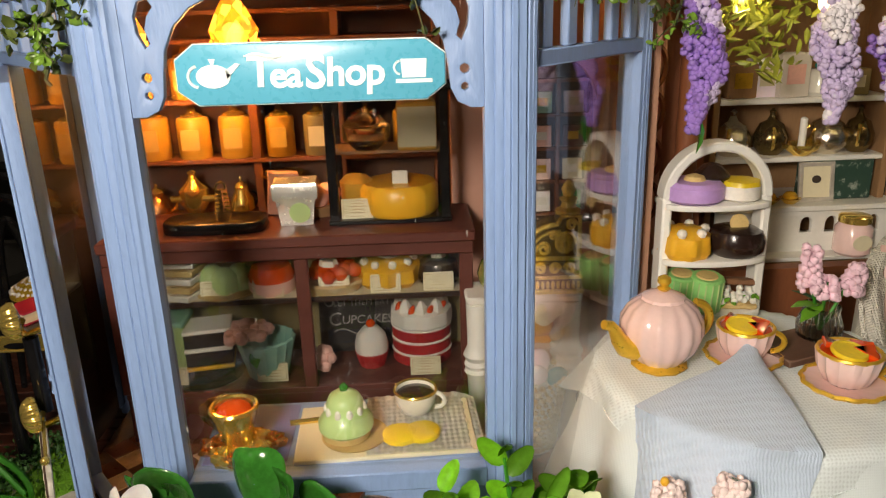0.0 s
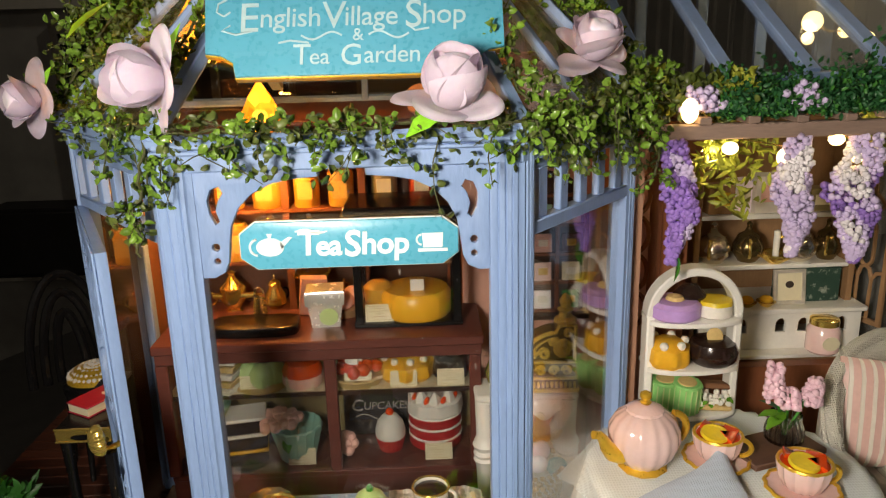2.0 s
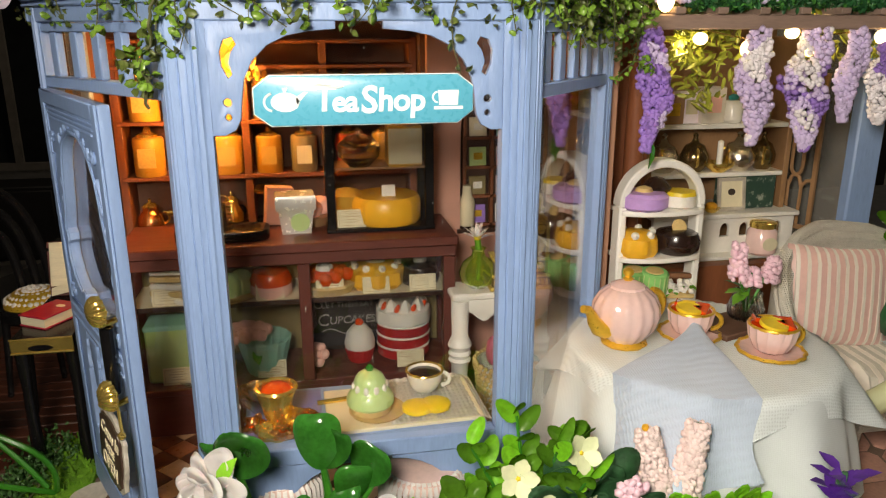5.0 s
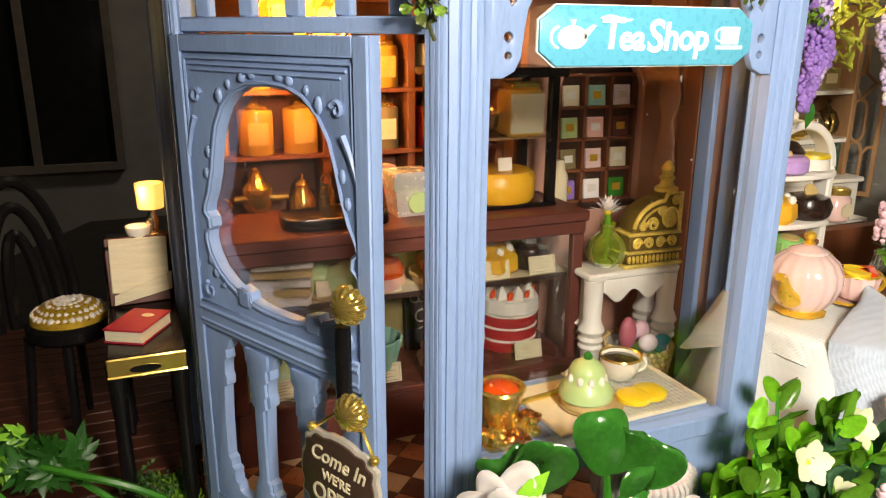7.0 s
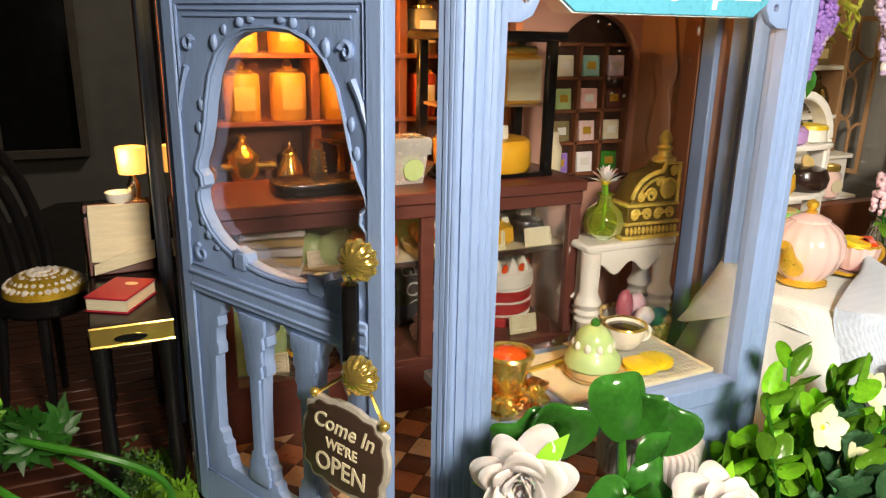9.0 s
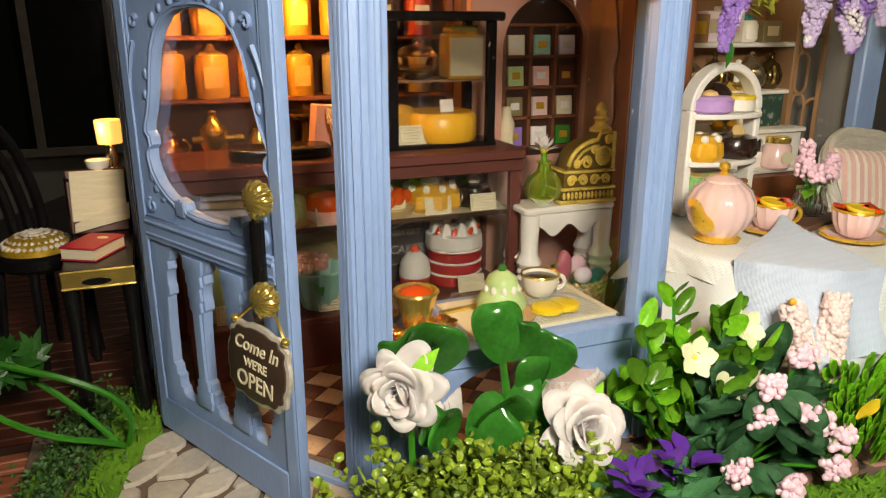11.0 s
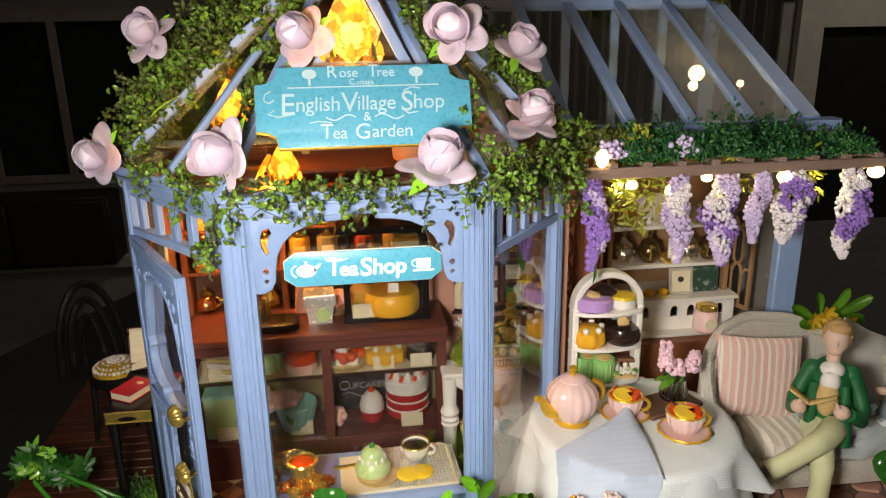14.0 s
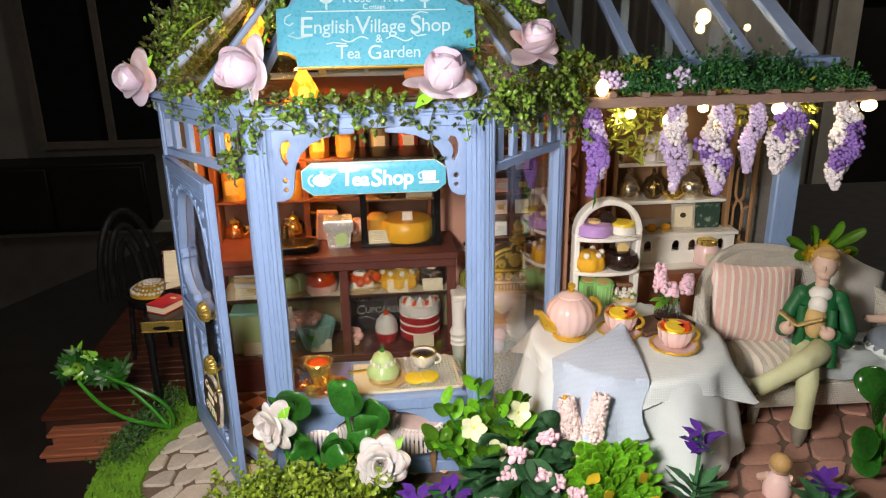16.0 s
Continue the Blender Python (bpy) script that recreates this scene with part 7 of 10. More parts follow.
tea_cup("tea_cup", 9.72, 0.60, TOP, "pink fluted cup of red fruit tea on gold rimmed saucer", 0.88, GOLDPAINT, PINKPORC, REDJAM, True, 14, -5, True)
t = thing("serving_board", (9.95, 2.35, TOP), 18, label="dark brown wooden serving board", category="board")
part("board", box(bmesh.new(), -1.15, 1.0, -0.62, 0.62, 0, 0.16, ID, 0.03), mat("walnut", (0.13, 0.065, 0.04), 0.6, vary=0.3, stretch=(0.5, 3, 3)), t)
vase = thing("bud_vase", (10.2, 2.5, TOP + 0.16), label="small ribbed glass vase of pink blossom", category="vase")
part("glass", lathe(bmesh.new(), [(0.36, 0), (0.44, 0.06), (0.46, 0.3), (0.36, 0.62), (0.38, 0.74), (0.33, 0.72), (0.3, 0.6), (0.38, 0.3), (0.3, 0.08)], 40, ID, 20, 0.03), GLASSY, vase)


def bead_spike(base, tip, r0, r1, n, size, material, parent, seed):
    g_ = random.Random(seed)
    a, b = Vector(base), Vector(tip)
    pts = []
    for i in range(n):
        f = g_.random()
        r = (r0 + (r1 - r0) * f) * math.sqrt(g_.uniform(0.55, 1))
        d = (b - a).normalized()
        s = d.orthogonal().normalized()
        u = d.cross(s)
        an = g_.uniform(0, 6.283)
        pts.append(a.lerp(b, f) + (s * math.cos(an) + u * math.sin(an)) * r)
    return bead_cloud("blossom", pts, size, material, parent, seed)


for k, (dx, dz, l) in enumerate(((-0.30, 1.1, 0.95), (0.05, 0.95, 0.4), (0.55, 1.0, 0.6))):
    part("stem", tube(bmesh.new(), [(0, 0, 0.15), (dx * 0.5, 0, 0.7), (dx, 0, dz + 0.3)], 0.04, 5), GARDENGREEN, vase)
    bead_spike((dx, 0, dz), (dx * 1.25, 0, dz + l), 0.25, 0.14, 90, 0.09, PINKBEAD, vase, 40 + k)
for k, (d, l) in enumerate((((-1, -0.3, 0.25), 0.85), ((-0.8, -0.5, -0.1), 0.8), ((0.9, 0.1, 1.3), 0.9), ((-0.9, 0.2, 0.6), 0.7))):
    part("leaf", leaf(bmesh.new(), aim((0, 0, 0.75), d), l, 0.36), FRESH if k < 2 else DEEPGREEN, vase)

rack = thing("cake_stand", (8.42, 4.33, TOP - 0.02), label="white arched three tier cake rack", category="cake rack")
for s in (-1, 1):
    part("leg", box(bmesh.new(), s * 1.14 - 0.11, s * 1.14 + 0.11, -0.26, 0.26, 0.0, 2.95, ID, 0.05), WHITE, rack)
bm = bmesh.new()
rings(bm, [[(r * math.cos(a), dy, 2.95 + r * math.sin(a)) for r, dy in ((1.03, -0.22), (1.07, -0.26), (1.21, -0.26), (1.25, -0.22), (1.25, 0.22), (1.21, 0.26), (1.07, 0.26), (1.03, 0.22))] for a in np.linspace(0, math.pi, 29)])
part("arch", bm, WHITE, rack)
for z in (0.12, 1.42, 2.72):
    bow = [(-1.2, 0.5), (1.2, 0.5)] + [(1.2 * math.cos(a), -0.25 - 0.4 * math.sin(a)) for a in np.linspace(0, math.pi, 15)]
    part("shelf", plate(bmesh.new(), [bow], 0.14, at(0, 0, z + 0.065), bev=0.03), WHITE, rack)
RZ = TOP - 0.02


def on_rack(name, x, z, label, y=0.0, rz=0.0):
    return thing(name, (8.42 + x, 4.28 + y, RZ + z), rz, label=label, category="cake")


t = on_rack("lavender_cake", -0.5, 2.86, "round lavender iced cake on the rack")
part("cake", lathe(bmesh.new(), [(0.55, 0), (0.66, 0.08), (0.66, 0.36), (0.55, 0.46), (0.03, 0.48)], 30), LAVENDER, t)
part("rosette", lathe(bmesh.new(), [(0.25, 0.46), (0.2, 0.56), (0.03, 0.62)], 14), SPONGE, t)
t = on_rack("lemon_cream_cake", 0.55, 2.86, "white cream cake with lemon glaze")
part("cake", lathe(bmesh.new(), [(0.38, 0), (0.46, 0.05), (0.44, 0.34), (0.4, 0.38)], 24), CREAMCAKE, t)
part("glaze", lathe(bmesh.new(), [(0.45, 0.34), (0.42, 0.44), (0.03, 0.5)], 24, ID, 7, 0.03), LEMON, t)
t = on_rack("chocolate_ball", -0.02, 2.86, "glossy chocolate ball cake", 0.28)
part("ball", lathe(bmesh.new(), [(0.25, 0), (0.42, 0.25), (0.42, 0.5), (0.2, 0.75), (0.03, 0.8)], 20), CHOC, t)
t = on_rack("custard_cake", -0.62, 1.56, "yellow scalloped custard cake with white blossoms")
part("body", lathe(bmesh.new(), [(0.5, 0), (0.6, 0.15), (0.56, 0.5), (0.35, 0.66), (0.03, 0.68)], 40, ID, 8, 0.06), CUSTARD, t)
for i in range(6):
    part("blossom", ball(bmesh.new(), (0.45 * math.cos(i * 1.05), 0.45 * math.sin(i * 1.05), 0.62), 0.12, 7, 4), CREAMCAKE, t)
t = on_rack("chocolate_cake", 0.58, 1.56, "dark glossy chocolate cake with cream disc")
part("body", lathe(bmesh.new(), [(0.5, 0), (0.62, 0.12), (0.66, 0.35), (0.56, 0.58), (0.3, 0.66), (0.03, 0.66)], 30), CHOC, t)
part("disc", lathe(bmesh.new(), [(0.2, 0), (0.22, 0.06), (0.03, 0.1)], 16, at(0, -0.05, 0.72, 65, 0, 0)), SPONGE, t)
for x, z, rx in ((-0.62, 0.27, 0), (-0.12, 0.27, 0)):
    t = on_rack("matcha_roll", x, z, "green matcha roll cake with pale swirl", 0.1 if x < -0.5 else -0.15)
    part("roll", lathe(bmesh.new(), [(0.34, 0), (0.385, 0.03), (0.385, 0.80), (0.34, 0.84), (0.2, 0.84)], 44, at(0, 0, 0, 7, 0, 0), 16, 0.035), mat("matcha_green", (0.26, 0.60, 0.18), 0.5, vary=0.1), t)
    for i in range(16):
        an = 2 * math.pi * i / 16
        part("stripe", tube(bmesh.new(), [(0.385 * math.cos(an), 0.385 * math.sin(an), 0.05), (0.385 * math.cos(an), 0.385 * math.sin(an), 0.78)], 0.022, 4, at(0, 0, 0, 7, 0, 0)), GREENCAKE, t)
    part("swirl", lathe(bmesh.new(), [(0.25, 0.84), (0.23, 0.87), (0.03, 0.88)], 18, at(0, 0, 0, 7, 0, 0)), SPONGE, t)
t = on_rack("open_sandwich", 0.52, 0.27, "brown bread sandwich with cress and egg", -0.05, -12)
part("bread", box(bmesh.new(), -0.6, 0.6, -0.28, 0.28, 0.0, 0.14, ID, 0.04), SPONGE, t)
part("bread_top", box(bmesh.new(), -0.62, 0.58, -0.22, 0.3, 0.48, 0.64, at(0, 0.05, 0, -14), 0.04), mat("brown_bread", (0.20, 0.09, 0.04), 0.8, fine=20, bump=0.8), t)
bm = bmesh.new()
for i in range(26):
    ball(bm, (rng.uniform(-0.55, 0.55), rng.uniform(-0.3, 0.1), rng.uniform(0.18, 0.45)), 0.09, 6, 4)
part("egg", bm, CREAMCAKE, t, kind="stuff")
for i in range(12):
    part("cress", leaf(bmesh.new(), aim((rng.uniform(-0.5, 0.5), -0.28, rng.uniform(0.15, 0.45)), any_dir()), 0.2, 0.14), FRESH, t)

# ---- sofa, cushions and the porcelain figures ----
sofa = thing("wicker_sofa", (15.9, 2.9, 0.1), label="beige wicker sofa with rounded back and striped seat", category="sofa")
Q = Matrix.Translation((-15.9, -2.9, -0.1))


def sofa_back(f):
    """The plan of the back rest from its left front end to its right front end, and its height there."""
    a = math.pi * (1.02 - 1.04 * f)
    z = np.interp(f, (0, 0.1, 0.25, 0.36, 0.5, 0.7, 0.85, 1.0), (3.3, 4.6, 5.6, 5.86, 5.6, 4.7, 3.9, 3.2))
    return 15.55 + 4.0 * math.cos(a), 2.2 + 2.7 * max(math.sin(a), 0.0) ** 0.8, float(z)


rows = []
for f in np.linspace(0.03, 0.97, 33):
    x, y, z = sofa_back(f)
    c = Vector((15.9, 2.2, 0))
    d = (Vector((x, y, 0)) - c).normalized()
    p = Vector((x, y, 0))
    rows.append([Q @ (p - d * 0.32 + Vector((0, 0, 0.9))), Q @ (p - d * 0.30 + Vector((0, 0, z - 0.25))), Q @ (p - d * 0.05 + Vector((0, 0, z))), Q @ (p + d * 0.25 + Vector((0, 0, z - 0.1))), Q @ (p + d * 0.30 + Vector((0, 0, 0.9)))])
bm = bmesh.new()
rings(bm, rows)
part("backrest", bm, WICKER, sofa)
bm = bmesh.new()
pts = [Q @ (Vector(sofa_back(f)) + Vector((0, 0, 0.02))) for f in np.linspace(0.03, 0.97, 33)]
tube(bm, pts, 0.18, 8)
part("top_roll", bm, WICKER, sofa)
SEAT = [(12.3, 2.6), (13.3, 1.35), (18.6, 1.2), (19.6, 2.4), (19.2, 3.8), (17.6, 4.6), (14.2, 4.6), (12.7, 3.9)]
part("seat_frame", plate(bmesh.new(), [SEAT], 0.9, Q @ at(0, 0, 1.35), bev=0.08), WICKER, sofa)
for x, y in ((13.4, 1.7), (18.4, 1.6), (13.2, 4.0), (18.6, 4.0)):
    part("leg", lathe(bmesh.new(), [(0.14, 0.1), (0.2, 0.5), (0.22, 0.95)], 10, Q @ at(x, y, 0)), WICKER, sofa)
cush = thing("seat_cushion", (15.9, 2.9, 1.9), label="cream and grey striped seat cushion on the sofa", category="cushion")
Q2 = Matrix.Translation((-15.9, -2.9, -1.9))
n = 36
for i in range(n):
    f0, f1 = i / n, (i + 1) / n
    bm = bmesh.new()
    loops = []
    for f in (f0 + 0.002, f1 - 0.002):
        x0, x1 = 12.75 + 6.5 * f, 12.75 + 6.5 * f
        yf = 1.45 + 1.3 * max(0, (0.12 - f) / 0.12) + 1.0 * max(0, (f - 0.9) / 0.1)
        loops.append([Q2 @ Vector((x0, y, z)) for y, z in ((yf, 1.82), (yf - 0.14, 2.15), (yf, 2.5), (yf + 0.4, 2.68), (4.2, 2.78), (4.3, 1.82))])
    rings(bm, loops)
    part("stripe", bm, STRIPE_B if i % 2 else mat("grey_beige_ribbing", (0.55, 0.52, 0.45), 0.8, vary=0.12, bump=0.4), cush)


def pillow(name, at_, rot, w, h, label, mats):
    t = thing(name, at_, rot[2], label=label, category="cushion", rx=rot[0], ry=rot[1])
    k = 23 if len(mats) > 1 else 1
    cuts = [0.0]
    for j in range(k):
        cuts.append(cuts[-1] + (1.6 if j % 2 == 0 and k > 1 else 0.8))
    for j in range(k):
        bm = bmesh.new()
        loops = []
        for f in np.linspace(cuts[j] / cuts[-1] + (0.001 if k > 1 else 0), cuts[j + 1] / cuts[-1] - (0.001 if k > 1 else 0), 3 if k > 1 else 14):
            x = (f - 0.5) * w
            e = max(0.06, 0.42 * (1 - abs(2 * f - 1) ** 3) ** 0.7) + (0.035 if j % 2 and k > 1 else 0)
            loop = []
            for i in range(16):
                a = 2 * math.pi * i / 16
                c, s = math.cos(a), math.sin(a)
                loop.append((x, e * math.copysign(abs(c) ** 1.2, c), h / 2 + (h / 2) * (1 + 0.06 * abs(2 * f - 1)) * math.copysign(abs(s) ** 0.45, s)))
            loops.append(loop)
        rings(bm, loops)
        part("cover" if k == 1 else "stripe", bm, mats[j % len(mats)], t)
    return t


pillow("striped_pillow", (13.55, 3.15, 2.74), (-14, 5, -4), 3.2, 2.75, "pink and ivory satin striped pillow", [STRIPE_A, STRIPE_B])
pillow("white_pillow", (17.55, 3.35, 2.95), (-22, 27, 6), 2.5, 2.6, "white quilted pillow on the sofa", [QUILT])
t = thing("lace_throw", (15.6, 2.2, 2.72), 0, label="crumpled white lace throw over the seat edge", category="throw")
bm = bmesh.new()
rows = []
for y in np.linspace(-1.75, 0.9, 26):
    row = []
    for x in np.linspace(-0.75, 2.6, 30):
        fold = 0.16 * noise.noise(Vector((x * 1.5, y * 1.3, 3))) + 0.07 * noise.noise(Vector((x * 4.0, y * 3.5, 9)))
        if y < -0.75:  # falls over the front of the seat
            row.append((x + 0.1 * fold, -0.95 - 0.12 * min(-0.75 - y, 1) + 0.9 * fold, 0.02 - (-0.75 - y) * (0.62 + 0.12 * math.sin(1.7 * x))))
        else:
            row.append((x, y, 0.12 + fold))
    rows.append(row)
rings(bm, rows, closed=False)
bmesh.ops.solidify(bm, geom=bm.faces[:], thickness=0.05)
part("fabric", bm, LACE, t, sharp=80)

# seated porcelain figure with a book: one plain mesh
GREENCOAT = mat("green_glaze", (0.012, 0.13, 0.040), 0.5, vary=0.25, fine=3, bump=0.9)
TROUSER = mat("pale_yellow_glaze", (0.62, 0.64, 0.38), 0.6, vary=0.12, fine=2.5, bump=0.9)
CLAY = mat("beige_clay", (0.70, 0.49, 0.38), 0.6, vary=0.1)
SAND = mat("sandy_clay", (0.50, 0.31, 0.12), 0.6, vary=0.2)
GREYBLUE = mat("grey_blue_glaze", (0.20, 0.24, 0.29), 0.6, vary=0.15)


def statue(name, pieces, mats, label, at_, rz=0.0):
    """One mesh from blended limbs: each piece is a chain of points with radii, or a flat box."""
    bm = bmesh.new()
    for k, how, data in pieces:
        start = len(bm.faces)
        if how == "tube":
            tube(bm, [p for p, r in data], [r for p, r in data], 10)
        elif how == "ball":
            ball(bm, *data)
        else:
            box(bm, *data[:6], m=data[6], bev=0.03)
        bm.faces.ensure_lookup_table()
        for f in bm.faces[start:]:
            f.material_index = k
    ob = part(name, bm, mats, None, label, sharp=60)
    ob.matrix_basis = pose(*(Vector(at_) * U), 0, 0, rz)
    ob["category"] = "figurine"
    return ob


def page(lean):
    """The frame of one board of the open book: it runs from the spine outwards and back towards the chest."""
    return at(-0.56, -1.16, 4.05, -14, 0, 0) @ pose(0, 0, 0, 0, lean, 0)


statue("figurine", [
    (0, "tube", [((0, 0.15, 2.6), 0.64), ((0, 0.2, 3.2), 0.62), ((0, 0.22, 3.9), 0.66), ((0, 0.22, 4.5), 0.70), ((0, 0.2, 4.95), 0.56), ((0, 0.18, 5.2), 0.3)]),
    (0, "ball", ((-0.58, 0.18, 4.76), 0.33, 14, 9, (1, 0.9, 1))), (0, "ball", ((0.58, 0.18, 4.76), 0.33, 14, 9, (1, 0.9, 1))),
    (0, "tube", [((-0.60, 0.18, 4.84), 0.26), ((-0.82, 0.05, 4.3), 0.26), ((-1.0, -0.15, 3.78), 0.26), ((-1.0, -0.5, 3.55), 0.26), ((-0.94, -0.82, 3.74), 0.22)]),
    (0, "tube", [((0.60, 0.18, 4.84), 0.26), ((0.86, 0.05, 4.25), 0.27), ((1.04, -0.12, 3.72), 0.27), ((0.98, -0.5, 3.52), 0.27), ((0.64, -0.84, 3.80), 0.22)]),
    (0, "tube", [((0.46, -0.34, 4.55), 0.14), ((0.50, -0.42, 3.7), 0.22), ((0.56, -0.54, 3.1), 0.25), ((0.60, -0.66, 2.55), 0.22)]),
    (0, "tube", [((-0.48, -0.34, 4.55), 0.14), ((-0.46, -0.40, 3.7), 0.20), ((-0.50, -0.42, 3.1), 0.18)]),
    (3, "ball", ((0, -0.14, 4.98), 0.38, 16, 10, (1.0, 0.80, 0.75))), (3, "ball", ((-0.02, -0.36, 4.62), 0.33, 16, 10, (0.95, 0.80, 1.2))),
    (6, "ball", ((-0.04, -0.36, 4.05), 0.46, 16, 10, (0.80, 0.82, 1.45))),
    (1, "tube", [((0.32, 0.0, 2.90), 0.48), ((0.24, -0.7, 3.04), 0.44), ((0.02, -1.35, 3.06), 0.40), ((-0.34, -1.72, 2.86), 0.37), ((-0.80, -1.95, 2.48), 0.33), ((-1.22, -2.12, 2.16), 0.33), ((-1.50, -2.22, 1.96), 0.36)]),
    (1, "tube", [((-0.26, 0.0, 2.85), 0.48), ((-0.16, -0.8, 2.78), 0.44), ((-0.02, -1.40, 2.62), 0.40), ((0.04, -1.62, 2.2), 0.37), ((0.06, -1.64, 1.5), 0.32), ((0.04, -1.66, 0.95), 0.33), ((0.03, -1.67, 0.66), 0.37)]),
    (4, "tube", [((0.03, -1.60, 0.55), 0.26), ((0.03, -1.72, 0.30), 0.26), ((0.02, -2.02, 0.18), 0.20), ((0.02, -2.24, 0.14), 0.10)]),
    (4, "tube", [((-1.46, -2.12, 1.94), 0.24), ((-1.62, -2.12, 1.76), 0.20), ((-1.74, -2.2, 1.62), 0.10)]),
    (2, "tube", [((0, 0.15, 5.11), 0.23), ((0, 0.05, 5.61), 0.21)]),
    (2, "ball", ((0, -0.02, 6.02), 0.46, 20, 14, (0.86, 0.95, 1.12))), (2, "ball", ((0, -0.16, 5.74), 0.28, 14, 9, (0.95, 0.95, 0.85))),
    (2, "tube", [((0, -0.42, 6.10), 0.05), ((0, -0.48, 5.96), 0.06), ((0, -0.44, 5.90), 0.04)]),
    (2, "ball", ((-0.39, 0.06, 5.96), 0.11, 8, 6, (0.5, 0.9, 1.3))), (2, "ball", ((0.39, 0.06, 5.96), 0.11, 8, 6, (0.5, 0.9, 1.3))),
    (5, "ball", ((0, 0.14, 6.22), 0.46, 18, 12, (0.96, 0.96, 0.92))), (5, "ball", ((0.06, -0.16, 6.42), 0.28, 14, 9, (1.25, 0.8, 0.6))),
    (5, "tube", [((-0.36, -0.02, 6.18), 0.09), ((-0.38, 0.04, 5.94), 0.06)]), (5, "tube", [((0.36, -0.02, 6.18), 0.09), ((0.38, 0.04, 5.94), 0.06)]),
    (2, "ball", ((-0.86, -1.00, 3.86), 0.25, 14, 9, (1.0, 0.9, 0.95))), (2, "ball", ((0.40, -1.02, 3.92), 0.26, 14, 9, (1.0, 0.9, 0.95))),
    (2, "tube", [((-0.88, -1.1, 3.98), 0.09), ((-0.80, -1.16, 4.2), 0.06)]), (2, "tube", [((0.34, -1.1, 4.04), 0.09), ((0.18, -1.16, 4.24), 0.06)]),
    (6, "box", (-0.74, 0.0, 0.0, 0.72, -0.04, 0.04, page(32))),
    (6, "box", (0.0, 0.86, 0.0, 0.72, -0.04, 0.04, page(-26))),
], [GREENCOAT, TROUSER, CLAY, WHITE, mat("grey_clay", (0.22, 0.19, 0.15), 0.6), SAND, SPONGE], "seated porcelain figurine in green coat with open book", (15.38, 1.85, 0.1), -34)
RUFFLE = [(0.92 * math.cos(a), 0.92 * math.sin(a)) for a in np.linspace(0, 6.283, 19)[:-1]]
statue("figurine", [
    (0, "tube", [((0, 0.1, 2.7), 0.62), ((0, 0.1, 3.2), 0.46), ((0, 0.12, 3.75), 0.45), ((0, 0.12, 4.1), 0.3)]),
    (0, "ball", ((-0.35, -0.75, 2.95), 1.0, 22, 10, (1.1, 1.0, 0.55))),
    (3, "ball", ((-0.38, -0.85, 2.72), 1.06, 22, 8, (1.12, 1.0, 0.34)))] + [
    (0, "ball", ((-0.35 + 1.1 * x, -0.78 + y, 2.78), 0.20, 8, 5, (1, 1, 0.9))) for x, y in RUFFLE] + [
    (1, "ball", ((-0.1, 0.05, 4.62), 0.44, 16, 11, (0.95, 0.95, 1.05))), (2, "ball", ((-0.06, 0.16, 4.78), 0.46, 16, 11, (1, 1, 0.9))), (2, "ball", ((-0.1, 0.0, 5.12), 0.18, 10, 7)),
    (0, "ball", ((-0.48, 0.0, 3.85), 0.28, 12, 8)), (0, "ball", ((0.48, 0.0, 3.85), 0.28, 12, 8)),
    (1, "tube", [((-0.55, -0.05, 3.75), 0.17), ((-1.0, -0.3, 3.55), 0.16), ((-1.45, -0.4, 3.55), 0.14), ((-1.6, -0.42, 3.6), 0.10)]),
    (1, "tube", [((0.5, -0.05, 3.75), 0.17), ((0.45, -0.5, 3.3), 0.16), ((0.2, -0.85, 3.3), 0.14)]),
    (3, "ball", ((-0.1, -0.40, 3.85), 0.24, 12, 8, (1, 0.7, 1.0))), (3, "ball", ((-0.32, -0.46, 3.6), 0.22, 12, 8)), (3, "ball", ((0.12, -0.46, 3.55), 0.24, 12, 8)), (3, "ball", ((-0.12, -0.52, 3.3), 0.26, 12, 8)),
    (1, "tube", [((-0.3, -1.3, 2.5), 0.2), ((-0.3, -1.75, 2.0), 0.18), ((-0.3, -1.85, 1.4), 0.15)]), (4, "tube", [((-0.3, -1.8, 1.5), 0.2), ((-0.3, -1.9, 1.1), 0.22), ((-0.32, -2.2, 0.95), 0.14)]),
    (1, "tube", [((0.2, -1.3, 2.5), 0.2), ((0.25, -1.75, 2.0), 0.18), ((0.25, -1.85, 1.4), 0.15)]), (4, "tube", [((0.25, -1.8, 1.5), 0.2), ((0.25, -1.9, 1.1), 0.22), ((0.25, -2.2, 0.95), 0.14)]),
], [GREYBLUE, CLAY, SAND, CLOTH, mat("grey_clay", (0.22, 0.19, 0.15), 0.6)], "small seated porcelain figurine in grey blue dress", (19.3, 2.2, 0.1), -28)
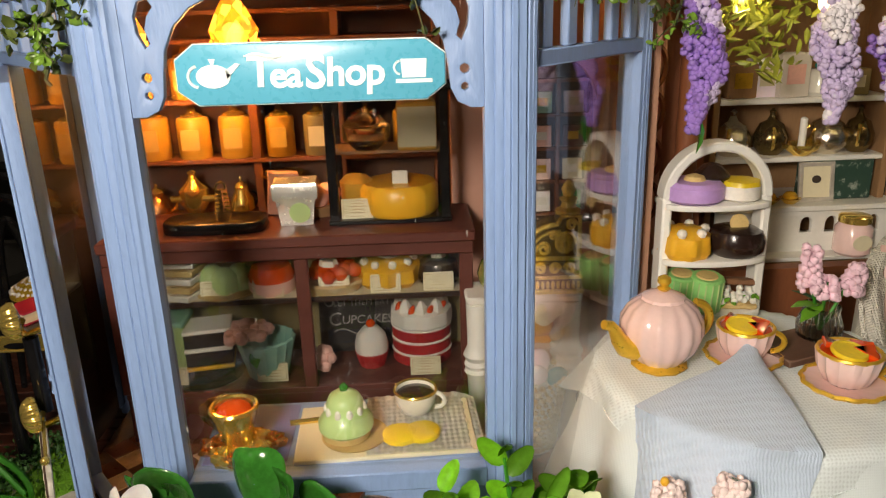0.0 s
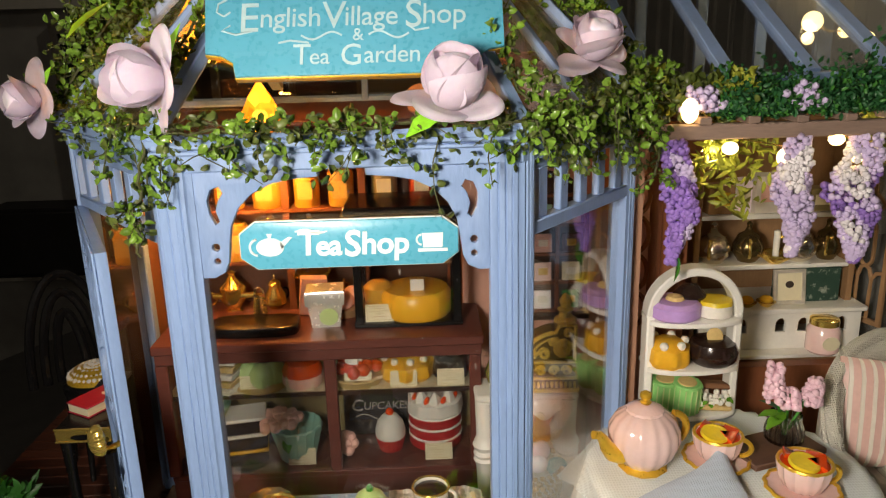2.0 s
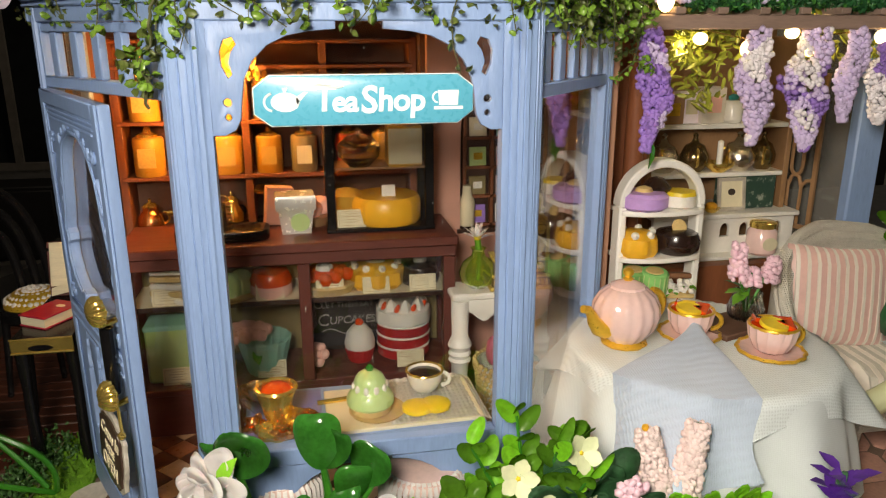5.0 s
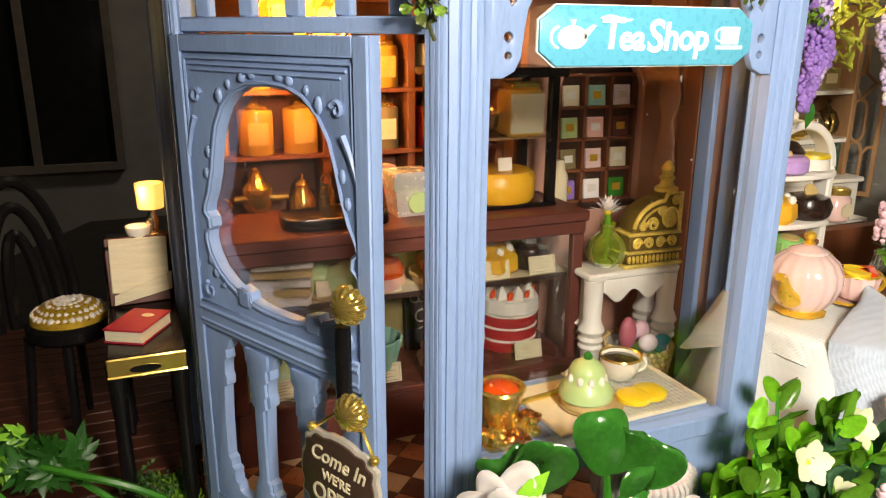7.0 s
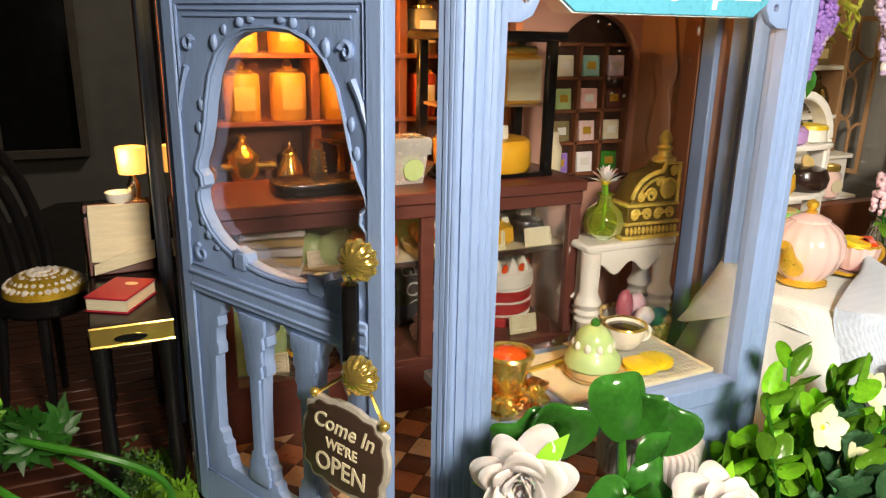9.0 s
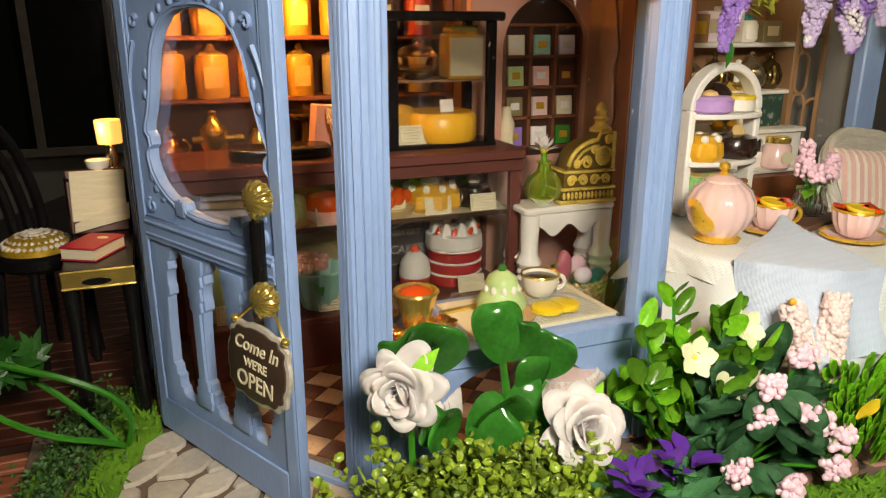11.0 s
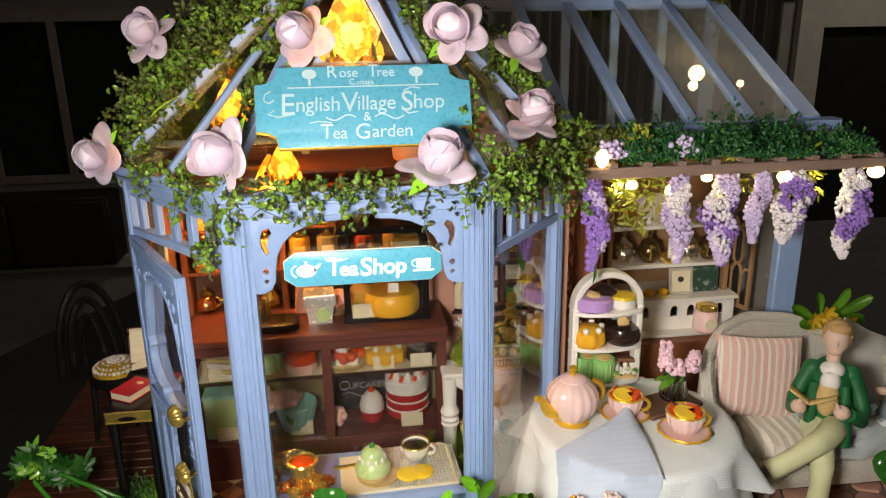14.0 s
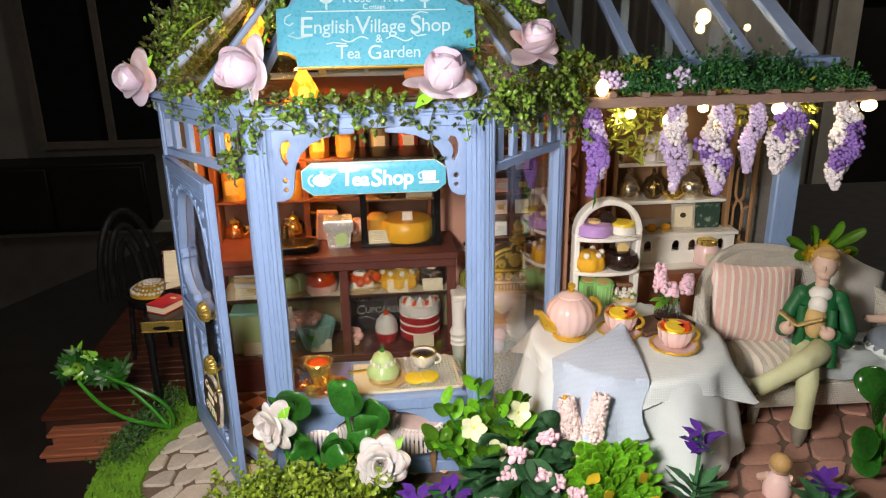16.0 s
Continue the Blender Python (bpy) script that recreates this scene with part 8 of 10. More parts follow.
statue("figurine", [
    (0, "tube", [((0, 0, 0.02), 0.42), ((0, 0, 0.3), 0.45), ((0, 0, 0.65), 0.35), ((0, 0, 0.85), 0.15)]),
    (1, "ball", ((0, 0, 1.1), 0.34, 12, 8)), (2, "ball", ((0, 0.05, 1.18), 0.345, 12, 7, (1, 1, 0.9))),
    (1, "tube", [((-0.3, 0, 0.65), 0.13), ((-0.5, -0.25, 0.4), 0.11)]), (1, "tube", [((0.3, 0, 0.65), 0.13), ((0.5, -0.25, 0.4), 0.11)]),
    (1, "tube", [((-0.2, -0.2, 0.15), 0.16), ((-0.3, -0.7, 0.12), 0.12)]), (1, "tube", [((0.2, -0.2, 0.15), 0.16), ((0.3, -0.7, 0.12), 0.12)]),
], [PINKPORC, CLAY, SAND], "tiny sitting porcelain figurine on the paving", (12.2, -2.3, 0.1), 160)

# ---- shelves in the garden wall ----
hutch = thing("garden_hutch", (12.0, 8.6, 0.0), label="white shelf hutch with arched counter panel", category="hutch")
Q = Matrix.Translation((-12.0, -8.6, 0))
for z in (8.50, 6.90):
    part("shelf", box(bmesh.new(), 9.9, 14.6, 7.9, 9.55, z - 0.16, z, Q, 0.03), WHITE, hutch)
for x in (9.8, 14.7):
    part("side", box(bmesh.new(), x - 0.1, x + 0.1, 7.9, 9.55, 4.3, 11.2, Q, 0.03), TANWOOD, hutch)
part("back", box(bmesh.new(), 9.7, 14.8, 9.45, 9.58, 4.3, 11.5, Q), TANWOOD, hutch)
part("counter", box(bmesh.new(), 9.8, 15.0, 7.3, 9.5, 5.48, 5.64, Q, 0.03), WHITE, hutch)
arches = []
for cx in (11.2, 12.4, 13.1, 14.3):
    arches.append([(cx - 0.16, 4.85)] + [(cx - 0.16 * math.cos(a), 5.1 + 0.2 * math.sin(a)) for a in np.linspace(0, math.pi, 8)] + [(cx + 0.16, 4.85)])
part("panel", plate(bmesh.new(), [rect(9.85, 14.9, 4.3, 5.48)] + arches, 0.14, Q @ at(0, 7.5, 0) @ upright(), bev=0.015), WHITE, hutch)
part("lower_board", box(bmesh.new(), 9.6, 15.0, 6.95, 9.4, 4.18, 4.3, Q, 0.02), WHITE, hutch)
part("hutch_base", box(bmesh.new(), 9.7, 14.9, 7.2, 9.4, 0.1, 4.17, Q, 0.02), TANWOOD, hutch)


def gift_box(x, y, z, w, h, material, mark, label):
    t = thing("gift_box", (x, y, z), rng.uniform(-6, 6), label=label, category="box", group="boxes on the garden shelves")
    part("box", box(bmesh.new(), -w / 2, w / 2, -0.3, 0.3, 0, h, ID, 0.03), material, t)
    part("label", box(bmesh.new(), -w * 0.3, w * 0.3, -0.32, -0.305, h * 0.3, h * 0.75), mark, t)
    return t


gift_box(10.5, 8.3, 8.50, 0.8, 0.9, TANWOOD, GOLDPAINT, "tan card gift box on shelf")
gift_box(11.9, 8.3, 8.50, 0.85, 1.15, STRIPE_B, PINKCAKE, "cream card gift box with pink label")
gift_box(11.2, 8.45, 8.50, 0.7, 1.0, PINKPETAL, CREAM, "pale pink card gift box on shelf")
gift_box(13.6, 8.3, 8.50, 0.8, 0.7, TEATIN, CREAM, "olive card box with cream label")
t = thing("cream_jar", (12.75, 8.3, 8.50), label="small cream ceramic jar", category="jar")
part("jar", lathe(bmesh.new(), [(0.28, 0), (0.36, 0.1), (0.36, 0.55), (0.28, 0.7), (0.2, 0.72)], 18), PORCELAIN, t)
part("bow", ball(bmesh.new(), (0, 0, 0.8), 0.14, 8, 5, (1.4, 0.8, 0.8)), mat("teal_ribbon", (0.02, 0.22, 0.2), 0.5), t)
for k, (x, r) in enumerate(((10.5, 0.5), (11.6, 0.45), (13.2, 0.55), (14.1, 0.4))):
    t = thing("silver_pot", (x, 8.4, 6.90), rng.uniform(0, 90), label="polished silver tea urn on shelf", category="teapot", group="silver pots")
    part("body", lathe(bmesh.new(), [(r * 0.6, 0), (r, 0.25), (r * 1.05, 0.5), (r * 0.7, 0.85), (r * 0.3, 0.95), (r * 0.15, 1.1), (r * 0.2, 1.2), (0.02, 1.28)], 24), SILVER if k % 2 == 0 else mat("dark_bronze", (0.20, 0.14, 0.06), 0.16, 0.85, vary=0.3, bump=0.3), t)
    part("spout", tube(bmesh.new(), [(r * 0.8, 0, 0.35), (r * 1.3, 0, 0.5), (r * 1.5, 0, 0.8)], [0.1, 0.07, 0.05], 7), SILVER, t)
    part("handle", tube(bmesh.new(), [(-r - 0.22 * math.sin(a), 0, 0.5 + 0.28 * math.cos(a)) for a in np.linspace(0.1, 3, 9)], 0.05, 6), GOLD, t)
t = thing("brass_candlestick", (12.35, 8.1, 6.90), label="small brass bowl and white candle", category="candlestick")
part("bowl", lathe(bmesh.new(), [(0.2, 0), (0.45, 0.2), (0.48, 0.32), (0.4, 0.3), (0.1, 0.12)], 20, ID, 8, 0.05), GOLD, t)
part("candle", lathe(bmesh.new(), [(0.1, 0.1), (0.1, 1.0), (0.03, 1.05)], 10), PORCELAIN, t)
t = thing("picture_frame", (12.75, 7.75, 5.64), label="silver framed picture with small emblem", category="picture frame", rx=-8)
part("frame", plate(bmesh.new(), [rect(-0.5, 0.5, 0, 1.1), rect(-0.38, 0.38, 0.12, 0.98)], 0.1, upright(), bev=0.02), PLATERIM, t)
part("picture", box(bmesh.new(), -0.39, 0.39, -0.01, 0.03, 0.11, 0.99), CREAM, t)
part("emblem", plate(bmesh.new(), [oval(0, 0.62, 0.13, 0.11, 12)], 0.02, at(0, -0.02, 0) @ upright()), INK, t)
t = thing("patterned_box", (13.45, 8.2, 5.64), label="dark green patterned tea caddy", category="tea caddy")
part("box", box(bmesh.new(), -0.95, 0.95, -0.3, 0.3, 0, 1.12, ID, 0.04), mat("dark_green_lattice", (0.03, 0.07, 0.05), 0.5, spots=((0.32, 0.36, 0.30), 0.55, 3.5)), t)
for x in (11.4, 12.0):
    t = thing("sweet_dish", (x, 7.7, 5.64), label="tiny brass dish of sweets", category="dish", group="sweet dishes")
    part("dish", lathe(bmesh.new(), [(0.15, 0), (0.3, 0.15), (0.26, 0.15), (0.1, 0.05)], 14), GOLD, t)
    part("sweets", ball(bmesh.new(), (0, 0, 0.2), 0.2, 9, 5, (1, 1, 0.7)), CUSTARD, t)
t = thing("jam_jar", (13.6, 7.15, 4.30), label="glass jar of pink jam with gilt lid", category="jar")
part("glass", lathe(bmesh.new(), [(0.4, 0), (0.48, 0.08), (0.48, 0.75), (0.38, 0.88), (0.36, 0.92)], 22), PINKPORC, t)
part("lid", lathe(bmesh.new(), [(0.42, 0.9), (0.42, 1.06), (0.36, 1.1), (0.02, 1.11)], 22), GOLD, t)
part("label", plate(bmesh.new(), [oval(0, 0.42, 0.26, 0.22, 16)], 0.03, at(0, -0.49, 0) @ upright()), CREAM, t)
# open lattice casement
lat = thing("lattice_door", (14.9, 8.6, 4.88), 0, label="open tan wooden casement with gothic tracery", category="window door")
hinge, tipv = Vector((14.95, 8.75, 0)), Vector((15.5, 7.4, 0))
dv = tipv - hinge
LM = Matrix.Translation((hinge.x - 14.9, hinge.y - 8.6, 0)) @ Matrix.Rotation(math.atan2(dv.y, dv.x), 4, "Z")
lw, lh = dv.length, 5.2
part("frame", plate(bmesh.new(), [rect(0, lw, 0, lh), rect(0.14, lw - 0.14, 0.16, lh - 0.16)], 0.14, LM @ upright(), bev=0.02), TANWOOD, lat)
c = lw / 2
slot = [(0.20, 0.45), (0.17, 0.58), (0.09, 0.68), (0.0, 0.71)]
loop_ = [(x, z) for x, z in slot] + [(-x, z) for x, z in slot[-2::-1]] + [(-x, -z) for x, z in slot] + [(x, -z) for x, z in slot[-2::-1]] + [slot[0]]
for pts in ([(c + x, 0, 2.55 + z) for x, z in loop_],
            [(0.1, 0, 1.72), (c - 0.40, 0, 1.66), (c - 0.24, 0, 1.45), (c - 0.22, 0, 0.12)], [(lw - 0.1, 0, 1.72), (c + 0.40, 0, 1.66), (c + 0.24, 0, 1.45), (c + 0.22, 0, 0.12)],
            [(c, 0, 1.84), (c - 0.14, 0, 1.76), (c - 0.24, 0, 1.45)], [(c, 0, 1.84), (c + 0.14, 0, 1.76), (c + 0.24, 0, 1.45)],
            [(0.1, 0, 3.85), (c - 0.42, 0, 3.80), (c - 0.22, 0, 3.62), (c, 0, 3.26)], [(lw - 0.1, 0, 3.85), (c + 0.42, 0, 3.80), (c + 0.22, 0, 3.62), (c, 0, 3.26)],
            [(c - 0.42, 0, 3.80), (c - 0.05, 0, 4.15), (c, 0, 5.1)], [(c + 0.42, 0, 3.80), (c + 0.05, 0, 4.15), (c, 0, 5.1)]):
    part("tracery", tube(bmesh.new(), pts, 0.062, 6, LM), TANWOOD, lat)

# ---- bureau, lamp, books and bentwood chair on the deck ----
desk = thing("bureau", (-7.88, 6.9, 0.0), label="black lacquered bureau with gilt edge", category="desk")
part("top", box(bmesh.new(), -0.76, 0.74, -2.1, 2.4, 3.72, 3.95, ID, 0.03), BLACKLAC, desk)
part("gilt_edge", box(bmesh.new(), -0.76, 0.74, -2.16, -2.105, 3.54, 3.95, ID, 0.02), GOLD, desk, "gilt front edge")
part("finger_hole", plate(bmesh.new(), [oval(-0.05, 3.69, 0.30, 0.08, 20)], 0.02, at(0, -2.165, 0) @ upright()), BLACKLAC, desk, "dark oval finger hole")
for z_ in (3.56, 3.94):
    part("gilt_bead", tube(bmesh.new(), [(-0.76, -2.165, z_), (0.74, -2.165, z_)], 0.03, 5), GOLD, desk)
part("upper_case", box(bmesh.new(), -0.76, 0.74, 1.3, 2.4, 3.955, 5.38, ID, 0.05), BLACKLAC, desk)
for x in (-0.62, 0.60):
    for y in (-1.85, 2.15):
        part("leg", lathe(bmesh.new(), [(0.11, 0), (0.17, 0.8), (0.14, 2.4), (0.20, 3.73)], 10, at(x, y, 0)), BLACKLAC, desk)
t = thing("red_book", (-8.0, 6.05, 3.95), -30, label="closed crimson book on the bureau", category="book")
part("page_block", box(bmesh.new(), -0.41, 0.41, -0.60, 0.60, 0.04, 0.27), PAGES, t)
part("front_cover", box(bmesh.new(), -0.44, 0.44, -0.63, 0.63, 0.27, 0.32, ID, 0.015), REDBOOK, t)
part("back_cover", box(bmesh.new(), -0.44, 0.44, -0.63, 0.63, 0.0, 0.04, ID, 0.012), REDBOOK, t)
part("emblem", plate(bmesh.new(), [oval(0.1, 0.25, 0.14, 0.09, 10)], 0.012, at(0, 0, 0.325)), CREAM, t)
t = thing("open_book", (-7.88, 7.95, 3.95), 3, label="open cream paged book propped upright", category="book", rx=-12)
part("page_block", box(bmesh.new(), -0.66, 0.62, -0.10, 0.0, 0.30, 1.58, at(0, 0, 0, 0, 2, 0), 0.02), PAGES, t)
part("cover", box(bmesh.new(), -0.70, 0.64, 0.005, 0.06, 0.02, 1.62, ID, 0.02), MAHOG, t)
part("lower_leaf", plate(bmesh.new(), [[(-0.62, 0.05), (0.68, 0.30), (0.70, 0.72), (-0.60, 0.28)]], 0.06, at(0, -0.18, 0) @ upright(), bev=0.01), PAGES, t)
t = thing("desk_lamp", (-7.48, 8.75, 5.38), label="small glowing table lamp with yellow shade", category="lamp")
part("base", lathe(bmesh.new(), [(0.3, 0), (0.32, 0.06), (0.12, 0.15), (0.16, 0.4), (0.08, 0.6), (0.08, 0.85)], 16), SILVER, t)
part("shade", lathe(bmesh.new(), [(0.30, 0.72), (0.33, 1.32), (0.28, 1.32)], 18, cap=False), SHADE, t)
part("bulb", ball(bmesh.new(), (0, 0, 1.0), 0.16, 8, 5), BULB, t)
t = thing("china_cup", (-7.82, 8.5, 5.38), label="small white china cup", category="cup")
part("cup", lathe(bmesh.new(), [(0.15, 0), (0.28, 0.2), (0.3, 0.35), (0.25, 0.33), (0.1, 0.08)], 16), PORCELAIN, t)

chair = thing("bentwood_chair", (-9.65, 9.75, 0.0), 42, label="black bentwood chair with gold woven seat", category="chair")
part("seat_frame", lathe(bmesh.new(), [(0.95, 2.75), (1.05, 2.85), (1.05, 3.1), (0.95, 3.2)], 26), BLACKLAC, chair)
seat = part("seat", lathe(bmesh.new(), [(0.92, 3.15), (0.9, 3.35), (0.6, 3.6), (0.03, 3.68)], 26), GOLDPAINT, chair, "gold woven seat pad")
bead_cloud("weave", [(r * math.cos(a), r * math.sin(a), 3.66 - 0.34 * (r / 0.9) ** 2) for r in (0.12, 0.3, 0.48, 0.66, 0.82) for a in np.linspace(0, 6.283, int(6 + r * 34))], 0.085, STRIPE_B, seat, 6)
for i, (x, y) in enumerate(((-0.7, -0.7), (0.7, -0.7), (-0.7, 0.7), (0.7, 0.7))):
    part("leg", tube(bmesh.new(), [(x * 1.25, y * 1.25, 0.0), (x * 1.1, y * 1.1, 1.5), (x, y, 2.8)], [0.09, 0.12, 0.13], 8), BLACKLAC, chair)
for w_, h_ in ((1.35, 3.65), (0.90, 3.0), (0.45, 2.3)):
    part("back_loop", tube(bmesh.new(), [(-0.35 + w_ * math.cos(a) * (1 if math.sin(a) > 0 else 0.9), 0.95 + 0.25 * math.sin(a), 3.0 + h_ * max(math.sin(a), 0)) for a in np.linspace(0, math.pi, 17)], 0.15, 8), BLACKLAC, chair)

# ---- vines, roses and fairy lights on the roof ----
def garland(curve, n, r, seed, label, material=LEAF, size=0.18, drop=0.0, wide=0.66, reach=1.0):
    """A climbing vine: a stem along the curve and many wandering sprigs, each set with small leaves."""
    base = Vector(curve[0])
    t = thing("vine", base, label=label, category="climbing vine", group="vines on the roof")
    loc = [Vector(p) - base for p in curve]
    g_ = random.Random(seed)
    pts = []
    for a, b in zip(loc, loc[1:]):
        for k in range(5):
            pts.append(a.lerp(b, k / 5) + any_dir(0, g_) * 0.08)
    part("stem", tube(bmesh.new(), pts + [loc[-1]], 0.03, 5), STEM, t)
    bm = bmesh.new()
    spots = []
    for s_ in range(int(n * 1.35 / 13)):
        f = g_.random() * (len(loc) - 1)
        i = min(int(f), len(loc) - 2)
        p = loc[i].lerp(loc[i + 1], f - i)
        rr = r[i] + (r[i + 1] - r[i]) * (f - i) if isinstance(r, (list, tuple)) else r
        p = p + any_dir(0, g_) * rr * 0.85 * g_.random() ** 0.6
        along = (loc[i + 1] - loc[i]).normalized() * g_.choice((-1, 1)) * g_.uniform(0.2, 1.0)
        d = (along + any_dir(0, g_) * 0.7 - Vector((0, 0, drop * g_.random() ** 2))).normalized() * g_.uniform(0.45, 1.05) * min(max(rr, 0.55), 0.9) * reach
        bend = any_dir(-0.3, g_) * 0.2
        path_ = [p + d * k + bend * (4 * k * (1 - k)) - Vector((0, 0, drop * 0.25 * k * k)) for k in (0, 0.33, 0.67, 1.0)]
        if s_ % 2 == 0 or n < 1100:
            tube(bm, path_, [0.018, 0.016, 0.013, 0.008], 4)
        for m_ in range(13):
            k = m_ / 12 * 2.99
            spots.append(path_[int(k)].lerp(path_[int(k) + 1], k - int(k)) + any_dir(0, g_) * (0.07 + 0.03 * (reach > 1)))
    part("stem_tangle", bm, STEM, t, kind="stuff")
    light = [p for k, p in enumerate(spots) if (k // 13) % 10 < 6]
    dark = [p for k, p in enumerate(spots) if (k // 13) % 10 >= 6]
    leaf_cloud("leaves", light, size, material, t, seed, wide)
    leaf_cloud("dark_leaves", dark, size, LEAFD, t, seed + 500, wide)
    return t


EZ = ZE + 0.35
garland([(-3.9, 0.6, EZ), (-2.6, -0.25, EZ), (-0.6, -0.35, EZ - 0.05), (1.2, -0.3, EZ), (3.3, -0.25, EZ), (4.2, 0.8, EZ)], 640, 0.50, 21, "green leafy vine trailing along the front eaves", size=0.19, drop=1.1, wide=0.72, reach=2.1)
garland([(-7.0, 4.5, EZ), (-6.0, 3.2, EZ + 0.1), (-4.8, 1.7, EZ), (-3.5, 0.2, EZ)], 260, 0.42, 22, "green leafy vine along the side eaves", size=0.19, drop=0.35, wide=0.72, reach=1.7)
garland([(-3.35, -0.1, EZ), (-3.5, -0.25, ZE - 0.4), (-3.75, -0.2, ZE - 1.2), (-3.7, -0.3, ZE - 1.9)], 100, 0.30, 23, "thin vine shoot hanging down the corner post", size=0.19, drop=0.3, wide=0.72, reach=1.3)
garland([(3.4, -0.2, EZ), (4.6, 1.1, EZ + 0.1), (5.9, 2.6, EZ + 0.2), (6.7, 3.7, EZ)], 820, [0.4, 0.55, 0.75, 0.75], 24, "bushy green vine over the side eaves", size=0.19, drop=1.6, wide=0.72, reach=1.6)
garland([(6.8, 3.6, EZ + 0.2), (7.0, 3.3, ZE - 0.3), (6.9, 3.3, ZE - 1.4)], 150, 0.45, 25, "vine tuft hanging at the corner", drop=0.6)
garland([(-7.0, 4.6, EZ + 0.2), (-5.6, 4.4, 14.4), (-4.0, 4.6, 16.2), (-2.0, 4.6, 17.6), (-0.2, 4.6, 18.9)], 2900, [0.7, 1.05, 1.3, 1.2, 0.9], 26, "thick leafy vine covering the roof ridge", drop=0.3)
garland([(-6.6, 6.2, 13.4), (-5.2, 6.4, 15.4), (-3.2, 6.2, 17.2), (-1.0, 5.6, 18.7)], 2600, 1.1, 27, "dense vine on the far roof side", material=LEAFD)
garland([(-3.5, 0.3, EZ + 0.3), (-2.9, 1.4, 14.0), (-2.0, 2.6, 15.7), (-1.2, 3.3, 17.0), (-0.2, 4.0, 18.4)], 520, [0.35, 0.45, 0.6, 0.75, 0.8], 28, "leafy vine climbing the front roof rib")
garland([(3.5, 0.2, EZ + 0.3), (3.0, 1.3, 14.0), (2.4, 2.4, 15.5), (1.6, 3.3, 17.0), (0.7, 4.2, 18.4)], 620, [0.35, 0.4, 0.5, 0.7, 0.8], 29, "leafy vine climbing the roof rib")
garland([(6.6, 3.6, EZ + 0.5), (5.6, 4.2, 14.2), (4.2, 4.5, 15.6), (2.8, 4.6, 17.0), (1.2, 4.8, 18.4)], 1500, [0.65, 0.7, 0.75, 0.85, 0.8], 30, "thick leafy vine on the roof corner")
garland([(7.2, 4.4, 12.4), (8.2, 4.2, 12.3), (9.0, 4.0, 12.2)], 500, 0.55, 31, "yellowish fern tuft beside the pergola", material=YELLOWLEAF, size=0.3)


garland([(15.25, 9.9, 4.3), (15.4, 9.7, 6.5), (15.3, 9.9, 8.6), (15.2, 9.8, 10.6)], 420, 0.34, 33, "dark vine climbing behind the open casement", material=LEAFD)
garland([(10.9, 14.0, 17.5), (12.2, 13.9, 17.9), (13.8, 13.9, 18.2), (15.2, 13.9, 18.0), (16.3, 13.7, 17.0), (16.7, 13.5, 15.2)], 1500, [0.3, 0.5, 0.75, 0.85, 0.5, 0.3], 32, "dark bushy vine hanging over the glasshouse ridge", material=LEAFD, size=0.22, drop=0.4)


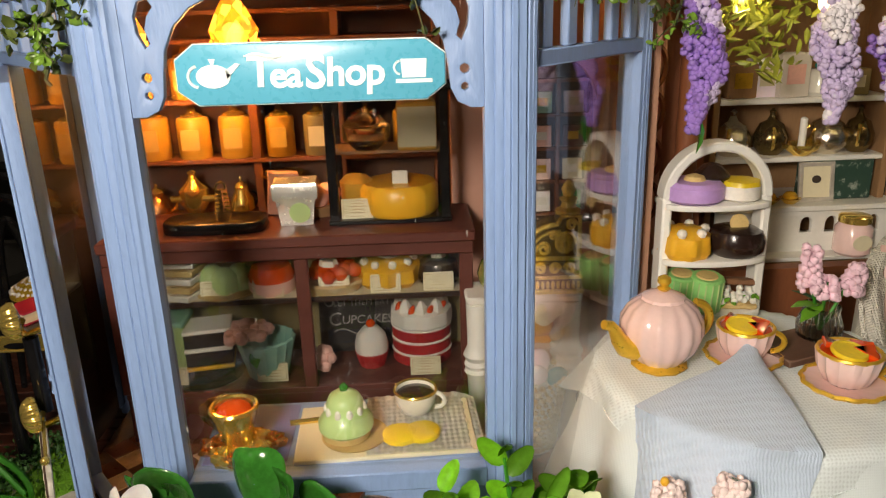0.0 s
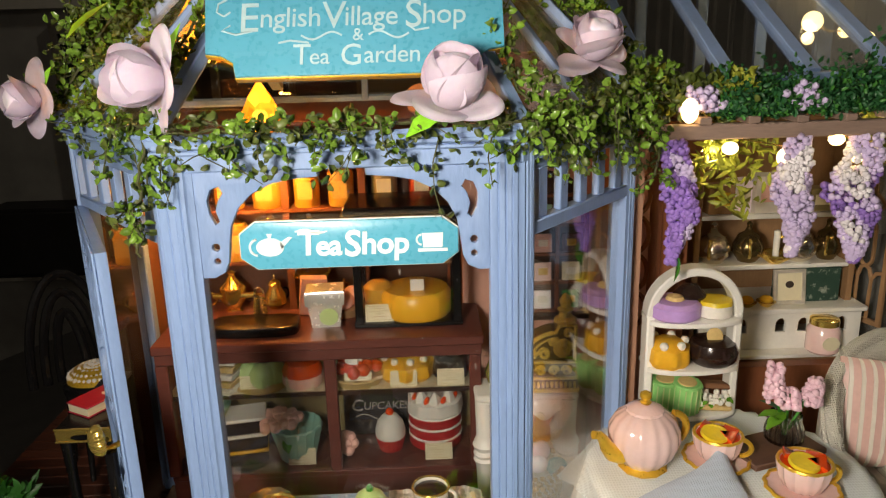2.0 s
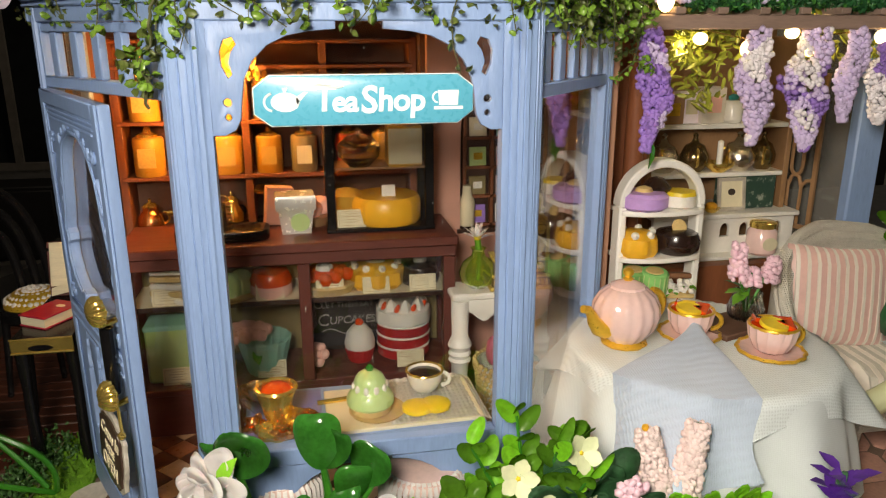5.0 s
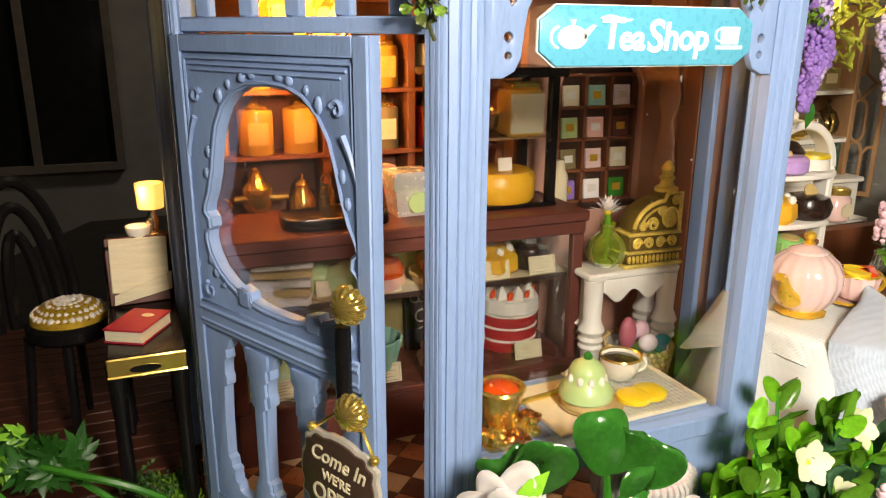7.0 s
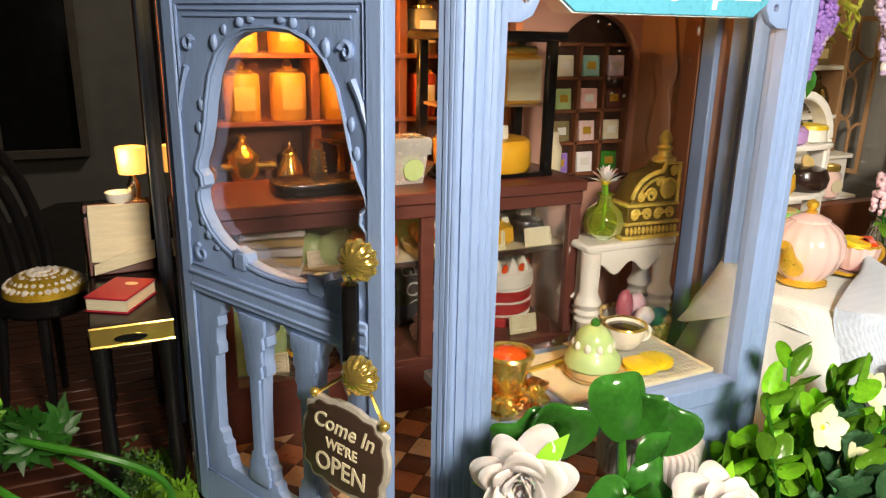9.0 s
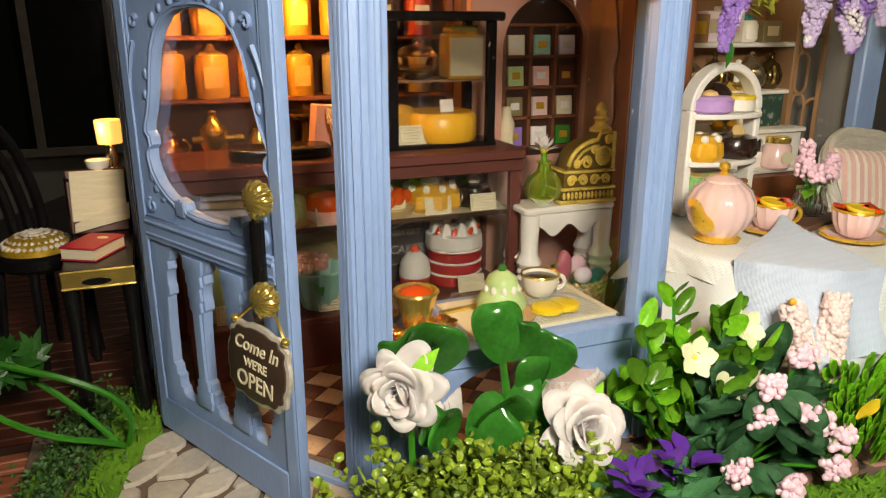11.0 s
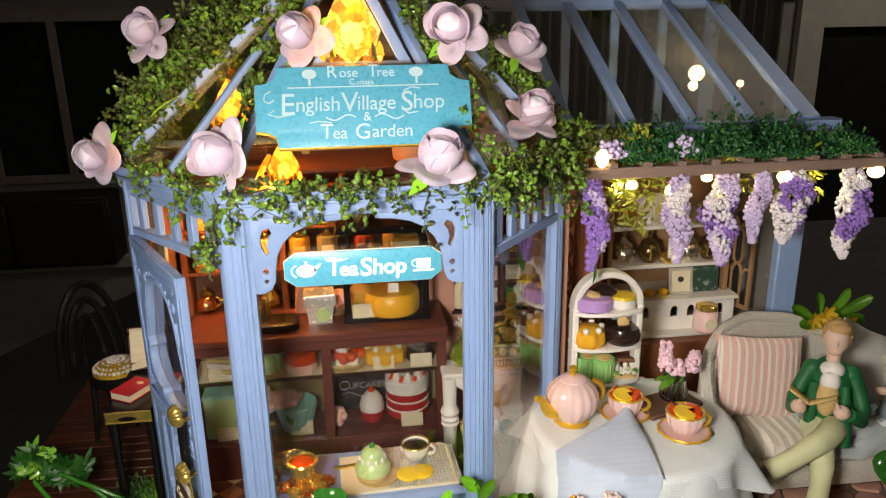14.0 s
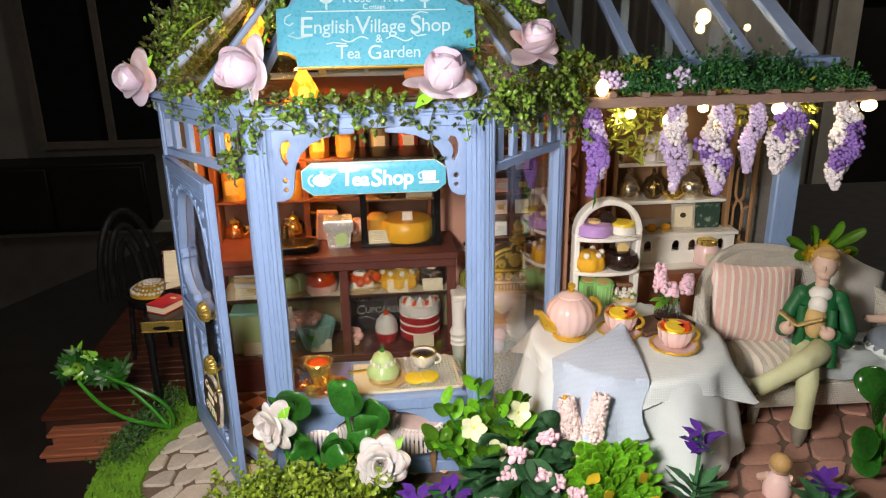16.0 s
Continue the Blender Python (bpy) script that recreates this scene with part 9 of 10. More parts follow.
def paper_rose(at_, d, r, material, label, group, seed, open_=1.0, stem=None):
    """A paper rose looking along d: a few broad round petals about a furled bud, or on a garden stem about a rolled heart."""
    t = thing("rose", at_, label=label, category="flower", group=group)
    q = Vector(d).to_track_quat("Z", "Y").to_matrix().to_4x4()
    g_ = random.Random(seed)
    if stem:
        sets = ((6, 0, 0.98, 0.86, -0.08, 0.3, 0.35), (6, 28, 0.86, 0.80, 0.02, 0.35, 0.3), (5, 52, 0.72, 0.70, 0.05, 0.35, 0.25), (3, 72, 0.6, 0.6, 0.08, 0.35, 0.2))
    else:
        sets = ((4, 5, 1.12, 1.08, -0.06, 0.22, 0.22), (3, 52, 1.10, 1.22, 0.0, 0.5, 0.05))
    for ring, (n, tilt, ln, wd, z, cup, curl) in enumerate(sets):
        for i in range(n):
            a = 360 * (i + 0.5 * ring) / n + g_.uniform(-16, 16) + 70 * (seed % 5)
            m_ = q @ Matrix.Rotation(radians(a), 4, "Z") @ at(0.10 * r, 0, z * r) @ Matrix.Rotation(radians(-tilt * open_ - g_.uniform(-16, 16) * (0.5 if ring else 1)), 4, "Y") @ Matrix.Rotation(radians(g_.uniform(-12, 12)), 4, "X")
            k = g_.uniform(0.9, 1.1)
            part("petal", petal(bmesh.new(), m_, ln * r * k, wd * r * k, cup, curl), material, t, sharp=80)
    b, h = 0.54, 1.12

    def wrap(f):
        return b * r * math.sin(math.pi * (0.14 + 0.68 * f)) ** 0.75

    if stem:  # a loose roll of paper in the heart
        rows = []
        for u_ in np.linspace(0, 1, 64):
            a, rr = 2 * math.pi * 3.2 * u_ + seed, (0.012 + 0.27 * u_) * r
            top_ = (0.50 + 0.05 * math.sin(9 * u_ + seed) - 0.10 * u_) * r
            rows.append([q @ Vector((rr * (0.8 + 0.3 * f) * math.cos(a), rr * (0.8 + 0.3 * f) * math.sin(a), top_ * f)) for f in np.linspace(0, 1, 7)])
        bm = rings(bmesh.new(), rows, closed=False, cap=False)
        bmesh.ops.solidify(bm, geom=bm.faces[:], thickness=0.03 * r)
        part("heart", bm, material, t, sharp=80)
    else:
        part("bud", lathe(bmesh.new(), [(max(wrap(f) * 0.8, 0.02 * r), 0.9 * h * r * f) for f in (0.0, 0.15, 0.3, 0.45, 0.6, 0.75, 0.85)] + [(0.22 * r, h * r * 0.83), (0.10 * r, h * r * 0.86), (0.02 * r, h * r * 0.82)], 26, q), material, t, sharp=80)
    for k in range(0 if stem else 4):  # lapped petals folded close about the bud
        bm = bmesh.new()
        a0, sc, top0 = 137 * k + 40 * (seed % 7), 0.92 + 0.06 * k, 1.0 - 0.06 * k
        rows = []
        for u_ in np.linspace(-1, 1, 15):
            a = radians(a0 + (74 + 5 * k) * u_)
            top_ = top0 * (1 - 0.34 * abs(u_) ** 3)
            row = []
            for f in np.linspace(0, 1, 11):
                lip = 0.22 * max(f - 0.72, 0) ** 1.5 * 5 * (0.06 + 0.06 * k) + 0.02 * abs(u_) ** 3 * k
                rr = wrap(f * top_) * sc + lip * b * r
                row.append(q @ Vector((rr * math.cos(a), rr * math.sin(a), h * r * f * top_)))
            rows.append(row)
        rings(bm, rows, closed=False, cap=False)
        bmesh.ops.solidify(bm, geom=bm.faces[:], thickness=0.03 * r)
        part("petal", bm, material, t, sharp=80)
    for a in (40, 200):
        m_ = q @ Matrix.Rotation(radians(a + 40 * g_.random()), 4, "Z") @ at(0.2 * r, 0, -0.12 * r)
        part("sepal", leaf(bmesh.new(), m_, 1.05 * r, 0.42 * r), LIME, t)
    foot = q @ Vector((0, 0, -0.45 * r))
    part("stalk", tube(bmesh.new(), [q @ Vector((0, 0, 0.05)), foot] + ([foot.lerp(Vector(stem), 0.4) + Vector((0, 0.1, 0)), Vector(stem)] if stem else []), 0.06, 5), GARDENGREEN if stem else STEM, t)
    return t


for k, (x, y, z, d, r) in enumerate((
        (-7.1, 3.8, 12.75, (-0.7, -0.7, 0.0), 0.72), (-3.0, -0.15, 13.25, (-0.85, -0.6, 0.12), 0.84), (2.05, -0.35, 12.75, (0.15, -0.45, 0.9), 0.92),
        (5.2, 2.75, 13.4, (0.2, -0.5, 0.9), 0.84), (5.1, 4.0, 15.35, (0.3, -0.6, 0.8), 0.76), (-1.1, 1.9, 15.85, (-0.5, -0.7, 0.5), 0.78),
        (2.9, 2.0, 15.95, (-0.4, -0.8, 0.4), 0.80), (-5.35, 3.6, 16.0, (-0.5, -0.8, 0.6), 0.68), (-1.75, 3.4, 18.2, (0, -1, 0.4), 0.62))):
    paper_rose((x, y, z), d, r, PINKPETAL, "pale pink paper rose among the vines", "pink paper roses", 60 + k, 0.8 + 0.25 * (k % 3))
part("leaf", leaf(bmesh.new(), aim((-5.1, 1.2 + SB, 14.0), (0.8, -0.2, 0.7)), 1.2, 0.28), LIME, shop)


def cluster(x, tip, seed, mix, w=0.55, top=11.45, y=3.45):
    """A hanging wisteria raceme of many beads."""
    t = thing("wisteria", (x, y, top), label="hanging wisteria raceme of " + mix[0], category="flower", group="wisteria under the pergola")
    g_ = random.Random(seed)
    part("stem", tube(bmesh.new(), [(0, 0, 0.12), (0.03, 0, -0.6), (-0.02, 0, tip - top + 0.2)], 0.05, 5), STEM, t)
    sets = [[] for _ in mix[1]]
    n = int(300 * (top - tip))
    for i in range(n):
        f = g_.random() ** 0.85
        z = (tip - top) * f
        prof = w * (0.55 + 0.9 * f) if f < 0.45 else w * 0.96 * (1 - (f - 0.45) / 0.55) ** 0.6
        a, rr = g_.uniform(0, 6.283), max(prof, 0.1) * math.sqrt(g_.uniform(0.45, 1))
        lump = 0.85 + 0.25 * math.sin(z * 5 + 3 * a)
        p = (rr * lump * math.cos(a) + 0.12 * math.sin(2.2 * z + seed), rr * lump * math.sin(a) * 0.8, z)
        tone = noise.noise(Vector((p[0] * 1.1 + seed, p[1], z * 0.9))) + (p[0] / w) * mix[2] + f * mix[3] + mix[4]
        k = 0 if tone < -0.08 else (1 if tone < 0.22 else 2)
        sets[min(k, len(sets) - 1)].append(p)
    for k, (pts, mm) in enumerate(zip(sets, mix[1])):
        if pts:
            bead_cloud("blossom", pts, 0.083, mm, t, seed + k)
    return t


first = cluster(7.55, 8.45, 81, ("violet and lilac beads", (LILAC, PURPLE, PURPLE), -0.1, -0.35, 0.28), 0.46)
part("leaf", leaf(bmesh.new(), aim((0.05, -0.1, -2.75), (0.05, 0, -1)), 0.7, 0.3), JADE, first)
cluster(10.35, 8.55, 82, ("pale lilac beads", (CREAMBEAD, LILAC, LILAC), 0.0, 0.1, 0.2), 0.50)
cluster(11.85, 8.35, 83, ("cream and violet beads", (CREAMBEAD, LILAC, PURPLE), 0.35, 0.25, 0.05), 0.66)
cluster(13.05, 9.1, 84, ("lilac beads", (CREAMBEAD, LILAC, LILAC), 0.0, 0.2, 0.1), 0.36)
cluster(14.2, 9.0, 85, ("cream beads with violet side", (CREAMBEAD, CREAMBEAD, PURPLE), 0.4, 0.05, -0.05), 0.72)
cluster(16.4, 8.35, 86, ("cream beads with violet tip", (CREAMBEAD, CREAMBEAD, PURPLE), 0.1, 0.42, -0.15), 0.62)
ivy = thing("ivy", (12.3, 4.2, 11.95), label="dark green ivy lying on the pergola slats", category="ivy")
g_ = random.Random(5)
spots = [(g_.uniform(-3.9, 4.6), g_.uniform(-0.9, 0.9), abs(g_.gauss(0, 0.40)) + 0.03) for _ in range(15000)]
spots = [(x, y, z * (0.25 + 1.9 * max(0, noise.noise(Vector((x * 0.8, y * 0.6, 2))) + 0.25)) * (1.25 - 0.1 * (x + 3.9))) for x, y, z in spots if noise.noise(Vector((x * 1.3, y * 1.3, 7))) > -0.42]
leaf_cloud("leaves", spots[:9000], 0.17, FERN, ivy, 51, 0.6)
leaf_cloud("light_leaves", spots[9000:12500], 0.15, mat("light_ivy_leaf", (0.05, 0.19, 0.03), 0.4, vary=0.4), ivy, 52, 0.6)
bits = thing("wisteria_tufts", (12.3, 3.6, 11.95), label="small lilac wisteria tufts above the beam", category="flower")
bead_cloud("blossom", [(x + rng.gauss(0, 0.22), rng.gauss(0, 0.12), 0.15 + abs(rng.gauss(0, 0.2))) for x in (-4.3, -1.8) for _ in range(60)], 0.1, LILAC, bits, 53)
for k, (x, zt) in enumerate(((8.75, 9.3), (9.5, 9.7), (12.9, 10.4), (14.9, 10.3))):
    fr = thing("yellow_fern", (x, 4.3, 11.5), label="drooping yellow green fern spray", category="fern", group="ferns under the pergola")
    pts = []
    for j in range(7):
        a = j * 0.9 + k
        tip = Vector((0.75 * math.cos(a), 0.5 * math.sin(a), zt - 11.5 + 0.5 * (j % 3)))
        for i in range(26):
            f = i / 25
            pts.append(Vector((0, 0, 0)).lerp(tip, f) + Vector((0, 0, 0.5 * math.sin(f * 3.1))) + any_dir(0) * 0.12)
    leaf_cloud("fronds", pts, 0.42, YELLOWLEAF, fr, 70 + k, 0.3)

wire = thing("fairy_lights", (12.3, 3.45, 11.9), label="string of warm fairy lights along the pergola", category="string lights")
bulbs = ((-4.64, -0.1, 0.2), (-3.6, 0.0, -0.7), (-2.33, 0.0, -0.95), (-1.1, 0.0, -0.56), (-0.55, 0.0, -0.95), (1.6, 0.0, -0.66), (4.25, 0.0, -0.74), (4.78, 0.0, -0.62))
part("cable", tube(bmesh.new(), [Vector(b) + Vector((0, 0.12, 0.25)) for b in sorted(bulbs)], 0.025, 4), GOLD, wire)
for k, b in enumerate(bulbs):
    # three bulbs are drawn oversize: their bloom is put into the shape
    big_ = 0.23 if k in (0, 5, 7) else 0.16
    part("bulb", ball(bmesh.new(), b, big_, 10, 7, (1.25 if k % 2 else 0.9, 0.9, 0.95 if k % 2 else 1.25)), BULB, wire)
wire = thing("fairy_lights", (13.5, 10.5, 13.0), label="fairy lights glowing inside the glasshouse", category="string lights")
# radii swollen here too, the glow being modelled as bulb size
for b, r in (((0.5, 0, 1.05), 0.32), ((0.45, 0.1, 0.55), 0.20), ((1.75, 0.3, 0.75), 0.22), ((2.7, 0.5, 0.55), 0.15)):
    part("bulb", ball(bmesh.new(), b, r, 10, 7), BULB, wire)
part("cable", tube(bmesh.new(), [(0.5, 0, 1.05), (1.1, 0.1, 0.75), (1.75, 0.3, 0.75), (2.7, 0.5, 0.55), (2.75, 0.6, -0.3)], 0.04, 4), SIGNEDGE, wire)
part("cable", tube(bmesh.new(), [(2.75, 0.6, -0.3), (2.7, 0.6, -1.0)], 0.04, 4), SIGNEDGE, wire)

# ---- front garden ----
jade = thing("jade_plant", (-1.5, -1.4, 0.15), label="jade plant with thick glossy green leaves", category="plant")
bm = tube(bmesh.new(), [(0, 0, 0), (-0.3, 0.05, 1.3), (-1.0, 0.15, 2.4), (-1.15, 0.1, 3.15)], [0.13, 0.11, 0.09, 0.06], 7)
part("stem", bm, GARDENGREEN, jade)
part("stem", tube(bmesh.new(), [(0, 0, 0), (0.35, 0, 1.3), (0.55, 0.1, 2.4), (0.45, 0.1, 3.1)], [0.13, 0.11, 0.09, 0.06], 7), GARDENGREEN, jade)
part("stem", tube(bmesh.new(), [(0.3, 0, 1.0), (1.0, 0.1, 1.9), (1.4, 0.15, 2.4)], [0.1, 0.08, 0.05], 7), GARDENGREEN, jade)
for k, (x, y, z, d, ln, wd) in enumerate(((-1.15, 0.0, 3.05, (-0.55, -0.1, 0.75), 0.95, 0.8), (-1.1, -0.05, 3.0, (0.25, -0.1, 1.0), 1.15, 0.78), (0.4, 0.0, 2.95, (-0.12, -0.1, 1.0), 1.15, 0.8), (0.5, 0.1, 2.95, (0.35, -0.1, 0.9), 1.05, 0.5),
                           (-0.35, -0.25, 1.7, (0.55, -0.5, 0.75), 1.1, 0.95), (-0.2, -0.3, 2.0, (0.65, -0.3, 0.7), 1.1, 0.7), (0.4, -0.1, 2.0, (0.8, -0.35, 0.35), 1.0, 0.85), (1.25, 0.1, 2.5, (0.35, -0.1, 1.0), 1.0, 0.85), (0.9, 0.0, 2.2, (0.3, -0.3, 0.95), 0.9, 0.7),
                           (-0.5, -0.1, 1.9, (-0.7, -0.3, 0.5), 0.95, 0.75), (-0.1, -0.3, 1.3, (0.3, -0.6, 0.4), 1.1, 0.95), (0.5, -0.1, 1.5, (0.8, -0.5, 0.1), 1.0, 0.9), (-0.6, 0.1, 2.1, (-0.8, -0.3, 0.15), 0.8, 0.7))):
    part("leaf", petal(bmesh.new(), facing((x, y, z), d, (rng.uniform(-0.9, 0.7), -1, rng.uniform(0.1, 0.9))), ln * 0.98, max(wd * 1.1, ln * (0.74, 0.9, 0.8)[k % 3]), (-0.28, 0.5, -0.4, 0.35)[k % 4], 0.12, 0.06, 28, 0.28, (0.22, 0.12, 0.05)[k % 3]), JADE, jade, sharp=80)
jade.scale = (1.0, 1.0, 1.05)
paper_rose((-3.1, -1.8, 3.35), (-0.7, -0.75, 0.05), 0.72, WHITEPETAL, "large white paper rose in the flower bed", "white paper roses", 101, 1.0, stem=(0.3, 0.3, -3.15))
paper_rose((-0.05, -2.5, 2.32), (-0.1, -1, 0.5), 0.78, WHITEPETAL, "large white paper rose in the flower bed", "white paper roses", 102, 1.0, stem=(0.1, 0.3, -2.15))

bush = thing("box_bush", (-2.5, -2.9, 0.1), label="low bushy mound of small green leaves", category="bush")
spots = []
g_ = random.Random(9)
for _ in range(6200):
    d = any_dir(0.4, g_)
    d.z = abs(d.z)
    lump = 0.98 + 0.22 * noise.noise(Vector((d.x * 3.5, d.y * 2.5, d.z * 3.0)))
    spots.append((d.x * 2.7 * lump * g_.uniform(0.75, 1.06), d.y * 1.35 * lump * g_.uniform(0.75, 1.06), d.z * 2.35 * lump * g_.uniform(0.7, 1.08) * (1 - 0.12 * abs(d.x))))
for k in range(70):
    a = g_.uniform(0, 6.283)
    p0 = Vector((2.3 * math.cos(a), 1.15 * math.sin(a) - 0.1, g_.uniform(1.2, 2.2))) * g_.uniform(0.7, 0.95)
    d = Vector((math.cos(a) * 0.8, math.sin(a) * 0.8 - 0.3, g_.uniform(0.2, 1.0))).normalized() * g_.uniform(0.4, 0.8)
    spots += [p0 + d * (j / 12) + any_dir(0, g_) * 0.07 for j in range(13)]
leaf_cloud("leaves", spots[2400:], 0.185, BUSHLEAF, bush, 91, 0.85)
leaf_cloud("dark_leaves", spots[:2400], 0.185, BUSHSHADE, bush, 94, 0.85)
part("core", ball(bmesh.new(), (0, 0, 0.1), 1.0, 16, 8, (2.2, 1.05, 1.85)), MOSS, bush)
bm = bmesh.new()
for k in range(60):
    a = g_.uniform(0, 6.283)
    p = Vector((2.4 * math.cos(a), 1.2 * math.sin(a), g_.uniform(0.9, 1.9))) * g_.uniform(0.75, 1.0)
    tube(bm, [p * 0.6, p, p * 1.08 + Vector((0, 0, g_.uniform(0.05, 0.28)))], [0.03, 0.03, 0.015], 4)
part("stem_tangle", bm, BUSHLEAF, bush, kind="stuff")
t = thing("glitter_moss", (-3.4, -3.9, 0.15), label="sparkling emerald tinsel moss clump", category="moss")
EMER = mat("emerald_tinsel", (0.01, 0.22, 0.04), 0.12, 0.6, vary=0.4, coat=0.6)
leaf_cloud("tinsel", [(d.x * 1.6, d.y * 0.7, abs(d.z) * 1.2) for d in (any_dir(0.2, g_) for _ in range(1500))], 0.22, EMER, t, 93, 0.3)

shrub = thing("flowering_shrub", (3.3, -1.1, 0.15), label="fresh green shrub with white star flowers", category="shrub")
for k in range(24):
    a, e = k * 2.4, g_.uniform(0.55, 1.35)
    ln = g_.uniform(2.0, 3.9)
    tip = Vector((math.cos(a) * math.cos(e) * ln * 0.75, math.sin(a) * math.cos(e) * ln * 0.5 - 0.2, math.sin(e) * ln))
    if tip.y > 0.75:
        tip.y = 0.75
    part("branch", tube(bmesh.new(), [(0, 0, 0), tip * 0.55 + Vector((0, 0, 0.2)), tip], [0.07, 0.05, 0.03], 5), GARDENGREEN, shrub)
    for j in range(12):
        f = 0.25 + 0.78 * j / 11
        p = tip * f + Vector((0, 0, 0.2 * math.sin(f * 3.1)))
        an = j * 2.0 + k
        d = Vector((math.cos(an), math.sin(an) * 0.6 - 0.2, 0.5 + 0.5 * f))
        part("leaf", petal(bmesh.new(), facing(p, d, (g_.uniform(-0.6, 0.6), -1, g_.uniform(0.1, 0.9))), g_.uniform(0.5, 0.74), g_.uniform(0.3, 0.42), 0.3, 0.0, 0.05, 12), FRESH if (j + k) % 3 else LIME, shrub, sharp=80)
for k, (x, y, z) in enumerate(((-0.6, -0.9, 2.85), (0.0, -1.05, 2.1), (0.75, -0.7, 3.15), (1.0, -0.9, 1.9))):
    fl = part("flower", ball(bmesh.new(), (x, y, z), 0.06, 8, 5), YELLOWPETAL, shrub, "yellow flower eye")
    for i in range(5):
        m_ = Matrix.Translation((x, y, z)) @ Vector((0.15 * (k % 3 - 1), -1, 0.45)).to_track_quat("Z", "Y").to_matrix().to_4x4() @ Matrix.Rotation(radians(72 * i + 20 * k), 4, "Z") @ at(0.05, 0, 0.02) @ Matrix.Rotation(radians(-22), 4, "Y")
        part("petal", spoon(bmesh.new(), m_, 0.40, 0.32, 0.02, 0.12), mat("white_green_petal", (0.72, 0.76, 0.48), 0.5), fl, sharp=80)

ger = thing("pink_geranium", (4.05, -2.35, 0.15), label="pink bead blossoms over deep green paper leaves", category="plant")
for k in range(62):
    a, f = k * 2.4, ((k * 5) % 62) / 62
    p = Vector((math.cos(a) * (1.35 - 0.5 * f) * (0.45 + 0.55 * ((k * 3) % 62) / 62), math.sin(a) * 0.45, 0.25 + 2.15 * f))
    part("leaf", petal(bmesh.new(), facing(p + Vector((0, 0.05, 0)), (math.cos(a), -0.25, math.sin(a) * 0.6 + 0.35), (0.75 * math.cos(a), -1, 0.2 + 0.9 * math.sin(3 * a))), 0.74 + 0.2 * (k % 3), 0.62 + 0.14 * (k % 2), (0.6, -0.5, 0.7)[k % 3], 0.25, 0.02, 20, -0.1, (0.22, 0.0, 0.14)[k % 3]), DEEPGREEN, ger, sharp=80)
for k, (x, y, z) in enumerate(((-0.2, -0.55, 2.45), (-0.45, -0.65, 1.85), (0.55, -0.75, 1.85), (0.85, -0.80, 1.6), (1.45, -0.85, 1.15), (-1.05, -0.8, 0.95), (0.1, -1.05, 0.5), (1.15, -1.1, 0.7), (0.75, -0.3, 2.75))):
    part("stem", tube(bmesh.new(), [(0, 0.2, 0.2), (x * 0.6, y * 0.5 + 0.1, z * 0.7), (x, y, z)], 0.035, 4), GARDENGREEN, ger)
    bead_cloud("blossom", [Vector((x, y, z)) + Vector((d_.x * 1.1, d_.y * 0.6, d_.z * 0.8)) * g_.uniform(0.10, 0.32) for d_ in (any_dir(0, g_) for _ in range(44))], 0.088, PINKBEAD, ger, 110 + k)

stock = thing("blush_stock", (5.95, -2.15, 0.15), label="two blush bead flower spikes spreading from one foot", category="flower")
for k, (b0, tip, w0) in enumerate((((-0.02, 0.05, 1.35), (-0.40, 0.62, 3.35), 0.36), ((0.10, 0.0, 1.25), (0.66, 0.42, 3.52), 0.36))):
    part("stem", tube(bmesh.new(), [(0, 0, 0), b0, tip], 0.07, 5), GARDENGREEN, stock)
    bead_spike(b0, tip, w0, 0.22, 520, 0.078, BLUSHBEAD, stock, 130 + k)
    part("core", tube(bmesh.new(), [b0, Vector(b0).lerp(Vector(tip), 0.5), tip], [0.26, 0.22, 0.12], 8), BLUSHBEAD, stock)
part("bud", ball(bmesh.new(), (-0.45, 0.55, 3.45), 0.08, 8, 5), CUSTARD, stock)
lime = thing("lime_fern", (6.65, -2.5, 0.15), label="bright lime green fern with yellow tips", category="fern")
for k in range(12):
    a = k * 2.4
    part("stem", tube(bmesh.new(), [(0, 0, 0), (0.4 * math.cos(a), 0.3 * math.sin(a), 0.8), (0.8 * math.cos(a), 0.55 * math.sin(a), 1.5 + 0.3 * math.sin(5 * a))], 0.05, 5), GARDENGREEN, lime)
for k in range(170):
    x, z = g_.uniform(-1, 1), 0.35 + 1.75 * ((k * 7) % 170) / 170
    wide_ = 1.0 - 0.45 * max(z - 1.2, 0)
    p = Vector((x * wide_, -0.75 + 0.35 * z * z / 3 + 0.35 * abs(x) + g_.uniform(-0.15, 0.15), z))
    part("frond", petal(bmesh.new(), facing(p, (0.9 * x + g_.uniform(-0.3, 0.3), -0.25, 0.75), (0.3 * x, -1, 0.55)), g_.uniform(0.55, 0.8), g_.uniform(0.22, 0.32), 0.25, 0.1, 0.03, 10, 0.1), LIME, lime, sharp=80)
for k, (x, y, z) in enumerate(((-0.8, -0.7, 1.5), (0.9, -0.8, 1.5), (0.9, -1.0, 0.8), (-0.2, -1.1, 1.2))):
    part("yellow_tip", spoon(bmesh.new(), facing((x, y, z), (0.4 * (-1) ** k, -0.3, 0.8), (0, -1, 0.4)), 0.6, 0.34, 0.03, 0.1), YELLOWPETAL, lime, sharp=80)
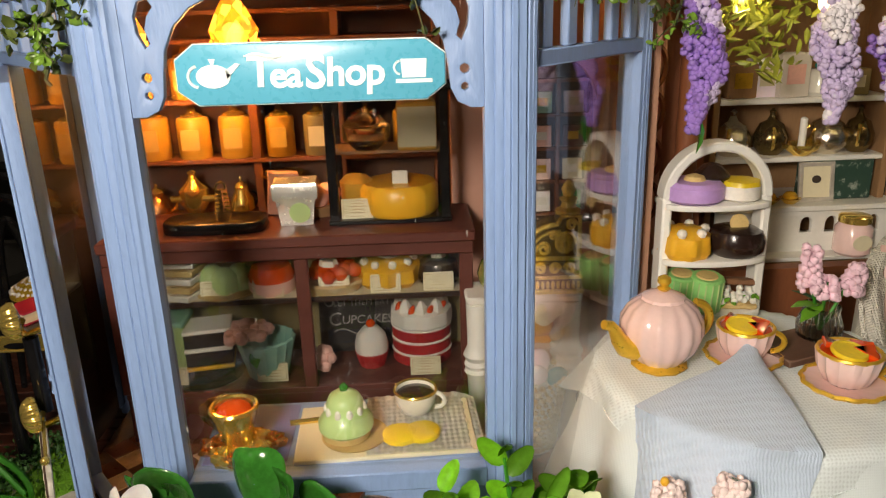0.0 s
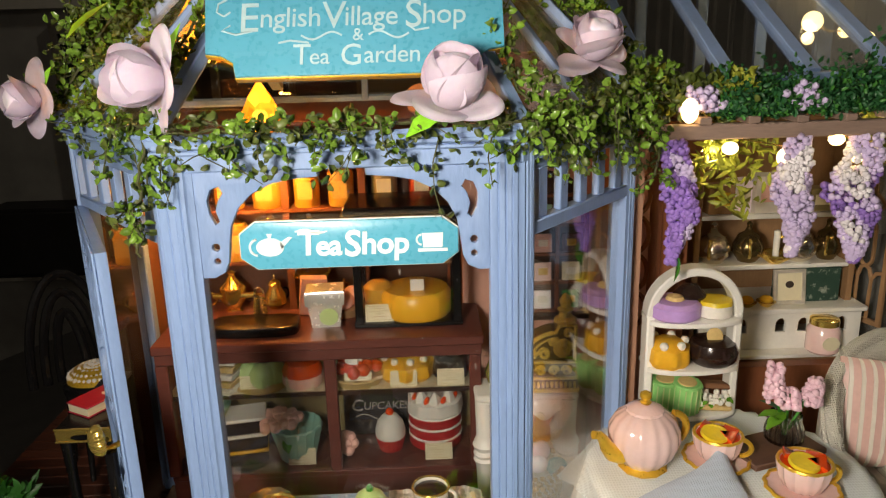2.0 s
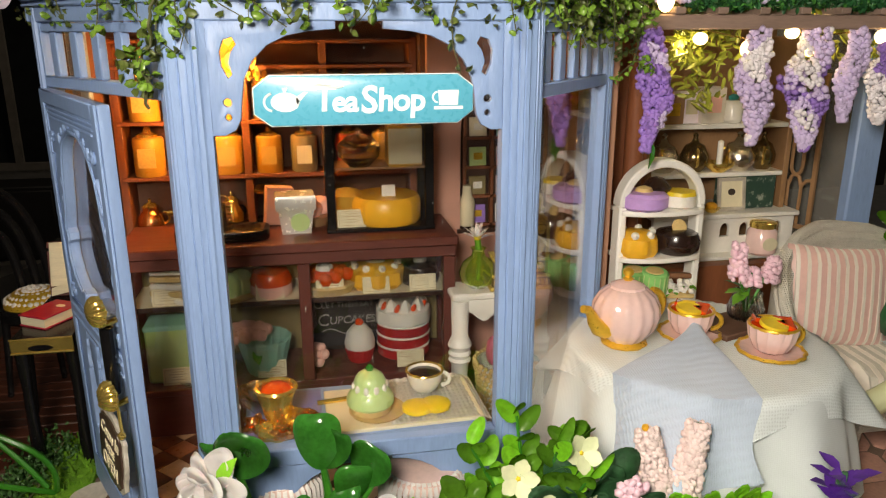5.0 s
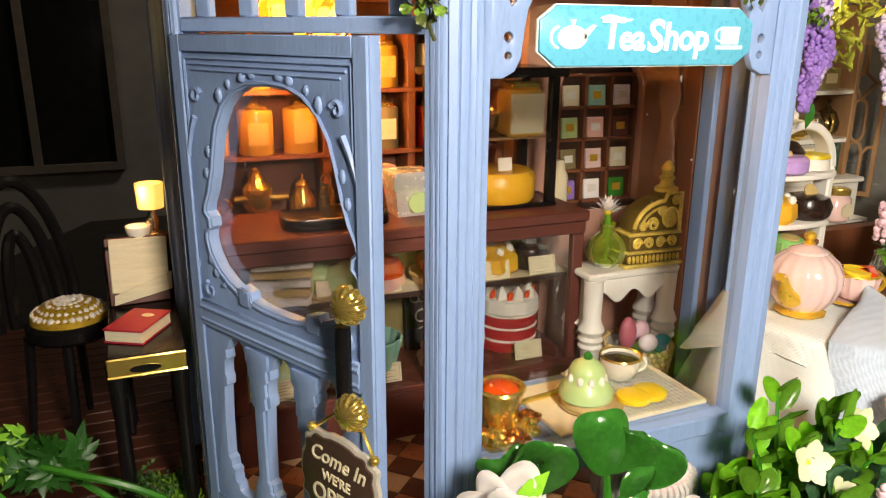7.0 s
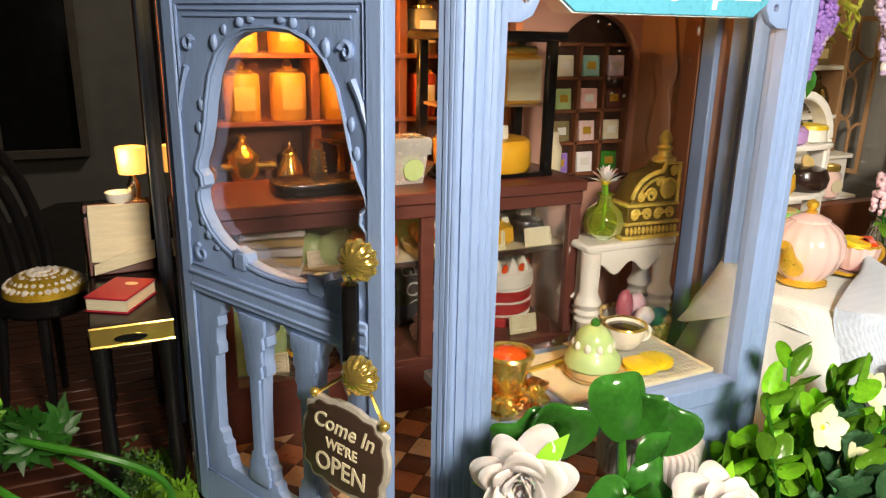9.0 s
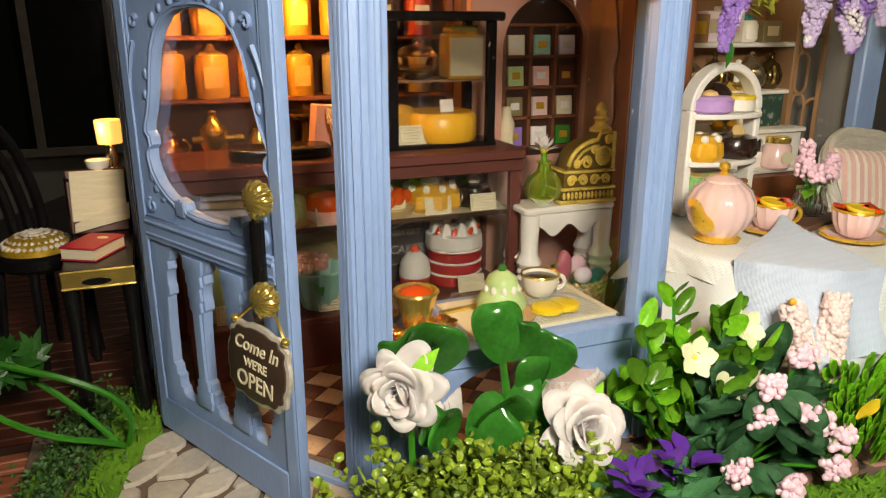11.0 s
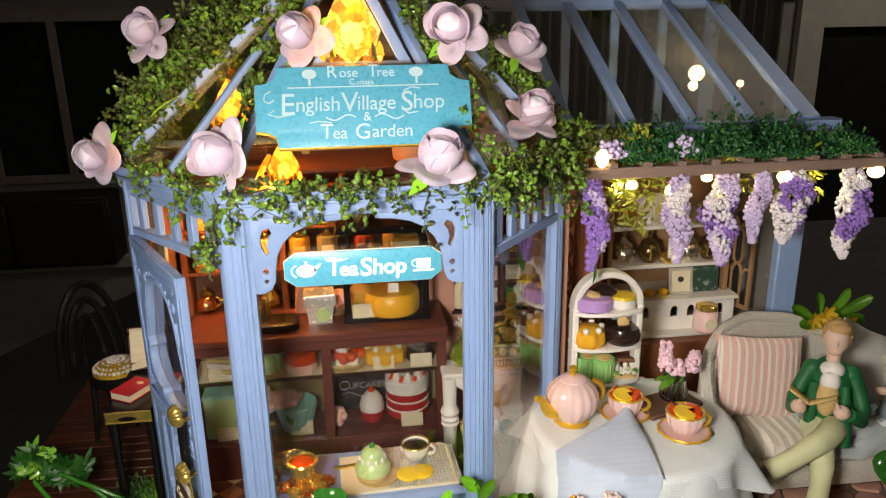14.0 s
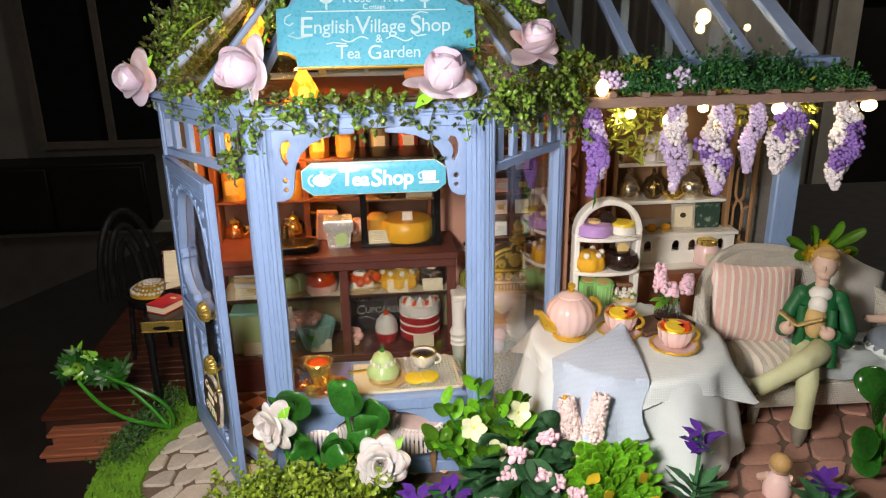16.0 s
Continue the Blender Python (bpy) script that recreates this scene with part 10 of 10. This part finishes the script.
for k, (x, y, h_) in enumerate(((1.75, -3.0, 1.5), (9.3, -2.75, 2.7), (0.9, -3.0, 1.3), (13.0, -3.6, 1.3))):
    sal = thing("violet_flower", (x, y, 0.1), 30 * k, label="dark stemmed plant with violet petals", category="flower", group="violet flowers")
    part("stem", tube(bmesh.new(), [(0, 0, 0), (0.05, 0, h_ * 0.6), (0.1, 0, h_)], 0.06, 5), DEEPGREEN, sal)
    for j in range(34):
        a, f = j * 2.4, j / 33
        if j < 18:
            m_ = aim((0.06, 0, h_ * (0.05 + 0.5 * f)), (math.cos(a), math.sin(a), 0.7 + 0.5 * f))
            part("leaf", leaf(bmesh.new(), m_, 1.25 - 0.3 * f, 0.46, 0.3, 0.1), DEEPGREEN, sal)
        else:
            m_ = aim((0.3 * math.cos(a * 0.5), 0.2 * math.sin(a * 0.5), h_ * (0.55 + 0.42 * f)), (math.cos(a), math.sin(a), 0.6))
            part("petal", leaf(bmesh.new(), m_, 0.55, 0.34), VIOLET if j % 5 else JADE, sal)

pl = thing("leafy_plant", (15.6, -1.5, 0.1), label="glossy dark green plant with broad round leaves", category="plant")
for k, (x, y, z, d, ln, wd) in enumerate(((0.2, -0.1, 2.0, (-0.5, -0.2, 0.9), 1.35, 1.25), (0.5, -0.1, 2.1, (0.5, -0.2, 0.9), 1.4, 1.3), (0.0, -0.4, 1.5, (-0.9, -0.3, 0.1), 1.3, 1.0), (0.5, -0.5, 1.6, (0.1, -0.5, -0.5), 1.2, 1.15), (0.9, -0.2, 1.5, (0.9, -0.2, 0.2), 1.3, 1.2), (0.1, -0.3, 1.1, (-0.8, -0.4, -0.35), 1.2, 0.95), (1.0, -0.1, 2.3, (0.9, 0.1, 0.8), 1.2, 1.1), (0.3, 0.3, 2.3, (-0.1, 0.3, 1.0), 1.2, 1.1), (0.7, -0.4, 0.8, (0.6, -0.4, -0.2), 1.0, 0.9))):
    part("stem", tube(bmesh.new(), [(0.4, 0.1, 0), (0.4 + (x - 0.4) * 0.5, y * 0.6, z * 0.6), (x, y, z)], 0.07, 6), GARDENGREEN, pl)
    part("leaf", petal(bmesh.new(), facing((x, y, z), d, (0.25 * (-1) ** k, -1, 0.55)), ln, wd, (0.35, -0.3, 0.3)[k % 3], 0.15, 0.05, 24, 0.25), JADE, pl, sharp=80)
pl = thing("yellow_lily", (16.9, 5.0, 0.1), label="yellow flowers with broad green leaves behind sofa", category="plant")
part("stem", tube(bmesh.new(), [(0, 0, 0), (0, -0.1, 4.0), (0, -0.2, 5.4)], 0.12, 6), GARDENGREEN, pl)
for k, (x, z, dx, dz, ln) in enumerate(((-0.3, 5.4, -1.0, 0.5, 1.5), (-0.1, 5.5, -0.45, 0.9, 1.25), (0.15, 5.5, 0.35, 0.95, 1.35), (0.3, 5.45, 0.95, 0.65, 1.6), (0.3, 5.3, 1.0, 0.1, 1.2), (-0.2, 5.3, -1.0, 0.0, 0.9))):
    part("leaf", petal(bmesh.new(), facing((x, -0.25, z), (dx, -0.15, dz), (0.1, -1, 0.5)), ln, 0.42, 0.3, 0.0, 0.03, 16, 0.3), FRESH, pl, sharp=80)
for k, (x, z) in enumerate(((-0.55, 5.55), (-0.15, 5.75), (0.75, 5.3), (0.1, 5.35))):
    for i in range(6):
        a = i * 1.047 + k
        part("petal", petal(bmesh.new(), facing((x, -0.5, z), (math.cos(a), -0.5, math.sin(a)), (0, -1, 0.2)), 0.48, 0.2, 0.4, 0.1, 0.03, 10, 0.2), YELLOWPETAL, pl, sharp=80)

# left side: leafy plastic sprays with looping stems, creeping vine on the turf
sp = thing("leafy_spray", (-8.6, 3.7, 0.12), label="bright green plastic leaf sprays on looping stems", category="plant")
for k, pts in enumerate(([(0.9, -0.1, 0.0), (1.2, -0.6, 1.2), (0.3, -0.8, 2.1), (-0.9, -0.4, 2.4), (-1.9, 0.3, 2.6)], [(0.9, 0, 0), (0.6, -0.7, 0.6), (-0.6, -0.8, 1.0), (-1.8, -0.2, 1.7), (-2.4, 0.3, 2.4)], [(0.8, 0, 0), (0.0, 0.1, 1.2), (-1.2, 0.4, 2.2), (-2.0, 0.6, 2.9)])):
    fine_ = [Vector(a).lerp(Vector(b), f) for a, b in zip(pts, pts[1:]) for f in (0, 0.25, 0.5, 0.75)]
    sm = [sum((fine_[max(0, min(len(fine_) - 1, i + o))] for o in (-2, -1, 0, 1, 2)), Vector()) / 5 for i in range(len(fine_))]
    part("stem", tube(bmesh.new(), sm, 0.07, 6), GARDENGREEN, sp)
for k in range(120):
    d = any_dir(0.1, g_)
    c = ((-1.95, 0.45, 2.55), (-1.2, 0.2, 2.25), (-2.35, 0.6, 2.25))[k % 3]
    p = Vector(c) + Vector((d.x * 0.75, d.y * 0.5, d.z * 0.55)) * g_.uniform(0.3, 1.0)
    lead, nrm = any_dir(0.2, g_) + Vector((-0.3, 0, 0.25)), (g_.uniform(-0.6, 0.9), -1, g_.uniform(0, 1))
    bm = bmesh.new()
    for turn_, ln_ in ((0, 0.55), (38, 0.4), (-38, 0.4), (75, 0.26), (-75, 0.26)):
        leaf(bm, facing(p, lead, nrm) @ Matrix.Rotation(radians(turn_), 4, "Z"), ln_ * g_.uniform(0.85, 1.15), 0.17, 0.25, 0.2)
    part("leaf", bm, SPRAYGREEN if k % 6 else FRESH, sp)
cr = thing("creeping_vine", (-8.7, 4.2, 0.12), label="thin creeping vine spilling over the turf edge", category="vine")
leaf_cloud("leaves", [(0.55 - 1.1 * f + g_.gauss(0, 0.32), 1.8 - 4.4 * f + g_.gauss(0, 0.2), abs(g_.gauss(0, 0.28))) for f in (g_.random() for _ in range(1300))], 0.13, CREEPER, cr, 141, 0.7)
for k in range(9):
    x = g_.uniform(-0.9, 0.9)
    part("twig", tube(bmesh.new(), [(x, -2.5 + 0.5 * k, 0.05), (x + 0.3, -2.1 + 0.5 * k, 0.35), (x - 0.2, -1.5 + 0.5 * k, 0.1)], 0.03, 4), STEM, cr)
